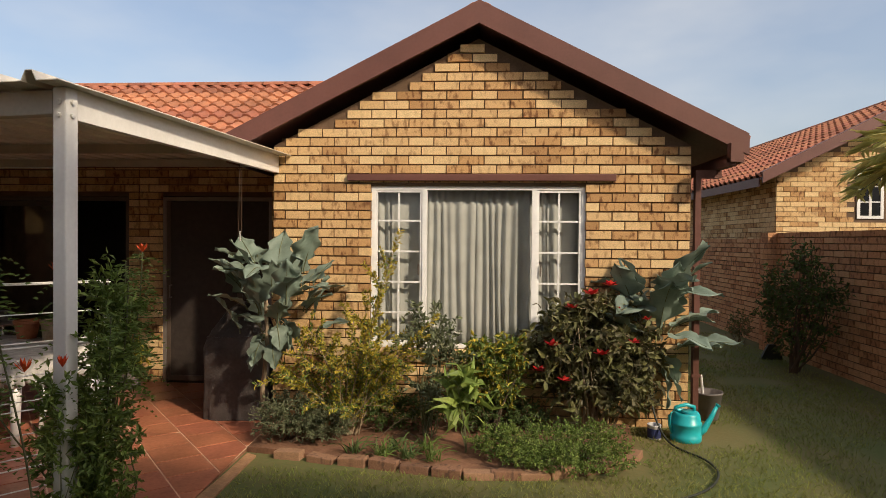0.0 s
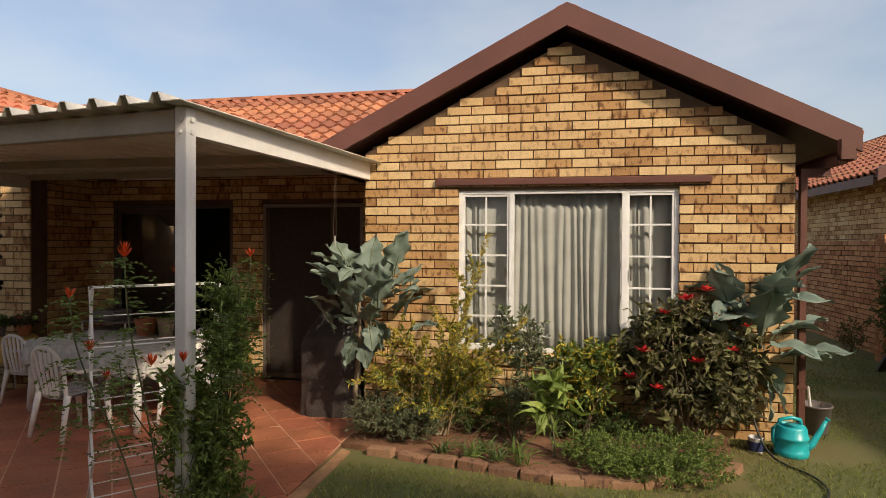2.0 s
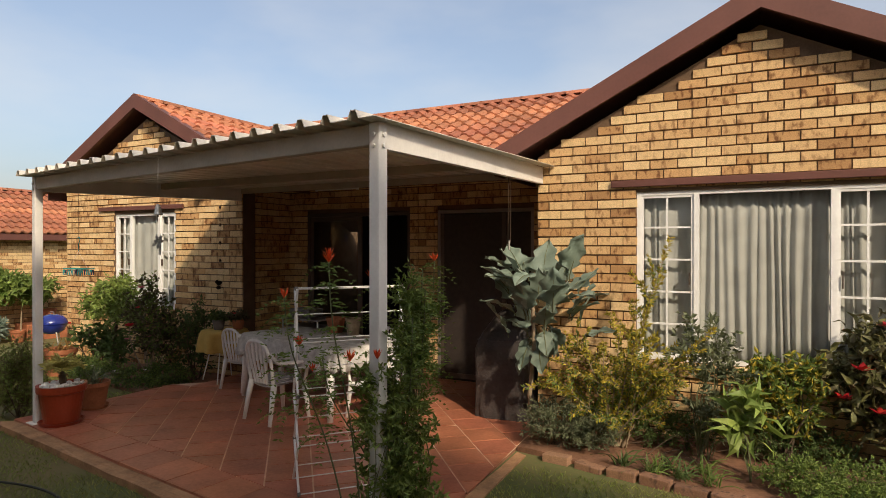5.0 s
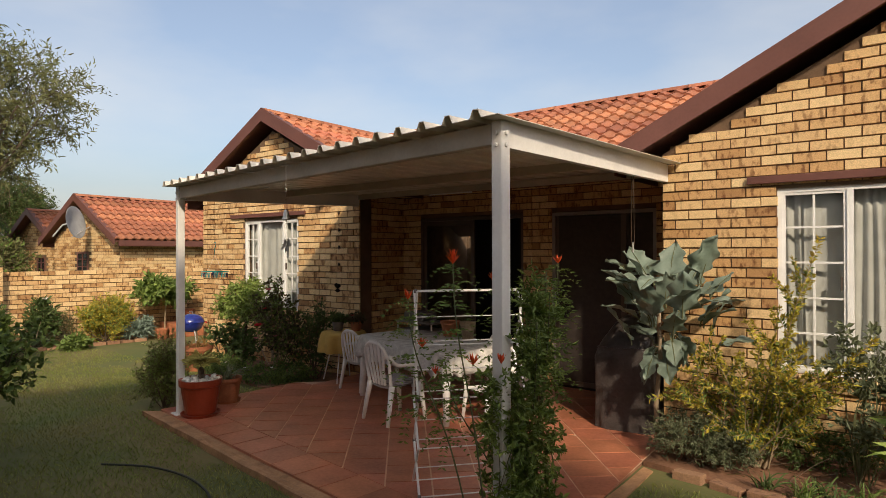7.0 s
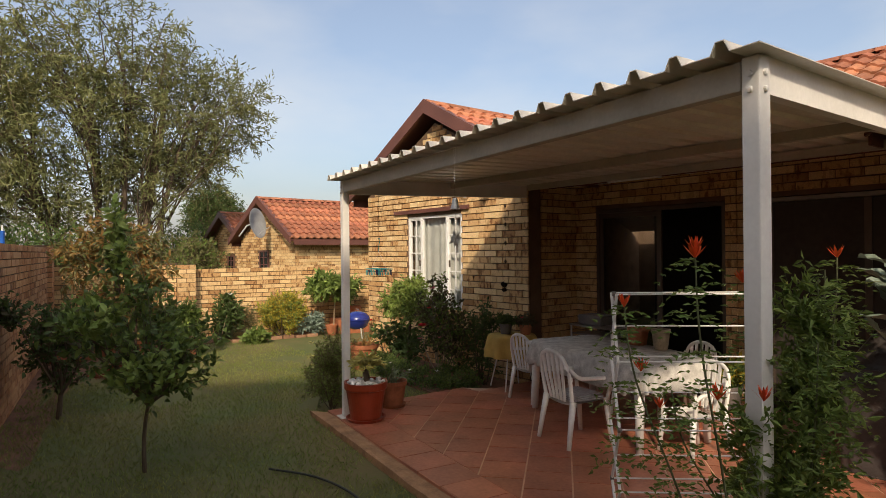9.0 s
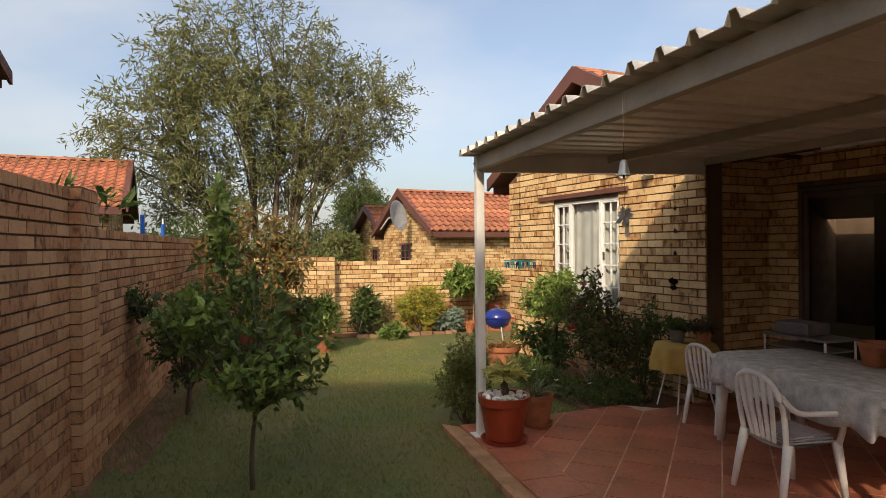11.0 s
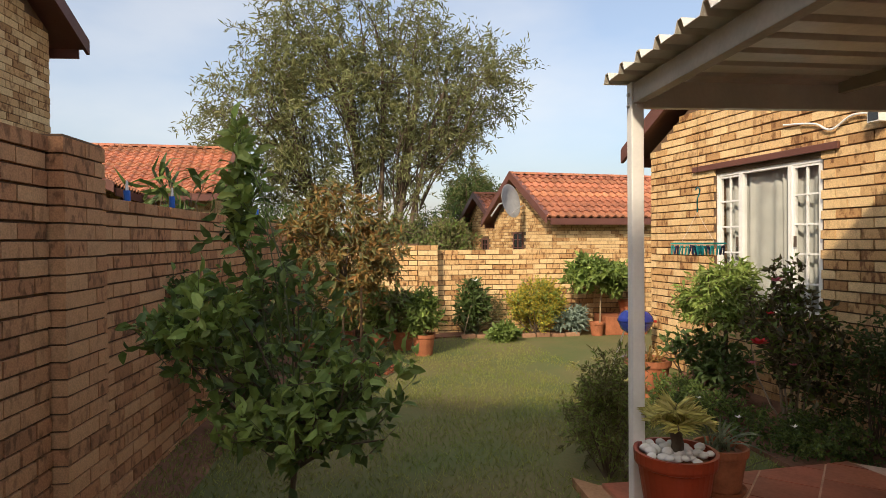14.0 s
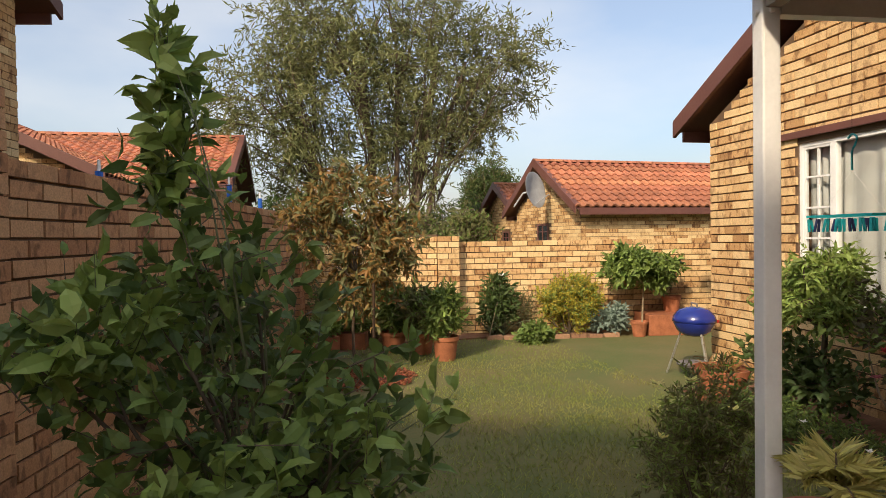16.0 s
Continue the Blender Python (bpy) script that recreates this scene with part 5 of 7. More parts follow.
def strap_clump(name, x, y, z, n, ln, w, material, label, seed, spread=0.05, el=(0.5, 1.4), group=""):
    """A tuft of arching strap leaves."""
    rs = np.random.RandomState(seed)
    root = empty(name, pose(x, y, z), label, "plant", group)
    verts, faces = [], []
    for i in range(n):
        a = rs.uniform(0, 2 * math.pi)
        e = rs.uniform(*el)
        L = ln * rs.uniform(0.6, 1.15)
        d = np.array([math.cos(a) * math.cos(e), math.sin(a) * math.cos(e), math.sin(e)])
        s = np.array([-math.sin(a), math.cos(a), 0]) * w / 2
        p = np.array([rs.uniform(-spread, spread), rs.uniform(-spread, spread), 0])
        k = len(verts)
        for j in range(6):
            t = j / 5
            c = p + d * L * t - np.array([0, 0, 1]) * L * 0.45 * t * t
            f = (1 - t) ** 0.6 * 0.85 + 0.12
            verts += [tuple(c - s * f), tuple(c + s * f + np.array([0, 0, 0.004]))]
        for j in range(5):
            q = k + 2 * j
            faces.append((q, q + 1, q + 3, q + 2))
    me = bpy.data.meshes.new("leaves")
    me.from_pydata(verts, [], faces)
    me.materials.append(material)
    o = new("foliage", me)
    o.parent = root
    return root


for i, (x, y) in enumerate(((1.0, -1.0), (1.22, -1.06), (1.42, -1.08), (1.62, -1.12), (1.30, -0.92), (1.55, -0.9))):
    strap_clump("strap_leaf_clump", x, y, -0.01, 34, 0.24, 0.012, LEAF_MID if i % 2 else LEAF_DARK, "tuft of narrow arching green leaves", 40 + i, group="tufts along the bed edge")

# ---- climber on the post ----
CRE = [((0.01, -0.50, 1.60), 0.062, ORANGE_PETAL, 12), ((0.01, -0.50, 1.625), 0.055, ORANGE_PETAL, 10), ((-0.05, -0.05, 1.50), 0.06, ORANGE_PETAL, 11), ((0.15, 0.31, 1.59), 0.06, ORANGE_PETAL, 8), ((-0.26, -0.51, 1.42), 0.06, ORANGE_PETAL, 8), ((-0.30, -0.35, 1.16), 0.06, ORANGE_PETAL, 10), ((-0.05, -0.25, 1.08), 0.07, ORANGE_PETAL, 10),
       ((0.10, -0.22, 1.10), 0.06, ORANGE_PETAL, 10), ((-0.1, -0.2, 0.25), 0.05, RED_PETAL, 10), ((0.12, -0.2, 0.15), 0.05, RED_PETAL, 9), ((-0.25, -0.30, 1.02), 0.05, ORANGE_PETAL, 9), ((-0.3, -0.25, 0.12), 0.07, RED_PETAL, 12)]
bush("honeysuckle_climber", 0.05, -2.83, -0.05, [(0.12, -0.04, 0.30, 0.21, 0.18, 0.34), (0.10, -0.04, 0.68, 0.20, 0.16, 0.3), (0.14, 0.04, 1.05, 0.15, 0.14, 0.3), (0.02, -0.12, 0.85, 0.12, 0.10, 0.22), (0.14, 0.1, 1.35, 0.11, 0.11, 0.22), (-0.05, -0.1, 0.12, 0.2, 0.14, 0.12)], 420, 20, (0.044, 0.017), LEAF_MID,
     "climbing honeysuckle with orange trumpet flowers round the patio post", category="climber", seed=31, stems=22, stem_r=0.006, twig_len=0.13, second=(LEAF_LIGHT, 0.35), flowers=CRE, spread=0.12, up=0.2, stem_mat=GREEN_STEM)


def sprig(name, x, y, z, h, seed, label, bx=0.15, by=-2.80):
    """A single upright shoot with pairs of feathered leaves."""
    rs = np.random.RandomState(seed)
    root = empty(name, pose(x, y, z), label, "climber")
    part("stem", tube(bmesh.new(), smooth_pts([(bx - x, by - y, 0), (0.6 * (bx - x), 0.6 * (by - y), h * 0.45), (0.12 * (bx - x), 0.1 * (by - y), h * 0.8), (0, 0, h)]), 0.005, 0.003, 5), GREEN_STEM, root)
    P, D = [], []
    for lev in (0.58, 0.65, 0.72, 0.79, 0.86, 0.92, 0.97):
        for k in range(4):
            a = k * math.pi / 2 + lev * 9
            d = np.array([math.cos(a), math.sin(a), 0.75 + 0.3 * math.sin(k * 5 + lev * 40)])
            for q in range(1, 7):
                c = np.array([0, 0, h * lev]) + d * 0.019 * q - np.array([0, 0, 0.0036 * q * q])
                s = np.array([-d[1], d[0], -0.1])
                P += [c, c]
                D += [s + d * 0.6 - np.array([0, 0, 0.5]), -s + d * 0.6 - np.array([0, 0, 0.5])]
    leaf_mesh("foliage", np.array(P), np.array(D), 0.031, 0.0115, LEAF_MID, root, rs=rs, flat=0.0)


sprig("honeysuckle_shoot", 0.06, -3.33, -0.05, 1.62, 5, "tall honeysuckle shoot with feathered leaves beside the drying rack", 0.10, -3.07)
sprig("honeysuckle_shoot", -0.21, -3.34, -0.05, 1.44, 6, "honeysuckle shoot with feathered leaves beside the drying rack", 0.05, -3.08)
for i, (x, y, h) in enumerate(((0.20, -2.52, 1.60), (0.02, -2.84, 1.48), (0.22, -2.70, 1.55), (0.27, -2.76, 1.44), (0.16, -2.60, 1.52), (0.26, -2.88, 1.3), (-0.20, -3.05, 1.08))):
    sprig("honeysuckle_shoot", x, y, -0.05, h, 7 + i, "tall honeysuckle shoot with feathered leaves beside the post")

# ---- things by the front wall ----
TEAL = mat("turquoise_plastic", (0.02, 0.42, 0.47), 0.35, var=0.12, scale=5, bump=0.02, spec=0.5)
TIN = mat("painted_tin", (0.62, 0.62, 0.64), 0.4, var=0.2, bump=0.03)
TIN_BLUE = mat("dark_blue_label", (0.03, 0.04, 0.12), 0.5, var=0.3, scale=20, bump=0)
GREY_BUCKET = mat("grey_plastic", (0.17, 0.15, 0.14), 0.5, var=0.3, bump=0.04)
RUBBER = mat("dark_hose_rubber", (0.035, 0.04, 0.03), 0.6, var=0.3, bump=0.05)
TERRACOTTA = mat("terracotta_pot", (0.36, 0.13, 0.06), 0.75, var=0.35, scale=9, bump=0.1)
GLAZED_RED = mat("glazed_red_plastic", (0.30, 0.045, 0.018), 0.35, var=0.2, scale=6, bump=0.03)
POT_SOIL = SOIL


def watering_can():
    root = empty("watering_can", pose(3.70, -0.33, -0.06, 0, 0, 8), "turquoise plastic watering can on the lawn by the wall", "watering can")
    bm = bmesh.new()
    lathe(bm, [(0.0, 0.0), (0.115, 0.0), (0.125, 0.012), (0.128, 0.05), (0.122, 0.056), (0.122, 0.14), (0.128, 0.146), (0.128, 0.16), (0.120, 0.166), (0.112, 0.225), (0.10, 0.245), (0.092, 0.246), (0.098, 0.22), (0.105, 0.02), (0.0, 0.015)], 28)
    part("body", bm, TEAL, root, smooth=True)
    part("spout", tube(bmesh.new(), [(0.10, 0, 0.05), (0.16, 0, 0.09), (0.225, 0, 0.20), (0.27, 0, 0.285)], 0.034, 0.014, 14), TEAL, root, smooth=True)
    part("rose", lathe(bmesh.new(), [(0.013, 0), (0.022, 0.02), (0.022, 0.026), (0.0, 0.028)], 14, pose(0.268, 0, 0.28, 0, 35)), TEAL, root, smooth=True)
    part("handle", tube(bmesh.new(), [(0.075, 0, 0.235), (0.07, 0, 0.285), (0.0, 0, 0.305), (-0.09, 0, 0.285), (-0.145, 0, 0.21), (-0.14, 0, 0.13), (-0.118, 0, 0.07)], 0.016, 0.014, 10), TEAL, root, smooth=True)
    part("cover", lathe(bmesh.new(), [(0.098, 0.0), (0.085, 0.012), (0.05, 0.016), (0.0, 0.017)], 24, pose(0.035, 0, 0.236) @ Matrix.Diagonal((0.62, 0.9, 1, 1))), TEAL, root)


watering_can()


def tin():
    root = empty("paint_tin", pose(3.44, -0.32, -0.06), "small white tin with a dark label standing on soil", "tin")
    part("body", lathe(bmesh.new(), [(0.0, 0), (0.052, 0.0), (0.055, 0.004), (0.055, 0.118), (0.058, 0.122), (0.058, 0.128), (0.052, 0.128), (0.050, 0.02), (0.0, 0.018)], 24), TIN, root, smooth=True)
    part("label_band", lathe(bmesh.new(), [(0.0557, 0.02), (0.0562, 0.022), (0.0562, 0.095), (0.0557, 0.097)], 24), TIN_BLUE, root, "dark blue band")


tin()


def bucket():
    root = empty("bucket", pose(4.12, 0.35, -0.06), "grey plastic bucket with a pale stick standing in it", "bucket")
    part("body", lathe(bmesh.new(), [(0.0, 0), (0.10, 0.0), (0.105, 0.005), (0.132, 0.24), (0.142, 0.245), (0.142, 0.262), (0.132, 0.262), (0.10, 0.02), (0, 0.018)], 24), GREY_BUCKET, root, smooth=True)
    part("stick", tube(bmesh.new(), [(-0.02, 0, 0.03), (-0.07, -0.03, 0.42)], 0.016, 0.012, 8), WHITE_STEEL, root)


bucket()


tagged(obj("garden_hose", tube(bmesh.new(), smooth_pts([(3.42, -0.22, 0.40), (3.45, -0.32, 0.12), (3.52, -0.52, -0.03), (3.68, -0.85, -0.04), (3.66, -1.15, -0.04), (3.45, -1.45, -0.04), (3.1, -1.65, -0.04), (2.6, -1.75, -0.04)]), 0.0085, sides=8), RUBBER, smooth=True), "thin dark garden hose lying on the lawn", "hose")
tagged(obj("garden_hose", tube(bmesh.new(), smooth_pts([(-3.4, -3.4, -0.09), (-3.0, -3.2, -0.085), (-2.5, -3.15, -0.085), (-2.0, -3.3, -0.08), (-1.75, -3.6, -0.08), (-1.9, -4.0, -0.08)]), 0.009, sides=8), RUBBER, smooth=True), "dark garden hose coiled loosely on the grass", "hose")

# ---- covered barbecue ----
COVER = mat("grey_fabric_cover", (0.058, 0.05, 0.048), 0.42, var=0.45, scale=7, fine=40, bump=0.8, dist=0.02)


def covered_barbecue():
    root = empty("covered_barbecue", pose(-0.325, 0.06, SLAB_Z, 0, 0, 4), "barbecue under a creased dark grey cover on the patio", "barbecue")
    bm = bmesh.new()
    w, d = 0.275, 0.26
    rows = []
    prof = [(0.0, 1.03, 0.0), (0.12, 1.02, 0.0), (0.30, 1.0, 0.0), (0.50, 0.99, 0.0), (0.66, 0.985, 0.0), (0.74, 0.96, 0.005), (0.82, 0.87, 0.02), (0.90, 0.74, 0.04), (0.97, 0.60, 0.05), (1.02, 0.45, 0.06), (1.05, 0.28, 0.06), (1.06, 0.1, 0.06)]
    n = 72
    for z, s, shift in prof:
        ring = []
        for i in range(n):
            a = 2 * math.pi * i / n
            c, q = math.cos(a), math.sin(a)
            e = 0.34 + 0.5 * max(0, z - 0.7)
            x = w * s * math.copysign(abs(c) ** e, c)
            y = d * s * math.copysign(abs(q) ** e, q)
            k = 1 + 0.028 * math.sin(a * 7 + 2.5 * noise.noise((c * 2, q * 2, z * 2))) * (1 - 0.7 * z) + 0.07 * noise.noise((x * 6, y * 6, z * 4)) + 0.03 * noise.noise((x * 17, y * 17, z * 9))
            ring.append(bm.verts.new((x * k + shift, y * k, z + 0.02 * noise.noise((x * 5, y * 5, 3)) * (z > 0.5))))
        rows.append(ring)
    for a, b in zip(rows, rows[1:]):
        for i in range(n):
            bm.faces.new([a[i], a[(i + 1) % n], b[(i + 1) % n], b[i]])
    bm.faces.new(rows[-1])
    seams = [[v.co.copy() * 1.004 for v in rows[k]] for k in (0, 5)]
    part("cover", bm, COVER, root, smooth=True)
    for name, ring in zip(("hem", "seam"), seams):
        part(name, tube(bmesh.new(), [(p.x, p.y, p.z + 0.006) for p in ring + ring[:1]], 0.005, sides=6), COVER, root)


covered_barbecue()

# ---- drying rack ----
def drying_rack():
    a, b = Vector((-0.97, -2.38)), Vector((-0.47, -1.82))
    u = (b - a).normalized()
    L = (b - a).length
    root = empty("drying_rack", pose(a.x, a.y, SLAB_Z, 0, 0, math.degrees(math.atan2(u.y, u.x))), "white folding metal drying rack standing on the patio", "drying rack")
    zs = [0.02, 0.33, 0.66, 1.02, 1.38]
    fw = [-0.20, 0.03, -0.17, 0.02, -0.13]
    bk = [0.10, -0.17, 0.06, -0.15, 0.0]
    for x in (0, L):
        for w in (fw, bk):
            for i in range(4):
                part("strut", tube(bmesh.new(), [(x, w[i], zs[i]), (x, w[i + 1], zs[i + 1])], 0.0085, sides=8), WHITE_STEEL, root)
        for i in range(5):
            part("joint", lathe(bmesh.new(), [(0.0, -0.012), (0.014, -0.01), (0.014, 0.01), (0.0, 0.012)], 10, pose(x, (fw[i] + bk[i]) / 2 if i == 4 else fw[i], zs[i], 0, 90)), GREY_BUCKET, root)
    for w in (fw, bk):
        for i in range(5):
            part("rail", tube(bmesh.new(), [(0, w[i], zs[i]), (L, w[i], zs[i])], 0.0045, sides=6), WHITE_STEEL, root)
    for i in range(4):
        part("rail", tube(bmesh.new(), [(0, (fw[i] + fw[i + 1]) / 2, (zs[i] + zs[i + 1]) / 2), (L, (fw[i] + fw[i + 1]) / 2, (zs[i] + zs[i + 1]) / 2)], 0.004, sides=6), WHITE_STEEL, root)


drying_rack()

# ---- table and chairs ----
PLASTIC = mat("white_garden_plastic", (0.80, 0.79, 0.76), 0.4, var=0.15, scale=5, fine=40, bump=0.02, spec=0.45)
LACE = mat("grey_lace_cloth", (0.70, 0.69, 0.65), 0.85, scale=14, fine=90, bump=0.3, color2=(0.36, 0.35, 0.33))
YELLOW_CLOTH = mat("yellow_table_cloth", (0.58, 0.40, 0.11), 0.9, var=0.2, scale=8, fine=90, bump=0.15, trans=0.2)
TAN = -15.0


def table():
    root = empty("garden_table", pose(-2.36, -0.49, SLAB_Z, 0, 0, TAN), "white plastic garden table under a lace cloth", "table")
    bm = bmesh.new()
    box(bm, -0.83, 0.83, -0.42, 0.42, 0.655, 0.69, bevel=0.012)
    part("tabletop", bm, PLASTIC, root)
    for sx in (-1, 1):
        for sy in (-1, 1):
            bm = bmesh.new()
            tube(bm, [(sx * 0.78, sy * 0.36, 0), (sx * 0.76, sy * 0.34, 0.655)], 0.030, 0.045, 10)
            part("leg", bm, PLASTIC, root, smooth=True)
    cl = empty("tablecloth", pose(-2.36, -0.49, SLAB_Z + 0.692, 0, 0, TAN), "grey-white lace cloth hanging over the table edge", "tablecloth")
    bm = bmesh.new()
    n = 128
    rows = []
    for k, (out, z) in enumerate(((-0.38, 0.006), (0.0, 0.006), (0.012, -0.01), (0.02, -0.07), (0.028, -0.15), (0.035, -0.21))):
        ring = []
        for i in range(n):
            a = 2 * math.pi * i / n
            c, q = math.cos(a), math.sin(a)
            e = 0.3
            x = (0.85 + out) * math.copysign(abs(c) ** e, c)
            y = (0.44 + out) * math.copysign(abs(q) ** e, q)
            f = 0.0 if k < 3 else 0.018 * (k - 2) * math.sin(a * 22 + 2 * math.sin(a * 3))
            ring.append(bm.verts.new((x * (1 + f), y * (1 + f), z + (0.02 * math.sin(a * 13) if k == 5 else 0))))
        rows.append(ring)
    bm.faces.new(rows[0])
    for a, b in zip(rows, rows[1:]):
        for i in range(n):
            bm.faces.new([a[i], a[(i + 1) % n], b[(i + 1) % n], b[i]])
    bmesh.ops.recalc_face_normals(bm, faces=bm.faces[:])
    o = part("cloth", bm, LACE, cl, smooth=True)
    so = o.modifiers.new("thick", "SOLIDIFY")
    so.thickness = 0.003


table()


def chair():
    """Stacking plastic garden chair, front towards local -y."""
    root = empty("garden_chair", Matrix(), "white plastic stacking garden chair with slatted back", "chair", "chairs round the table")
    bm = bmesh.new()
    n = 8
    g = [[bm.verts.new((-0.215 + 0.43 * i / n, -0.22 + 0.42 * j / n, 0.405 - 0.022 * math.sin(math.pi * i / n) - 0.02 * j / n)) for i in range(n + 1)] for j in range(n + 1)]
    for j in range(n):
        for i in range(n):
            bm.faces.new([g[j][i], g[j][i + 1], g[j + 1][i + 1], g[j + 1][i]])
    bmesh.ops.solidify(bm, geom=bm.faces[:], thickness=0.018)
    part("seat", bm, PLASTIC, root, smooth=True)
    for sx in (-1, 1):
        for y, yy in ((-0.20, -0.25), (0.19, 0.27)):
            bm = bmesh.new()
            tube(bm, [(sx * 0.235, yy, 0.0), (sx * 0.22, (y + yy) / 2, 0.22), (sx * 0.205, y, 0.41)], 0.020, 0.034, 8)
            part("leg", bm, PLASTIC, root, smooth=True)
        bm = bmesh.new()
        tube(bm, smooth_pts([(sx * 0.225, -0.20, 0.40), (sx * 0.25, -0.21, 0.52), (sx * 0.265, -0.17, 0.60), (sx * 0.265, 0.0, 0.615), (sx * 0.25, 0.16, 0.63), (sx * 0.20, 0.235, 0.72)], 4), 0.020, 0.018, 8)
        part("armrest", bm, PLASTIC, root, smooth=True)
    bm = bmesh.new()
    tube(bm, smooth_pts([(-0.20, 0.20, 0.39), (-0.215, 0.235, 0.62), (-0.18, 0.27, 0.77), (-0.09, 0.285, 0.835), (0, 0.288, 0.845), (0.09, 0.285, 0.835), (0.18, 0.27, 0.77), (0.215, 0.235, 0.62), (0.20, 0.20, 0.39)], 4), 0.019, sides=8)
    part("back_frame", bm, PLASTIC, root, smooth=True)
    for i in range(5):
        x = (i - 2) * 0.072
        bm = bmesh.new()
        top = 0.835 - 0.9 * x * x * 1.6
        pts = [(x * 0.72, 0.205, 0.40), (x * 0.9, 0.243, 0.60), (x, 0.275, top)]
        for p, q in zip(pts, pts[1:]):
            a, b = Vector(p), Vector(q)
            v = [bm.verts.new(w) for w in (a + Vector((-0.016, 0, 0)), a + Vector((0.016, 0, 0)), b + Vector((0.02, 0, 0)), b + Vector((-0.02, 0, 0)))]
            bm.faces.new(v)
        bmesh.ops.remove_doubles(bm, verts=bm.verts[:], dist=0.006)
        bmesh.ops.solidify(bm, geom=bm.faces[:], thickness=0.01)
        part("slat", bm, PLASTIC, root)
    return root


ch = chair()
CHAIR_SIZE = Matrix.Diagonal((0.90, 0.86, 0.92, 1))
ch.matrix_world = pose(-2.26, -1.14, SLAB_Z, 0, 0, 167) @ CHAIR_SIZE
for px, py, ang in ((-3.47, -0.36, 174), (-1.42, -0.72, -20), (-1.98, 0.16, -10)):
    copy_thing(ch, pose(px, py, SLAB_Z, 0, 0, ang) @ CHAIR_SIZE)
STRIPE = mat("striped_cushion", (0.42, 0.40, 0.42), 0.9, var=0.4, scale=16, fine=60, bump=0.2, streak=(6, 0.6, 1))
_b = bmesh.new()
for k in range(3):
    box(_b, -0.19 + 0.01 * k, 0.19 - 0.012 * k, -0.21 + 0.01 * k, 0.17, 0.408 + 0.016 * k, 0.421 + 0.016 * k, pose(0, 0, 0, 0, 0, 4 * k - 3), bevel=0.005)
tagged(obj("seat_cushion", _b, STRIPE, m=pose(-2.26, -1.14, SLAB_Z - 0.006, 0, 0, 167) @ CHAIR_SIZE), "folded striped grey cloth on a chair seat", "cushion")


# ---- pots ----
def pot(name, x, y, z, r, h, material, label, saucer=True, tilt=0, stones=0, soil=True, category="plant pot", group=""):
    root = empty(name, pose(x, y, z, tilt), label, category, group)
    z0 = 0.02 if saucer else 0.0
    part("body", lathe(bmesh.new(), [(0.0, z0), (r * 0.70, z0), (r * 0.73, z0 + 0.01), (r * 0.93, h * 0.80), (r, h * 0.82), (r * 1.02, h * 0.86), (r * 1.03, h), (r * 0.94, h), (r * 0.90, h * 0.82), (r * 0.66, z0 + 0.02), (0, z0 + 0.02)], 32), material, root, smooth=False)
    if saucer:
        part("saucer", lathe(bmesh.new(), [(0, 0), (r * 0.85, 0), (r * 0.95, 0.03), (r * 0.90, 0.03), (r * 0.82, 0.012), (0, 0.012)], 28), material, root)
    if soil:
        part("soil", lathe(bmesh.new(), [(r * 0.89, h * 0.84), (r * 0.5, h * 0.88), (0, h * 0.9)], 20), POT_SOIL, root)
    if stones:
        rnd = random.Random(5)
        for i in range(stones):
            a = i * 2.399
            q = r * 0.84 * math.sqrt((i + 0.5) / stones)
            bm = bmesh.new()
            bmesh.ops.create_icosphere(bm, subdivisions=2, radius=rnd.uniform(0.022, 0.034))
            for v in bm.verts:
                v.co *= 1 + 0.25 * noise.noise(v.co * 30 + Vector((i, 0, 0)))
                v.co.z *= 0.7
            bmesh.ops.translate(bm, verts=bm.verts[:], vec=(q * math.cos(a), q * math.sin(a), h * 0.95 + rnd.uniform(0, 0.02)))
            part("stone", bm, PEBBLE, root, smooth=True)
    return root


PEBBLE = mat("white_pebble", (0.74, 0.72, 0.68), 0.6, var=0.15, scale=12, bump=0.1)
pot("flower_pot", -3.96, -2.20, SLAB_Z, 0.205, 0.37, GLAZED_RED, "large red plastic pot topped with white stones beside the post", stones=26)


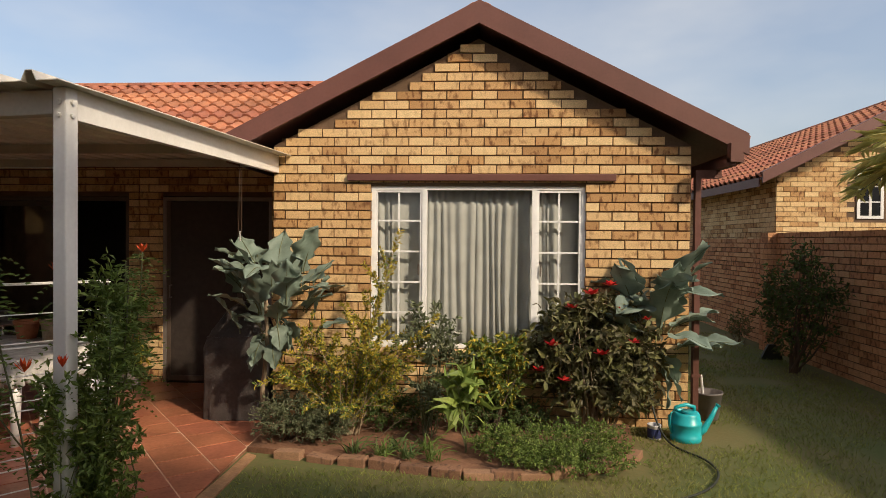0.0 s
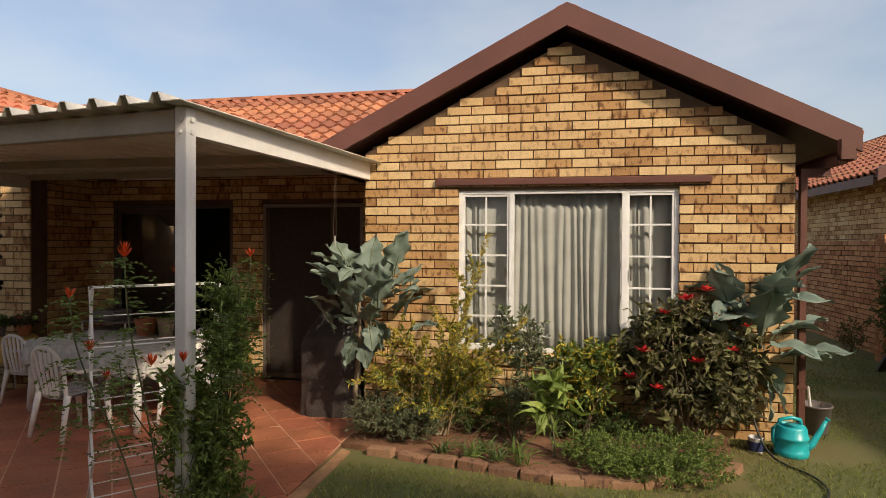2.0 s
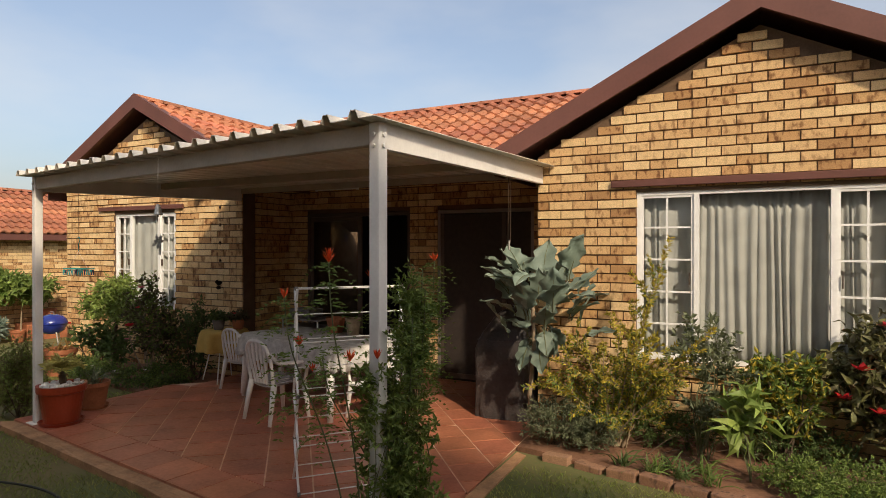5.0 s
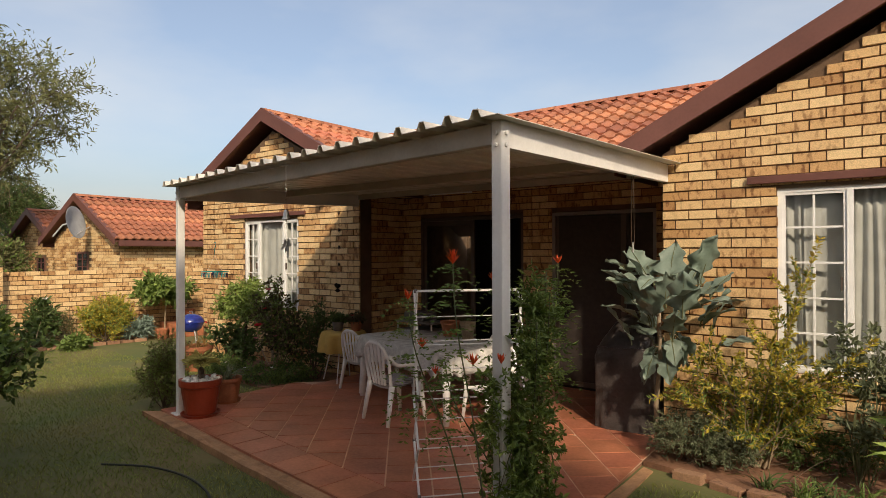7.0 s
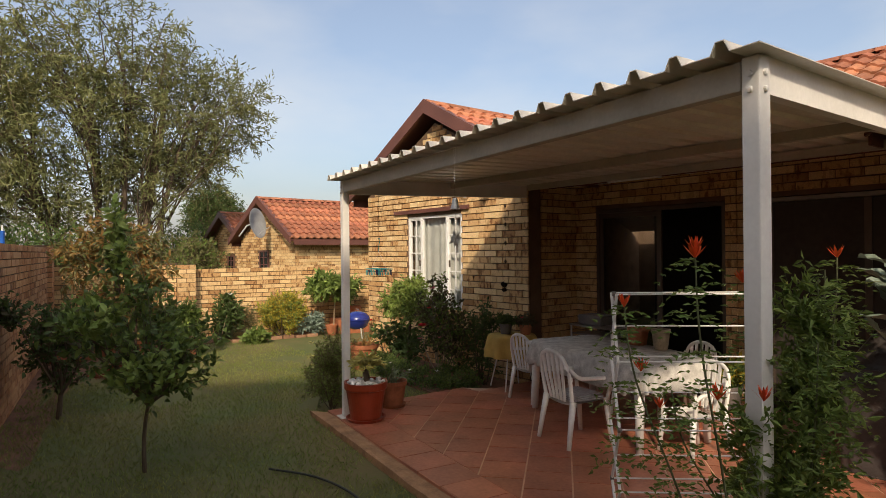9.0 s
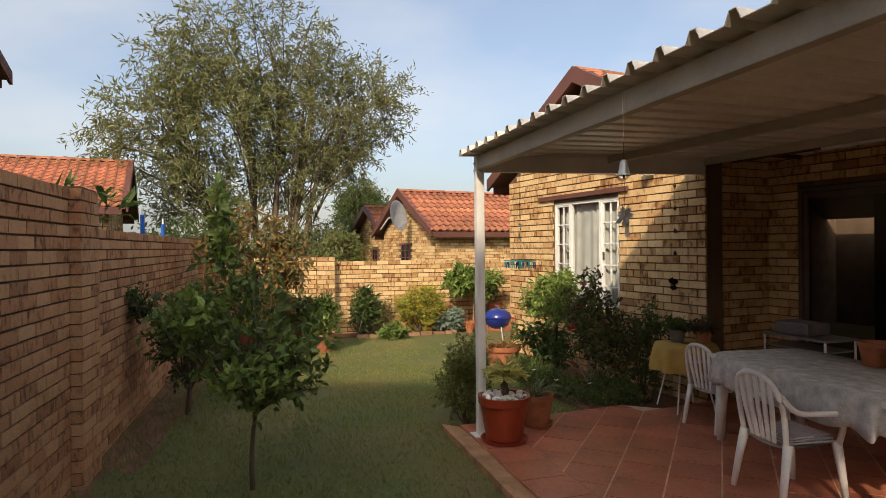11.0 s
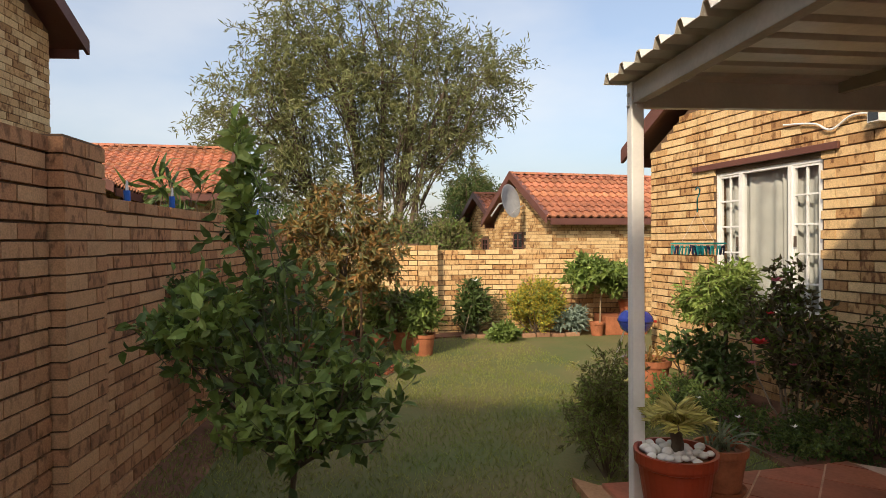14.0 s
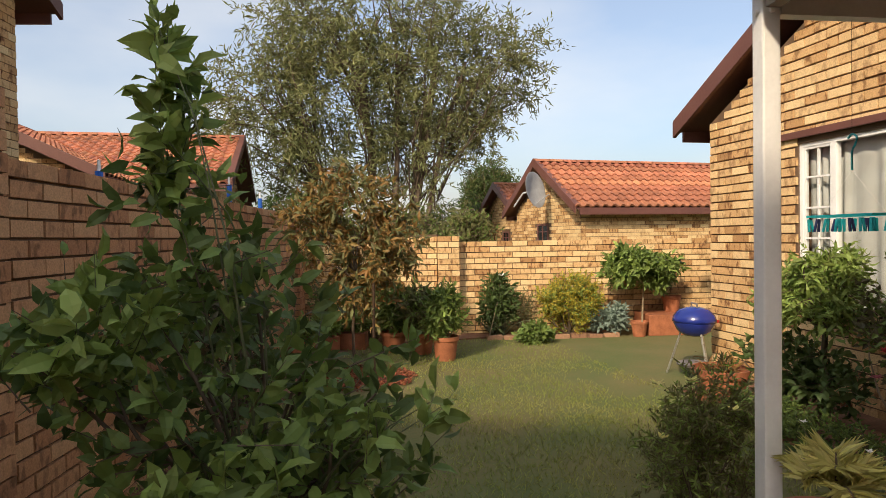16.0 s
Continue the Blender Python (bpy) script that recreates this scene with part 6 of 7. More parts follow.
def palm(name, x, y, z, fronds, ln, material, label, seed, el=(0.5, 1.2), stem=0.0, leaf=(0.10, 0.011), category="palm"):
    rs = np.random.RandomState(seed)
    root = empty(name, pose(x, y, z), label, category)
    P, D = [], []
    bm = bmesh.new()
    if stem:
        tube(bm, [(0, 0, -0.05), (0.02, 0, stem * 0.5), (0, 0, stem)], 0.03 + 0.03 * stem, 0.03, 8)
    for i in range(fronds):
        a = i * 2.399 + rs.uniform(-0.3, 0.3)
        e = rs.uniform(*el)
        L = ln * rs.uniform(0.75, 1.1)
        d = np.array([math.cos(a) * math.cos(e), math.sin(a) * math.cos(e), math.sin(e)])
        s = np.array([-math.sin(a), math.cos(a), 0.0])
        pts = []
        for j in range(9):
            t = j / 8
            pts.append(np.array([0, 0, stem]) + d * L * t - np.array([0, 0, 1]) * L * 0.55 * t * t)
        tube(bm, pts, 0.006 * max(1, ln), 0.002, 4, cap=False)
        m = 26
        for j in range(4, m):
            t = j / m
            c = np.array([0, 0, stem]) + d * L * t - np.array([0, 0, 1]) * L * 0.55 * t * t
            tan = unit((d * L - np.array([0, 0, 1]) * L * 1.1 * t)[None])[0]
            for sg in (-1, 1):
                P.append(c)
                D.append(s * sg + tan * 0.8 + np.array([0, 0, 0.15]))
    tagged(part("branchwork", bm, GREEN_STEM if not stem else BARK, root), kind="stuff")
    t = np.array([0.45 + 0.75 * math.sin(math.pi * ((k // 2) % 22) / 22) for k in range(len(P))])
    leaf_mesh("foliage", np.array(P), np.array(D), leaf[0] * ln * 2.4 * t, leaf[1] * max(1, ln), material, root, rs=rs, fold=0.2, curl=0.25)
    return root


palm("potted_palm", -3.96, -2.20, SLAB_Z + 0.36, 12, 0.29, PALM_YELLOW, "small yellow-green palm growing from a red pot", 3, el=(0.85, 1.45), stem=0.10, leaf=(0.15, 0.014))
pot("flower_pot", -4.22, -1.72, SLAB_Z, 0.15, 0.27, TERRACOTTA, "terracotta pot of ferns on the patio edge")
strap_clump("fern", -4.22, -1.72, SLAB_Z + 0.24, 40, 0.30, 0.016, LEAF_GREY, "grey-green arching fern in a terracotta pot", 61, spread=0.06)
bush("feathery_bush", -4.78, -2.12, -0.12, [(0, 0, 0.35, 0.28, 0.26, 0.34), (0.05, 0.02, 0.62, 0.2, 0.2, 0.2), (-0.15, -0.05, 0.3, 0.2, 0.2, 0.25)], 330, 20, (0.045, 0.011), LEAF_OLIVE, "dark feathery bush with pale tips beside the post", seed=62, stems=16, stem_r=0.006, twig_len=0.12, second=(LEAF_LIGHT, 0.4),
     flowers=[((-0.1, -0.2, 0.72), 0.045, PALM_YELLOW, 8), ((0.1, -0.15, 0.78), 0.045, PALM_YELLOW, 8), ((0.2, 0, 0.66), 0.04, PALM_YELLOW, 8), ((-0.25, -0.1, 0.55), 0.04, PALM_YELLOW, 8), ((0.02, -0.25, 0.5), 0.04, PALM_YELLOW, 8)])

# ---- bed by the second wing ----
bush("green_shrub", -5.95, -0.32, -0.1, [(0, 0, 1.02, 0.42, 0.30, 0.24), (0.1, 0, 1.18, 0.25, 0.2, 0.14), (-0.3, 0, 0.9, 0.25, 0.2, 0.2), (0.2, -0.1, 0.85, 0.2, 0.15, 0.15)], 170, 13, (0.10, 0.024), LEAF_LIGHT, "small tree with drooping light-green leaves by the window", seed=71, stems=10, stem_r=0.012, trunk=(0.7, 0.028), twig_len=0.12, big=True, curl=0.3, up=-0.1, second=(LEAF_MID, 0.15))
bush("shade_shrub", -6.15, -0.42, -0.1, [(0, 0, 0.45, 0.45, 0.25, 0.28), (0.4, 0, 0.35, 0.35, 0.22, 0.22)], 80, 10, (0.085, 0.042), LEAF_DARK, "broad-leaved green shrub in the bed by the wall", seed=72, stems=12, twig_len=0.12, big=True, curl=0.3, up=0.0)
ROSE_FL = [((0.05, -0.36, 0.74), 0.075, RED_PETAL, 18), ((-0.15, -0.25, 0.55), 0.045, PINK_PETAL, 12), ((0.0, -0.16, 1.2), 0.06, PINK_PETAL, 14), ((0.2, -0.2, 0.6), 0.04, PINK_PETAL, 10), ((-0.02, -0.2, 0.95), 0.04, RED_PETAL, 10)]
bush("rose_bush", -5.05, -0.40, -0.1, [(0, 0, 0.75, 0.36, 0.28, 0.36), (-0.1, 0, 1.15, 0.14, 0.12, 0.25), (-0.28, 0, 0.9, 0.2, 0.16, 0.25), (0.25, 0, 0.55, 0.28, 0.25, 0.25)], 210, 11, (0.062, 0.034), LEAF_WINE, "tall dark rose bush with red and pink blooms", category="rose", seed=73, stems=14, stem_r=0.010, twig_len=0.14, second=(LEAF_MID, 0.4), flowers=ROSE_FL, stem_mat=PALE_STEM)
bush("dark_shrub", -4.55, -0.20, -0.1, [(0, 0, 0.5, 0.35, 0.25, 0.4), (0.1, 0, 0.8, 0.22, 0.2, 0.25)], 170, 11, (0.05, 0.02), LEAF_DARK, "thin dark shrub against the shaded wall", seed=74, stems=14, stem_r=0.007, twig_len=0.16)
bush("ground_cover", -5.2, -0.78, -0.1, [(0, 0, 0.12, 0.8, 0.25, 0.14), (0.5, 0.3, 0.12, 0.4, 0.3, 0.16), (-0.8, 0.05, 0.12, 0.4, 0.25, 0.16)], 640, 13, (0.035, 0.018), LEAF_MID, "low leafy ground cover along the patio edge", category="ground cover", seed=75, stems=20, stem_r=0.003, twig_len=0.08, spread=0.6, second=(LEAF_DARK, 0.5), flowers=[((0.3, -0.25, 0.24), 0.03, WHITE_PETAL, 7), ((-0.2, -0.2, 0.25), 0.03, WHITE_PETAL, 7), ((0.65, -0.1, 0.26), 0.03, WHITE_PETAL, 7)])
pot("flower_pot", -6.55, -0.70, -0.12, 0.22, 0.36, TERRACOTTA, "wide terracotta pot with an orange-tinged plant", saucer=False)
strap_clump("bromeliad", -6.55, -0.70, 0.19, 46, 0.34, 0.022, LEAF_DRY, "orange-brown spiky plant in a terracotta pot", 76, spread=0.1)


def kettle():
    BLUE = mat("blue_enamel", (0.015, 0.03, 0.22), 0.2, var=0.1, scale=5, bump=0.01, spec=0.6)
    STEEL = mat("bright_steel", (0.6, 0.6, 0.58), 0.3, metal=0.8, var=0.1, bump=0.02)
    root = empty("kettle_barbecue", pose(-7.75, -0.10, -0.12), "blue enamel kettle barbecue on three steel legs", "barbecue")
    part("bowl", lathe(bmesh.new(), [(0.0, 0.40), (0.10, 0.41), (0.17, 0.46), (0.205, 0.54), (0.21, 0.56), (0.20, 0.56)], 32), BLUE, root, smooth=True)
    lid = part("cover", lathe(bmesh.new(), [(0.215, 0.555), (0.215, 0.575), (0.20, 0.62), (0.15, 0.675), (0.07, 0.70), (0.0, 0.705)], 32), BLUE, root, smooth=True)
    part("handle", tube(bmesh.new(), [(-0.05, 0, 0.70), (-0.045, 0, 0.74), (0.045, 0, 0.74), (0.05, 0, 0.70)], 0.01, sides=8), GREY_BUCKET, lid)
    part("side_handle", boxes((-0.05, 0.05, 0.205, 0.26, 0.535, 0.56)), RED_PETAL, root, "red side handle")
    for k in range(3):
        a = 2 * math.pi * k / 3 - 2.2
        part("leg", tube(bmesh.new(), [(0.13 * math.cos(a), 0.13 * math.sin(a), 0.44), (0.27 * math.cos(a), 0.27 * math.sin(a), 0.0)], 0.011, sides=8), STEEL, root)
    part("ash_tray", lathe(bmesh.new(), [(0, 0.10), (0.17, 0.10), (0.18, 0.12), (0.16, 0.115), (0, 0.11)], 24), GREY_BUCKET, root)


kettle()


# ---- side tables under the roof ----
def side_tables():
    root = empty("side_table", pose(-4.02, -0.16, SLAB_Z), "small round table under a yellow cloth with thin metal legs", "table")
    part("tabletop", lathe(bmesh.new(), [(0, 0.60), (0.27, 0.60), (0.275, 0.61), (0.27, 0.62), (0, 0.62)], 28), PLASTIC, root)
    for k in range(4):
        a = k * math.pi / 2 + 0.5
        part("leg", tube(bmesh.new(), [(0.12 * math.cos(a), 0.12 * math.sin(a), 0.60), (0.27 * math.cos(a), 0.27 * math.sin(a), 0.0)], 0.008, sides=6), WHITE_STEEL, root)
    bm = bmesh.new()
    n, rows = 72, []
    for r, z, f in ((0.05, 0.626, 0), (0.275, 0.626, 0), (0.29, 0.60, 0.02), (0.305, 0.50, 0.07), (0.315, 0.38, 0.10)):
        rows.append([bm.verts.new((r * (1 + f * math.sin(9 * q + z * 3)) * math.cos(q), r * (1 + f * math.sin(9 * q + z * 3)) * math.sin(q), z)) for q in (2 * math.pi * i / n for i in range(n))])
    bm.faces.new(rows[0])
    for a, b in zip(rows, rows[1:]):
        for i in range(n):
            bm.faces.new([a[i], a[(i + 1) % n], b[(i + 1) % n], b[i]])
    cl = empty("tablecloth", pose(-4.02, -0.16, SLAB_Z), "yellow cloth draped over a small round table", "tablecloth")
    part("cloth", bm, YELLOW_CLOTH, cl, smooth=True)
    pot("flower_pot", -4.10, -0.18, SLAB_Z + 0.63, 0.08, 0.12, GREY_BUCKET, "small dark pot on the yellow-covered table", saucer=False)
    bush("pot_plant", -4.10, -0.18, SLAB_Z + 0.73, [(0, 0, 0.06, 0.14, 0.12, 0.07)], 50, 8, (0.05, 0.022), LEAF_DARK, "dark leafy plant in a pot on a table", category="plant", seed=81, stems=5, stem_r=0.004, twig_len=0.05)
    pot("flower_pot", -3.90, -0.05, SLAB_Z + 0.63, 0.08, 0.12, TERRACOTTA, "small terracotta pot on the yellow-covered table", saucer=False)
    bush("pot_plant", -3.90, -0.05, SLAB_Z + 0.73, [(0, 0, 0.06, 0.13, 0.12, 0.07)], 45, 8, (0.05, 0.022), LEAF_WINE, "dark leafy plant with a red bloom in a pot", category="plant", seed=82, stems=5, stem_r=0.004, twig_len=0.05, flowers=[((0.02, -0.08, 0.1), 0.04, RED_PETAL, 8)])
    st = empty("metal_stand", pose(-3.42, 0.75, SLAB_Z, 0, 0, -6), "pale metal stand with a shelf against the back wall", "stand")
    part("top", boxes((-0.34, 0.34, -0.2, 0.2, 0.70, 0.72)), ALU, st)
    part("shelf", boxes((-0.32, 0.32, -0.18, 0.18, 0.60, 0.612)), ALU, st)
    for sx in (-1, 1):
        for sy in (-1, 1):
            part("leg", tube(bmesh.new(), [(sx * 0.32, sy * 0.18, 0), (sx * 0.32, sy * 0.18, 0.70)], 0.011, sides=6), WHITE_STEEL, st)
    bm = bmesh.new()
    box(bm, -0.25, 0.12, -0.14, 0.14, 0.721, 0.84, bevel=0.025)
    tagged(obj("storage_box", bm, GREY_BUCKET, m=pose(-3.42, 0.75, SLAB_Z, 0, 0, -6)), "low dark grey box on a metal stand", "box")
    pot("flower_pot", -2.33, -0.12, SLAB_Z + 0.70, 0.11, 0.17, TERRACOTTA, "round brown pot on the garden table", saucer=False)
    pot("vase", -2.02, -0.22, SLAB_Z + 0.70, 0.085, 0.19, PALE_STEM, "pale cream vase on the garden table", saucer=False, category="vase")
    pot("flower_pot", -1.92, 0.85, SLAB_Z, 0.13, 0.24, GREY_BUCKET, "dark pot beside the patio door")
    bush("pot_plant", -1.92, 0.85, SLAB_Z + 0.2, [(0, 0, 0.16, 0.22, 0.2, 0.15), (0.1, -0.1, 0.25, 0.14, 0.12, 0.1)], 110, 9, (0.06, 0.03), LEAF_MID, "leafy green plant in a pot beside the door", category="plant", seed=83, stems=8, stem_r=0.004, twig_len=0.07, second=(LEAF_GOLD, 0.3))


side_tables()


# ---- hanging things ----
STEEL_G = mat("grey_metal", (0.50, 0.50, 0.48), 0.4, metal=0.3, var=0.15, bump=0.02)
IRON = mat("dark_iron", (0.06, 0.035, 0.02), 0.6, metal=0.3, var=0.3, bump=0.05)


def hangings():
    b = empty("hanging_bell", pose(-1.94, -2.715, 1.855) @ Matrix.Diagonal((0.7, 0.7, 1, 1)), "small steel bell hanging on a cord under the roof", "bell")
    part("bell", lathe(bmesh.new(), [(0.0, 0.075), (0.016, 0.074), (0.026, 0.06), (0.034, 0.025), (0.044, 0.005), (0.047, 0.0), (0.043, 0.0), (0.030, 0.025), (0.0, 0.068)], 24), STEEL_G, b, smooth=True)
    part("cord", tube(bmesh.new(), [(0, 0, 0.075), (0, 0, 0.16)], 0.0015, sides=4), IRON, b)
    for s in (-1, 1):
        part("cord", tube(bmesh.new(), [(0, 0, 0.16), (s * 0.012, 0, 0.43)], 0.0015, sides=4), WHITE_STEEL, b)
    part("clapper", tube(bmesh.new(), [(0, 0, 0.05), (0, 0, -0.015)], 0.004, 0.007, sides=6), IRON, b)
    w = empty("wind_chime", pose(-1.92, -2.73, 1.66) @ Matrix.Diagonal((0.46, 0.46, 0.46, 1)), "grey metal wind chime of leaf shapes and tubes", "wind chime")
    part("cord", tube(bmesh.new(), [(0, 0, 0), (0, 0, 0.46)], 0.002, sides=4), IRON, w)
    rnd = random.Random(6)
    for k in range(9):
        a = radians(360 * k / 9 + 10)
        bm = bmesh.new()
        d = Vector((math.cos(a), 0.25 * math.sin(3 * a), math.sin(a)))
        s = Vector((-math.sin(a), 0, math.cos(a)))
        v = [bm.verts.new(p) for p in (Vector((0, 0, 0)), d * 0.07 + s * 0.03, d * 0.13, d * 0.07 - s * 0.03)]
        bm.faces.new(v)
        bmesh.ops.solidify(bm, geom=bm.faces[:], thickness=0.003)
        part("blade", bm, STEEL_G, w)
    for s in (-0.02, 0.02, 0.0):
        part("tube", tube(bmesh.new(), [(s, 0.03, -0.2), (s, 0.03, 0.1 + s)], 0.006, sides=8), STEEL_G, w)
    c = empty("hanging_ornament", pose(0.02, -0.82, 1.66), "thin wire wind chime hanging from the side beam", "wind chime")
    for s in (-0.012, 0.012):
        part("cord", tube(bmesh.new(), [(s, 0, 0.0), (s * 0.5, 0, 0.58)], 0.0025, sides=4), IRON, c)
    part("tube", tube(bmesh.new(), [(0, 0, -0.06), (0, 0, 0.02)], 0.008, sides=8), STEEL_G, c)
    # peg airer
    p = empty("peg_airer", pose(-4.18, -1.90, 1.40) @ Matrix.Diagonal((0.7, 0.7, 0.7, 1)), "turquoise plastic sock airer with hanging pegs", "clothes airer")
    part("frame", boxes((-0.215, 0.215, -0.10, -0.09, 0, 0.013), (-0.215, 0.215, 0.09, 0.10, 0, 0.013), (-0.215, -0.205, -0.09, 0.09, 0, 0.013), (0.205, 0.215, -0.09, 0.09, 0, 0.013), (-0.006, 0.006, -0.09, 0.09, 0, 0.011)), TEAL, p)
    for s in (-1, 1):
        part("cord", tube(bmesh.new(), [(s * 0.2, 0, 0.02), (0, 0, 0.26)], 0.0015, sides=4), WHITE_STEEL, p)
    part("hook", tube(bmesh.new(), smooth_pts([(0, 0, 0.26), (0, 0, 0.36), (0.02, 0, 0.40), (0.03, 0, 0.44), (0, 0, 0.46), (-0.025, 0, 0.44)]), 0.006, sides=6), TEAL, p)
    part("line", tube(bmesh.new(), [(0, 0, 0.46), (0, 0, 1.28)], 0.002, sides=4), IRON, p)
    for k in range(14):
        x = -0.20 + 0.4 * (k // 2) / 6 + rnd.uniform(-0.012, 0.012)
        y = -0.092 if k % 2 else 0.092
        bm = bmesh.new()
        t = rnd.uniform(-20, 20)
        for q in (-1, 1):
            box(bm, -0.007, 0.007, q * 0.007 - 0.003, q * 0.007 + 0.003, -0.085, -0.01, pose(x, y, 0, q * 5, t))
        part("peg", bm, TEAL if k % 3 else TIN_BLUE, p)
    # ornaments on the wall
    m = empty("butterfly_ornament", pose(-4.55, W2Y - 0.014, 1.10), "dark iron butterfly fixed to the brick wall", "ornament")
    for s, a, r in ((-1, 40, 0.09), (1, 40, 0.075), (-1, -35, 0.06), (1, -35, 0.055)):
        bm = bmesh.new()
        n = 10
        pts = [Vector((0, 0, 0))] + [Vector((s * r * (0.35 + 0.65 * math.sin(math.pi * i / n)) * math.cos(radians(a - 32 + 64 * i / n)), 0, r * 1.0 * math.sin(radians(a - 32 + 64 * i / n)) + 0.0)) for i in range(n + 1)]
        bm.faces.new([bm.verts.new(p) for p in pts])
        bmesh.ops.solidify(bm, geom=bm.faces[:], thickness=0.004)
        part("wing", bm, IRON, m)
    part("body", tube(bmesh.new(), [(0, 0, -0.05), (0, -0.003, 0), (0, 0, 0.06)], 0.006, 0.004, 6), IRON, m)
    g = empty("hanging_garland", pose(-4.52, W2Y - 0.02, 1.40), "string of small dark metal charms on the brick wall", "ornament")
    part("cord", tube(bmesh.new(), [(0, 0, 0), (0, 0, 0.92)], 0.0015, sides=4), IRON, g)
    for k in range(4):
        part("charm", lathe(bmesh.new(), [(0, -0.03), (0.012, -0.012), (0.018, 0.0), (0.008, 0.02), (0.0, 0.03)], 8, pose(0, 0, 0.04 + 0.24 * k)), IRON, g)
    f = empty("flood_light", pose(-4.86, W2Y - 0.02, 2.36), "white security light with cable on the wall", "lamp")
    part("housing", boxes((-0.05, 0.05, -0.09, -0.01, -0.055, 0.055)), WHITE_FRAME, f)
    part("lens", boxes((-0.042, 0.042, -0.094, -0.0905, -0.045, 0.045)), DARK_GLASS, f)
    part("arm", boxes((-0.012, 0.012, -0.03, 0.002, 0.05, 0.12)), WHITE_FRAME, f)
    part("cable", tube(bmesh.new(), smooth_pts([(-0.04, -0.005, 0.02), (-0.25, -0.005, 0.05), (-0.45, -0.005, -0.03), (-0.62, -0.005, 0.05), (-0.95, -0.005, 0.10)]), 0.009, sides=6), WHITE_FRAME, f)


hangings()


def batten_light():
    root = empty("batten_light", pose(-2.75, 0.45, 2.395), "white tube light fixed under the patio roof", "lamp")
    part("housing", boxes((-0.33, 0.33, -0.03, 0.03, -0.035, 0.004)), WHITE_FRAME, root)
    part("tube", tube(bmesh.new(), [(-0.30, 0, -0.052), (0.30, 0, -0.052)], 0.013, sides=10), PLASTIC, root)
    for sx in (-1, 1):
        part("end_cap", boxes((sx * 0.315 - 0.012, sx * 0.315 + 0.012, -0.016, 0.016, -0.068, -0.035)), WHITE_FRAME, root)


batten_light()

# ---- lemon tree and shrubs of the left side ----
lemon = bush("lemon_tree", -4.02, -4.15, -0.11, [(0, 0, 1.02, 0.44, 0.46, 0.34), (0.05, 0.10, 0.74, 0.42, 0.42, 0.18), (0.04, -0.10, 1.38, 0.22, 0.24, 0.22), (0.02, -0.18, 1.68, 0.11, 0.13, 0.22), (0.22, 0.25, 0.85, 0.26, 0.26, 0.18), (0.0, -0.42, 1.15, 0.28, 0.24, 0.22)], 230, 9, (0.074, 0.033), LEAF_MID, "young lemon tree with glossy dark leaves on a thin trunk", category="tree", seed=91, stems=22, stem_r=0.010, trunk=(0.52, 0.018), twig_len=0.13, big=True, curl=0.12, second=(LEAF_DARK, 0.4))
shoots = bush("young_shoots", -4.02, -4.15, 0.5, [(0.30, 0.30, 0.40, 0.12, 0.20, 0.06), (0.35, -0.02, 0.22, 0.18, 0.2, 0.10), (0.1, -0.40, 0.62, 0.25, 0.2, 0.15), (0.03, -0.20, 1.12, 0.07, 0.08, 0.16), (0.04, -0.22, 1.30, 0.06, 0.07, 0.14), (0.30, -0.25, 0.2, 0.12, 0.12, 0.1)], 60, 9, (0.084, 0.038), LEAF_LIGHT, "pale green new shoots of the lemon tree", category="tree", seed=92, stems=20, stem_r=0.005, twig_len=0.10, big=True, up=1.2, stem_mat=GREEN_STEM)
for c in list(shoots.children):
    c.parent = lemon
    c.location = (0.03, 0.02, 0.61)
    tagged(c, "pale green new shoots")
bpy.data.objects.remove(shoots)
bush("dark_shrub", -6.28, -4.50, -0.12, [(0, 0, 0.68, 0.36, 0.32, 0.42), (0.05, -0.1, 1.0, 0.25, 0.2, 0.22), (0.15, -0.42, 1.15, 0.22, 0.2, 0.18), (-0.15, 0.1, 0.95, 0.2, 0.2, 0.28)], 230, 13, (0.065, 0.03), LEAF_DARK, "dark broad shrub beside the garden wall", seed=93, stems=12, stem_r=0.012, trunk=(0.25, 0.03), twig_len=0.14, big=True, second=(LEAF_WINE, 0.3))
CHIPS = mat("red_bark_chips", (0.26, 0.085, 0.04), 0.9, var=0.5, scale=20, bump=0.4, island=0.4)


def mulch(x, y, r):
    rs = np.random.RandomState(7)
    n = 1300
    a, q = rs.uniform(0, 6.283, n), r * np.sqrt(rs.rand(n))
    P = np.stack([x + q * np.cos(a) * 1.1, y + q * np.sin(a), -0.105 + 0.03 * (1 - q / r) + 0.015 * rs.rand(n)], 1)
    D = rs.normal(size=P.shape)
    D[:, 2] *= 0.25
    o = leaf_mesh("bark_mulch", P, D, 0.05, 0.03, CHIPS, None, "red bark chips spread round a young tree", rs=rs, kind="stuff")
    tagged(o, category="mulch")


mulch(-8.5, -3.42, 0.5)
bush("brown_leaved_tree", -8.75, -3.52, -0.1, [(-0.1, 0, 1.85, 0.45, 0.5, 0.5), (0.1, 0.15, 1.25, 0.4, 0.48, 0.4), (-0.1, -0.4, 1.5, 0.35, 0.36, 0.55), (0, 0.45, 1.45, 0.3, 0.34, 0.5), (0.05, 0.1, 0.85, 0.3, 0.4, 0.3)], 400, 11, (0.11, 0.032), LEAF_DRY, "slender young tree with drooping brown-green leaves", category="tree", seed=94, stems=16, stem_r=0.010, trunk=(1.0, 0.018), twig_len=0.16, big=True, up=-0.8, curl=0.2, second=(LEAF_OLIVE, 0.45))
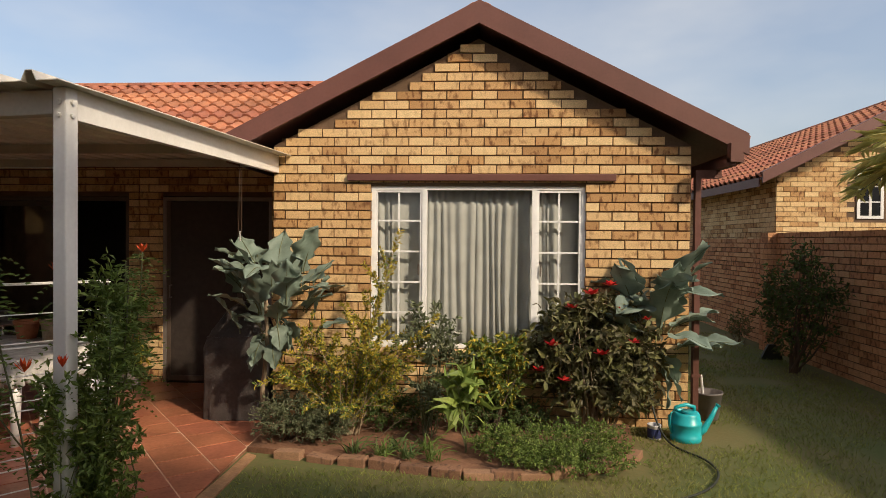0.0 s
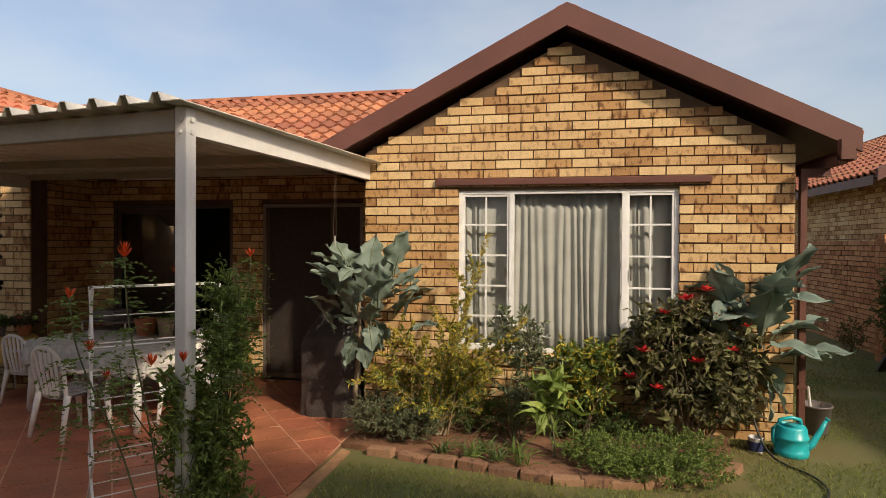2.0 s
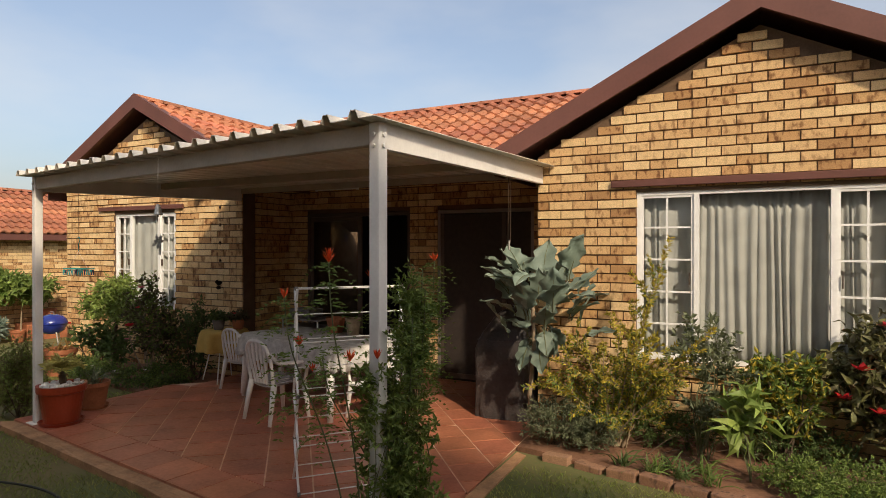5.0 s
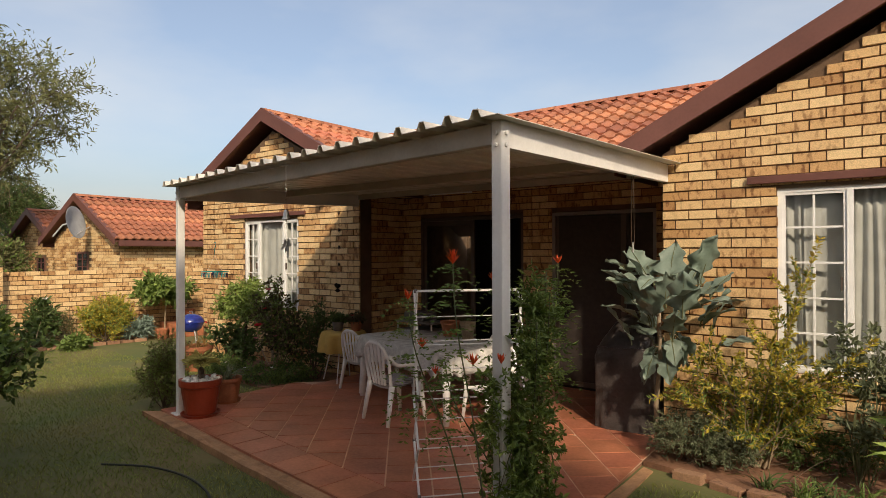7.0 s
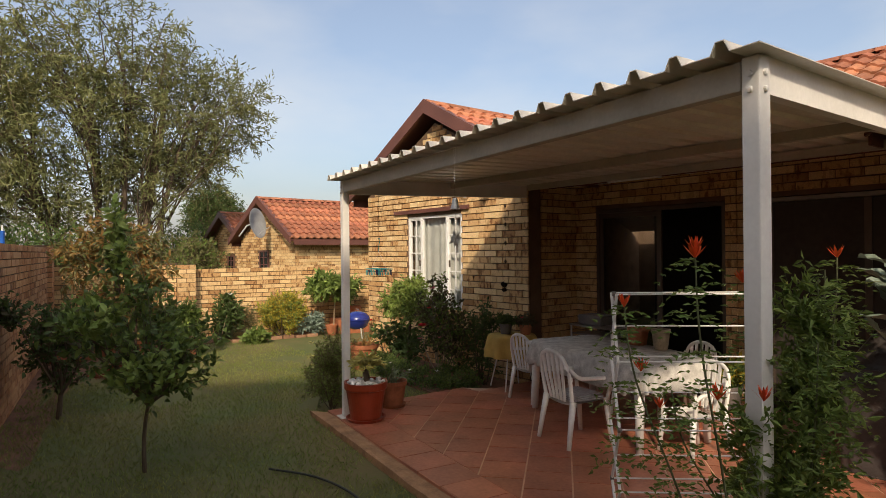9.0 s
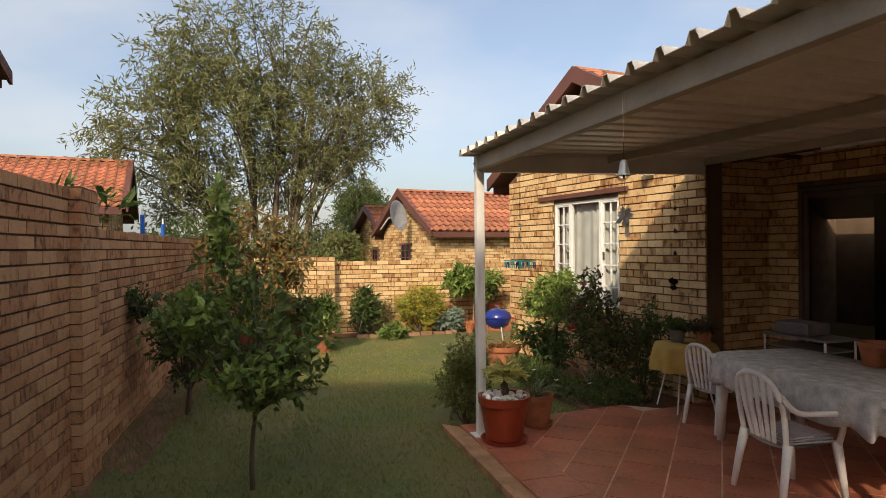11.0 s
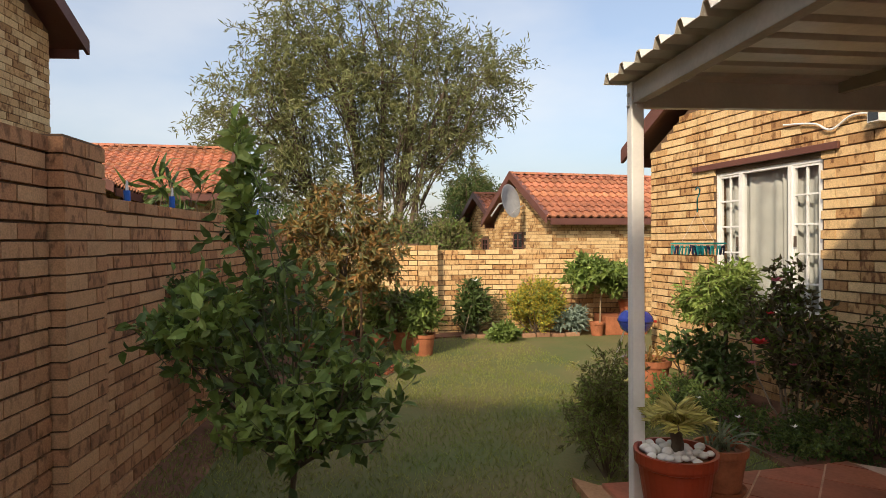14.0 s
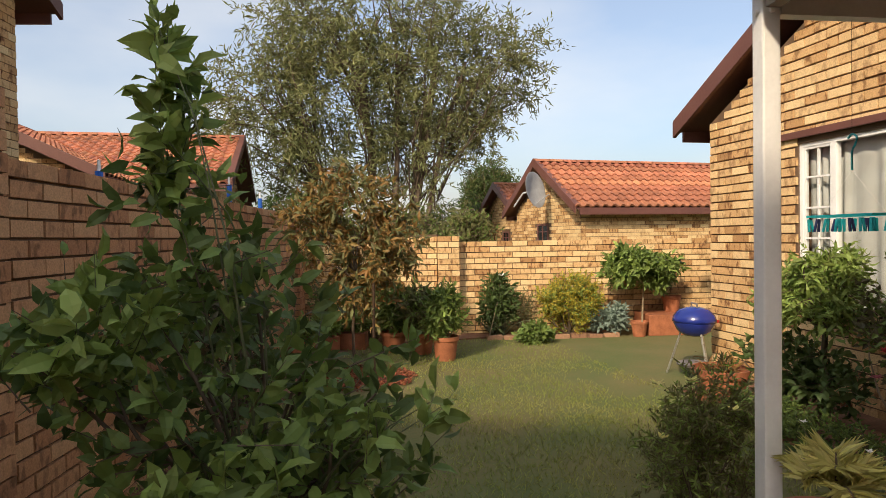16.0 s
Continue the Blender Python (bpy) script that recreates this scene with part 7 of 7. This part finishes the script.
tagged(obj("tree_stake", tube(bmesh.new(), [(-8.38, -3.36, -0.12), (-8.37, -3.35, 0.92)], 0.016, 0.014, 8), IRON), "dark metal stake in the mulch", "stake")

# ---- pots and plants at the back wall ----
for i, (x, y, r, h, lab) in enumerate(((-9.96, -2.94, 0.17, 0.26, "terracotta pot with a tall variegated plant"), (-9.71, -2.62, 0.17, 0.27, "pinkish terracotta pot with a green plant"), (-9.22, -2.42, 0.16, 0.29, "dark terracotta pot with a leafy plant"))):
    pot("flower_pot", x, y, -0.12, r, h, TERRACOTTA, lab, saucer=False, group="pots near the back wall")
    bush("pot_plant", x, y, h - 0.16, [(0, 0, 0.30, 0.24, 0.24, 0.26), (0, 0, 0.5, 0.16, 0.16, 0.14)], 100, 9, (0.13, 0.03), LEAF_MID if i != 1 else LEAF_OLIVE, "leafy plant with long leaves in a terracotta pot", category="plant", seed=100 + i, stems=8, stem_r=0.007, twig_len=0.1, big=True, curl=0.3, second=(LEAF_LIGHT, 0.3), stem_mat=GREEN_STEM)
for i, (x, y) in enumerate(((-10.35, -3.55), (-10.05, -3.95))):
    bm = bmesh.new()
    box(bm, -0.3, 0.3, -0.13, 0.13, 0, 0.22, bevel=0.012)
    o = tagged(obj("planter_trough", bm, TERRACOTTA, m=pose(x, y, -0.12, 0, 0, 75 + 30 * i)), "long terracotta trough of green plants", "planter")
    bush("trough_plants", x, y, 0.08, [(0, -0.15, 0.12, 0.18, 0.16, 0.14), (0, 0.15, 0.14, 0.18, 0.16, 0.16)], 120, 9, (0.08, 0.028), LEAF_LIGHT, "light-green plants growing in a trough", category="plant", seed=110 + i, stems=10, stem_r=0.004, twig_len=0.08, big=True)
bush("wall_shrub", -10.75, -3.2, -0.12, [(0, 0, 0.5, 0.25, 0.45, 0.4), (0, 0.5, 0.35, 0.22, 0.4, 0.3), (0, -0.5, 0.5, 0.25, 0.4, 0.4)], 240, 11, (0.07, 0.026), LEAF_OLIVE, "loose green shrub against the back wall", seed=112, stems=14, twig_len=0.14, second=(LEAF_MID, 0.5))
strap_clump("agave", -10.68, -1.32, -0.1, 46, 0.75, 0.05, LEAF_GREY, "tall blue-grey spiky plant at the back wall", 113, spread=0.10, el=(0.8, 1.5))
bush("blue_shrub", -10.68, -1.32, -0.1, [(0, 0, 0.5, 0.25, 0.26, 0.4)], 120, 10, (0.12, 0.03), LEAF_DARK, "blue-green leafy plant at the back wall", seed=114, stems=8, twig_len=0.12, big=True, flowers=[((0.2, 0.02, 0.88), 0.07, WHITE_PETAL, 6)])
tagged(obj("plant_stake", tube(bmesh.new(), [(-10.42, -1.52, -0.1), (-10.5, -1.36, 0.4)], 0.008, sides=6), PALE_STEM), "pale leaning cane beside a plant", "stake")
bush("thin_shrub", -10.7, -0.92, -0.1, [(0, 0, 0.35, 0.2, 0.22, 0.3)], 110, 9, (0.04, 0.016), LEAF_OLIVE, "thin brownish shrub at the back wall", seed=115, stems=12, stem_r=0.005, twig_len=0.12)
bush("golden_bush", -10.42, -0.30, -0.1, [(0, 0, 0.42, 0.38, 0.46, 0.40), (0, 0.10, 0.70, 0.26, 0.30, 0.22), (0.05, -0.28, 0.55, 0.26, 0.24, 0.26), (0.05, 0.32, 0.5, 0.22, 0.2, 0.24)], 420, 18, (0.05, 0.02), LEAF_GOLD, "rounded golden-green bush at the back wall", seed=116, stems=12, twig_len=0.13, second=(LEAF_LIGHT, 0.35), up=0.8)
bush("blue_leaved_plant", -10.25, 0.22, -0.1, [(0, 0, 0.2, 0.2, 0.28, 0.16), (0, 0.15, 0.28, 0.14, 0.16, 0.12)], 80, 9, (0.13, 0.04), LEAF_KALE, "low blue-green leafy plant at the bed edge", category="plant", seed=117, stems=6, twig_len=0.08, big=True)
bush("low_plant", -9.95, -1.0, -0.12, [(0, 0, 0.12, 0.2, 0.22, 0.13)], 70, 9, (0.10, 0.045), LEAF_MID, "low leafy plant at the edge of the lawn", category="plant", seed=118, stems=6, stem_r=0.004, twig_len=0.07, big=True)
bush("drooping_tree", -10.15, 0.72, -0.12, [(0, 0, 0.98, 0.42, 0.52, 0.22), (0, -0.2, 1.12, 0.3, 0.3, 0.16), (0.05, 0.3, 0.9, 0.3, 0.3, 0.24), (0, -0.35, 0.9, 0.2, 0.25, 0.18)], 210, 12, (0.13, 0.05), LEAF_MID, "small standard tree with drooping broad leaves at the back wall", category="tree", seed=119, stems=12, stem_r=0.010, trunk=(0.75, 0.016), twig_len=0.12, big=True, up=-0.5, curl=0.3, second=(LEAF_LIGHT, 0.25), stem_mat=PALE_STEM)
pot("flower_pot", -10.3, 1.30, 0.18, 0.14, 0.24, TERRACOTTA, "terracotta pot standing on a box at the back wall", saucer=False)
_b = bmesh.new()
box(_b, -0.28, 0.28, -0.35, 0.35, 0, 0.30, bevel=0.01)
tagged(obj("planter_box", _b, TERRACOTTA, m=pose(-10.25, 1.15, -0.12, 0, 0, -9)), "orange terracotta box against the back wall", "planter")
pot("flower_pot", -10.05, 0.62, -0.12, 0.12, 0.22, TERRACOTTA, "small terracotta pot at the back wall", saucer=False)

# ---- behind the walls ----
BLUE_POST = mat("blue_painted_pole", (0.02, 0.12, 0.50), 0.45, var=0.15, bump=0.02)
for x, y, h in ((-11.0, -5.05, 2.12), (-12.4, -4.75, 2.02), (-9.4, -5.6, 2.02), (-8.3, -5.85, 2.0)):
    o = empty("blue_pole", pose(x, y, 0), "blue painted pole standing behind the garden wall", "pole", "blue poles")
    part("shaft", tube(bmesh.new(), [(0, 0, -0.2), (0, 0, h)], 0.035, sides=10), BLUE_POST, o)
    part("cap", lathe(bmesh.new(), [(0.018, h), (0.014, h + 0.1), (0.0, h + 0.11)], 10), WHITE_STEEL, o)


def tree(name, x, y, h, lobes, twigs, per, leaf, material, label, seed, trunks, second=None, droop=-0.3, twig_len=0.5, thick=0.12):
    rs = np.random.RandomState(seed)
    rnd = random.Random(seed)
    root = empty(name, pose(x, y, -0.15), label, "tree")
    P, D = crown_points(lobes, twigs, rs, 0.3)
    D = unit(D + np.array([0, 0, droop]) + rs.normal(size=D.shape) * 0.45)
    bm = bmesh.new()
    ends = []
    for (bx, by), (tx, ty, tz), r in trunks:
        a = Vector((bx, by, -0.2))
        b = Vector((tx, ty, tz))
        branch(bm, a, b, r, r * 0.35, rnd, 0.06, 9, 7)
        ends.append((a, b, r))
    part("trunk", bm, BARK, root)
    bm = bmesh.new()
    for i in range(min(150, twigs)):
        q = Vector(P[i])
        a, b, r = min(ends, key=lambda e: (q - e[1]).length)
        t = rnd.uniform(0.35, 1.0)
        branch(bm, a.lerp(b, t), q, r * 0.3, 0.01, rnd, 0.12, 4, 4)
    for i in range(min(twigs, 900)):
        tube(bm, [P[i] - D[i] * twig_len, P[i] + D[i] * twig_len * 0.5], 0.010, 0.004, 3, cap=False)
    tagged(part("branchwork", bm, BARK, root), kind="stuff")
    t = rs.rand(twigs, per)
    LP = (P[:, None, :] + D[:, None, :] * ((t * 1.7 - 0.8) * twig_len)[:, :, None] + rs.normal(size=(twigs, per, 3)) * 0.07).reshape(-1, 3)
    LD = np.repeat(D, per, 0) * 0.6 + unit(rs.normal(size=LP.shape)) * 0.8
    s = 0.6 + 0.7 * rs.rand(len(LP))
    cut = rs.rand(len(LP)) < (second[1] if second else 0)
    leaf_mesh("crown", LP[~cut], LD[~cut], leaf[0] * s[~cut], leaf[1] * s[~cut], material, root, rs=rs)
    if second:
        leaf_mesh("crown", LP[cut], LD[cut], leaf[0] * s[cut], leaf[1] * s[cut], second[0], root, rs=rs)
    return root


tree("willow_tree", -19, -1.9, 10, [(0, -1.0, 5.6, 2.4, 2.6, 1.8), (0, 1.6, 6.0, 2.2, 2.4, 1.9), (0, -0.2, 7.8, 2.2, 2.8, 1.5), (0, -3.3, 4.8, 1.8, 1.8, 1.7), (0, 3.4, 6.6, 1.6, 1.5, 1.5), (0, -2.2, 7.0, 1.8, 1.6, 1.3), (0, 0.8, 3.9, 1.8, 1.7, 1.3), (0, -1.9, 3.2, 1.5, 1.5, 1.0), (0, 2.6, 4.6, 1.3, 1.0, 1.0)], 1500, 26, (0.20, 0.042), LEAF_WILLOW,
     "large willow with an open grey-green crown behind the back wall", 121, [((0, -0.2), (0.2, -0.6, 6.5), 0.13), ((0.1, 0.3), (-0.2, 1.6, 7.0), 0.12), ((0.2, 0.8), (0.3, 2.3, 6.4), 0.10), ((-0.1, -0.6), (0.1, -2.8, 5.4), 0.11), ((0, 0.1), (-0.3, 0.4, 7.6), 0.10), ((0.2, 0.5), (0.1, 1.2, 5.2), 0.08)], second=(LEAF_OLIVE, 0.4))
tree("dark_tree", -33, 5.4, 5.6, [(0, 0, 4.2, 1.4, 1.2, 1.3), (0, -0.7, 3.6, 1.0, 0.9, 0.9), (0, 0.7, 3.8, 1.0, 0.9, 1.2)], 500, 24, (0.22, 0.05), LEAF_DARK, "dark rounded tree in the distance", 122, [((0, 0), (0, 0, 4.0), 0.16)], second=(LEAF_OLIVE, 0.3), droop=0.3, twig_len=0.4)
for i, (x, y, w, h) in enumerate(((-14.0, -2.4, 1.3, 1.9), (-15.0, -4.2, 1.4, 2.2), (-16.5, -0.6, 1.2, 2.0), (-22, 0.6, 2.2, 2.6), (-24, 3.0, 2.0, 2.2), (-13.3, -4.9, 0.9, 1.9))):
    tree("background_bush", x, y, h, [(0, 0, h * 0.55, w * 0.7, w, h * 0.5), (0, w * 0.4, h * 0.8, w * 0.5, w * 0.5, h * 0.3), (0, -w * 0.5, h * 0.5, w * 0.5, w * 0.6, h * 0.4)], 380, 20, (0.12, 0.045), LEAF_DARK if i % 2 else LEAF_OLIVE, "dense dark green bush beyond the back wall", 130 + i, [((0, 0), (0, 0, h * 0.6), 0.06)], second=(LEAF_MID, 0.25), droop=0.2, twig_len=0.25)
# large-leaved plant behind the left wall
bush("banana_plant", -12.6, -6.0, -0.1, [(0, 0, 2.4, 0.4, 0.5, 0.4)], 22, 2, (0.55, 0.12), LEAF_DARK, "large-leaved plant rising behind the garden wall", category="plant", seed=141, stems=12, stem_r=0.025, twig_len=0.2, big=True, curl=0.35, up=0.6, second=(LEAF_MID, 0.4))

# ---- right side garden ----
bush("dark_hedge_shrub", 6.0, 2.55, -0.06, [(0, 0, 0.75, 0.36, 0.6, 0.55), (0.1, -0.4, 1.1, 0.28, 0.35, 0.35), (0, 0.4, 1.0, 0.25, 0.3, 0.4), (0.1, 0, 1.45, 0.15, 0.25, 0.25)], 330, 14, (0.055, 0.028), LEAF_DARK, "tall dark shrub in front of the side wall", seed=151, stems=16, stem_r=0.014, twig_len=0.16, second=(LEAF_WINE, 0.2))
bush("small_shrub", 6.3, 4.9, -0.06, [(0, 0, 0.3, 0.2, 0.22, 0.25)], 70, 10, (0.04, 0.02), LEAF_OLIVE, "small thin shrub at the foot of the side wall", seed=152, stems=8, stem_r=0.005, twig_len=0.1)
palm("palm_tree", 7.0, 0.75, 1.6, 22, 1.5, PALM_YELLOW, "yellow-green palm fronds hanging over the side wall", 153, el=(0.1, 1.2), stem=1.0, leaf=(0.12, 0.03))
br = empty("broom", pose(6.15, 3.45, -0.06), "black broom with a wooden handle leaning on the wall", "broom")
part("handle", tube(bmesh.new(), [(0, 0, 0.18), (0.30, 0.10, 1.15)], 0.012, sides=8), PALE_STEM, br)
part("head", prism(bmesh.new(), [(-0.16, 0.0), (0.16, 0.0), (0.05, 0.22), (-0.05, 0.22)], -0.025, 0.025), RUBBER, br)


grass()
patio_tiles()

lay_bricks()
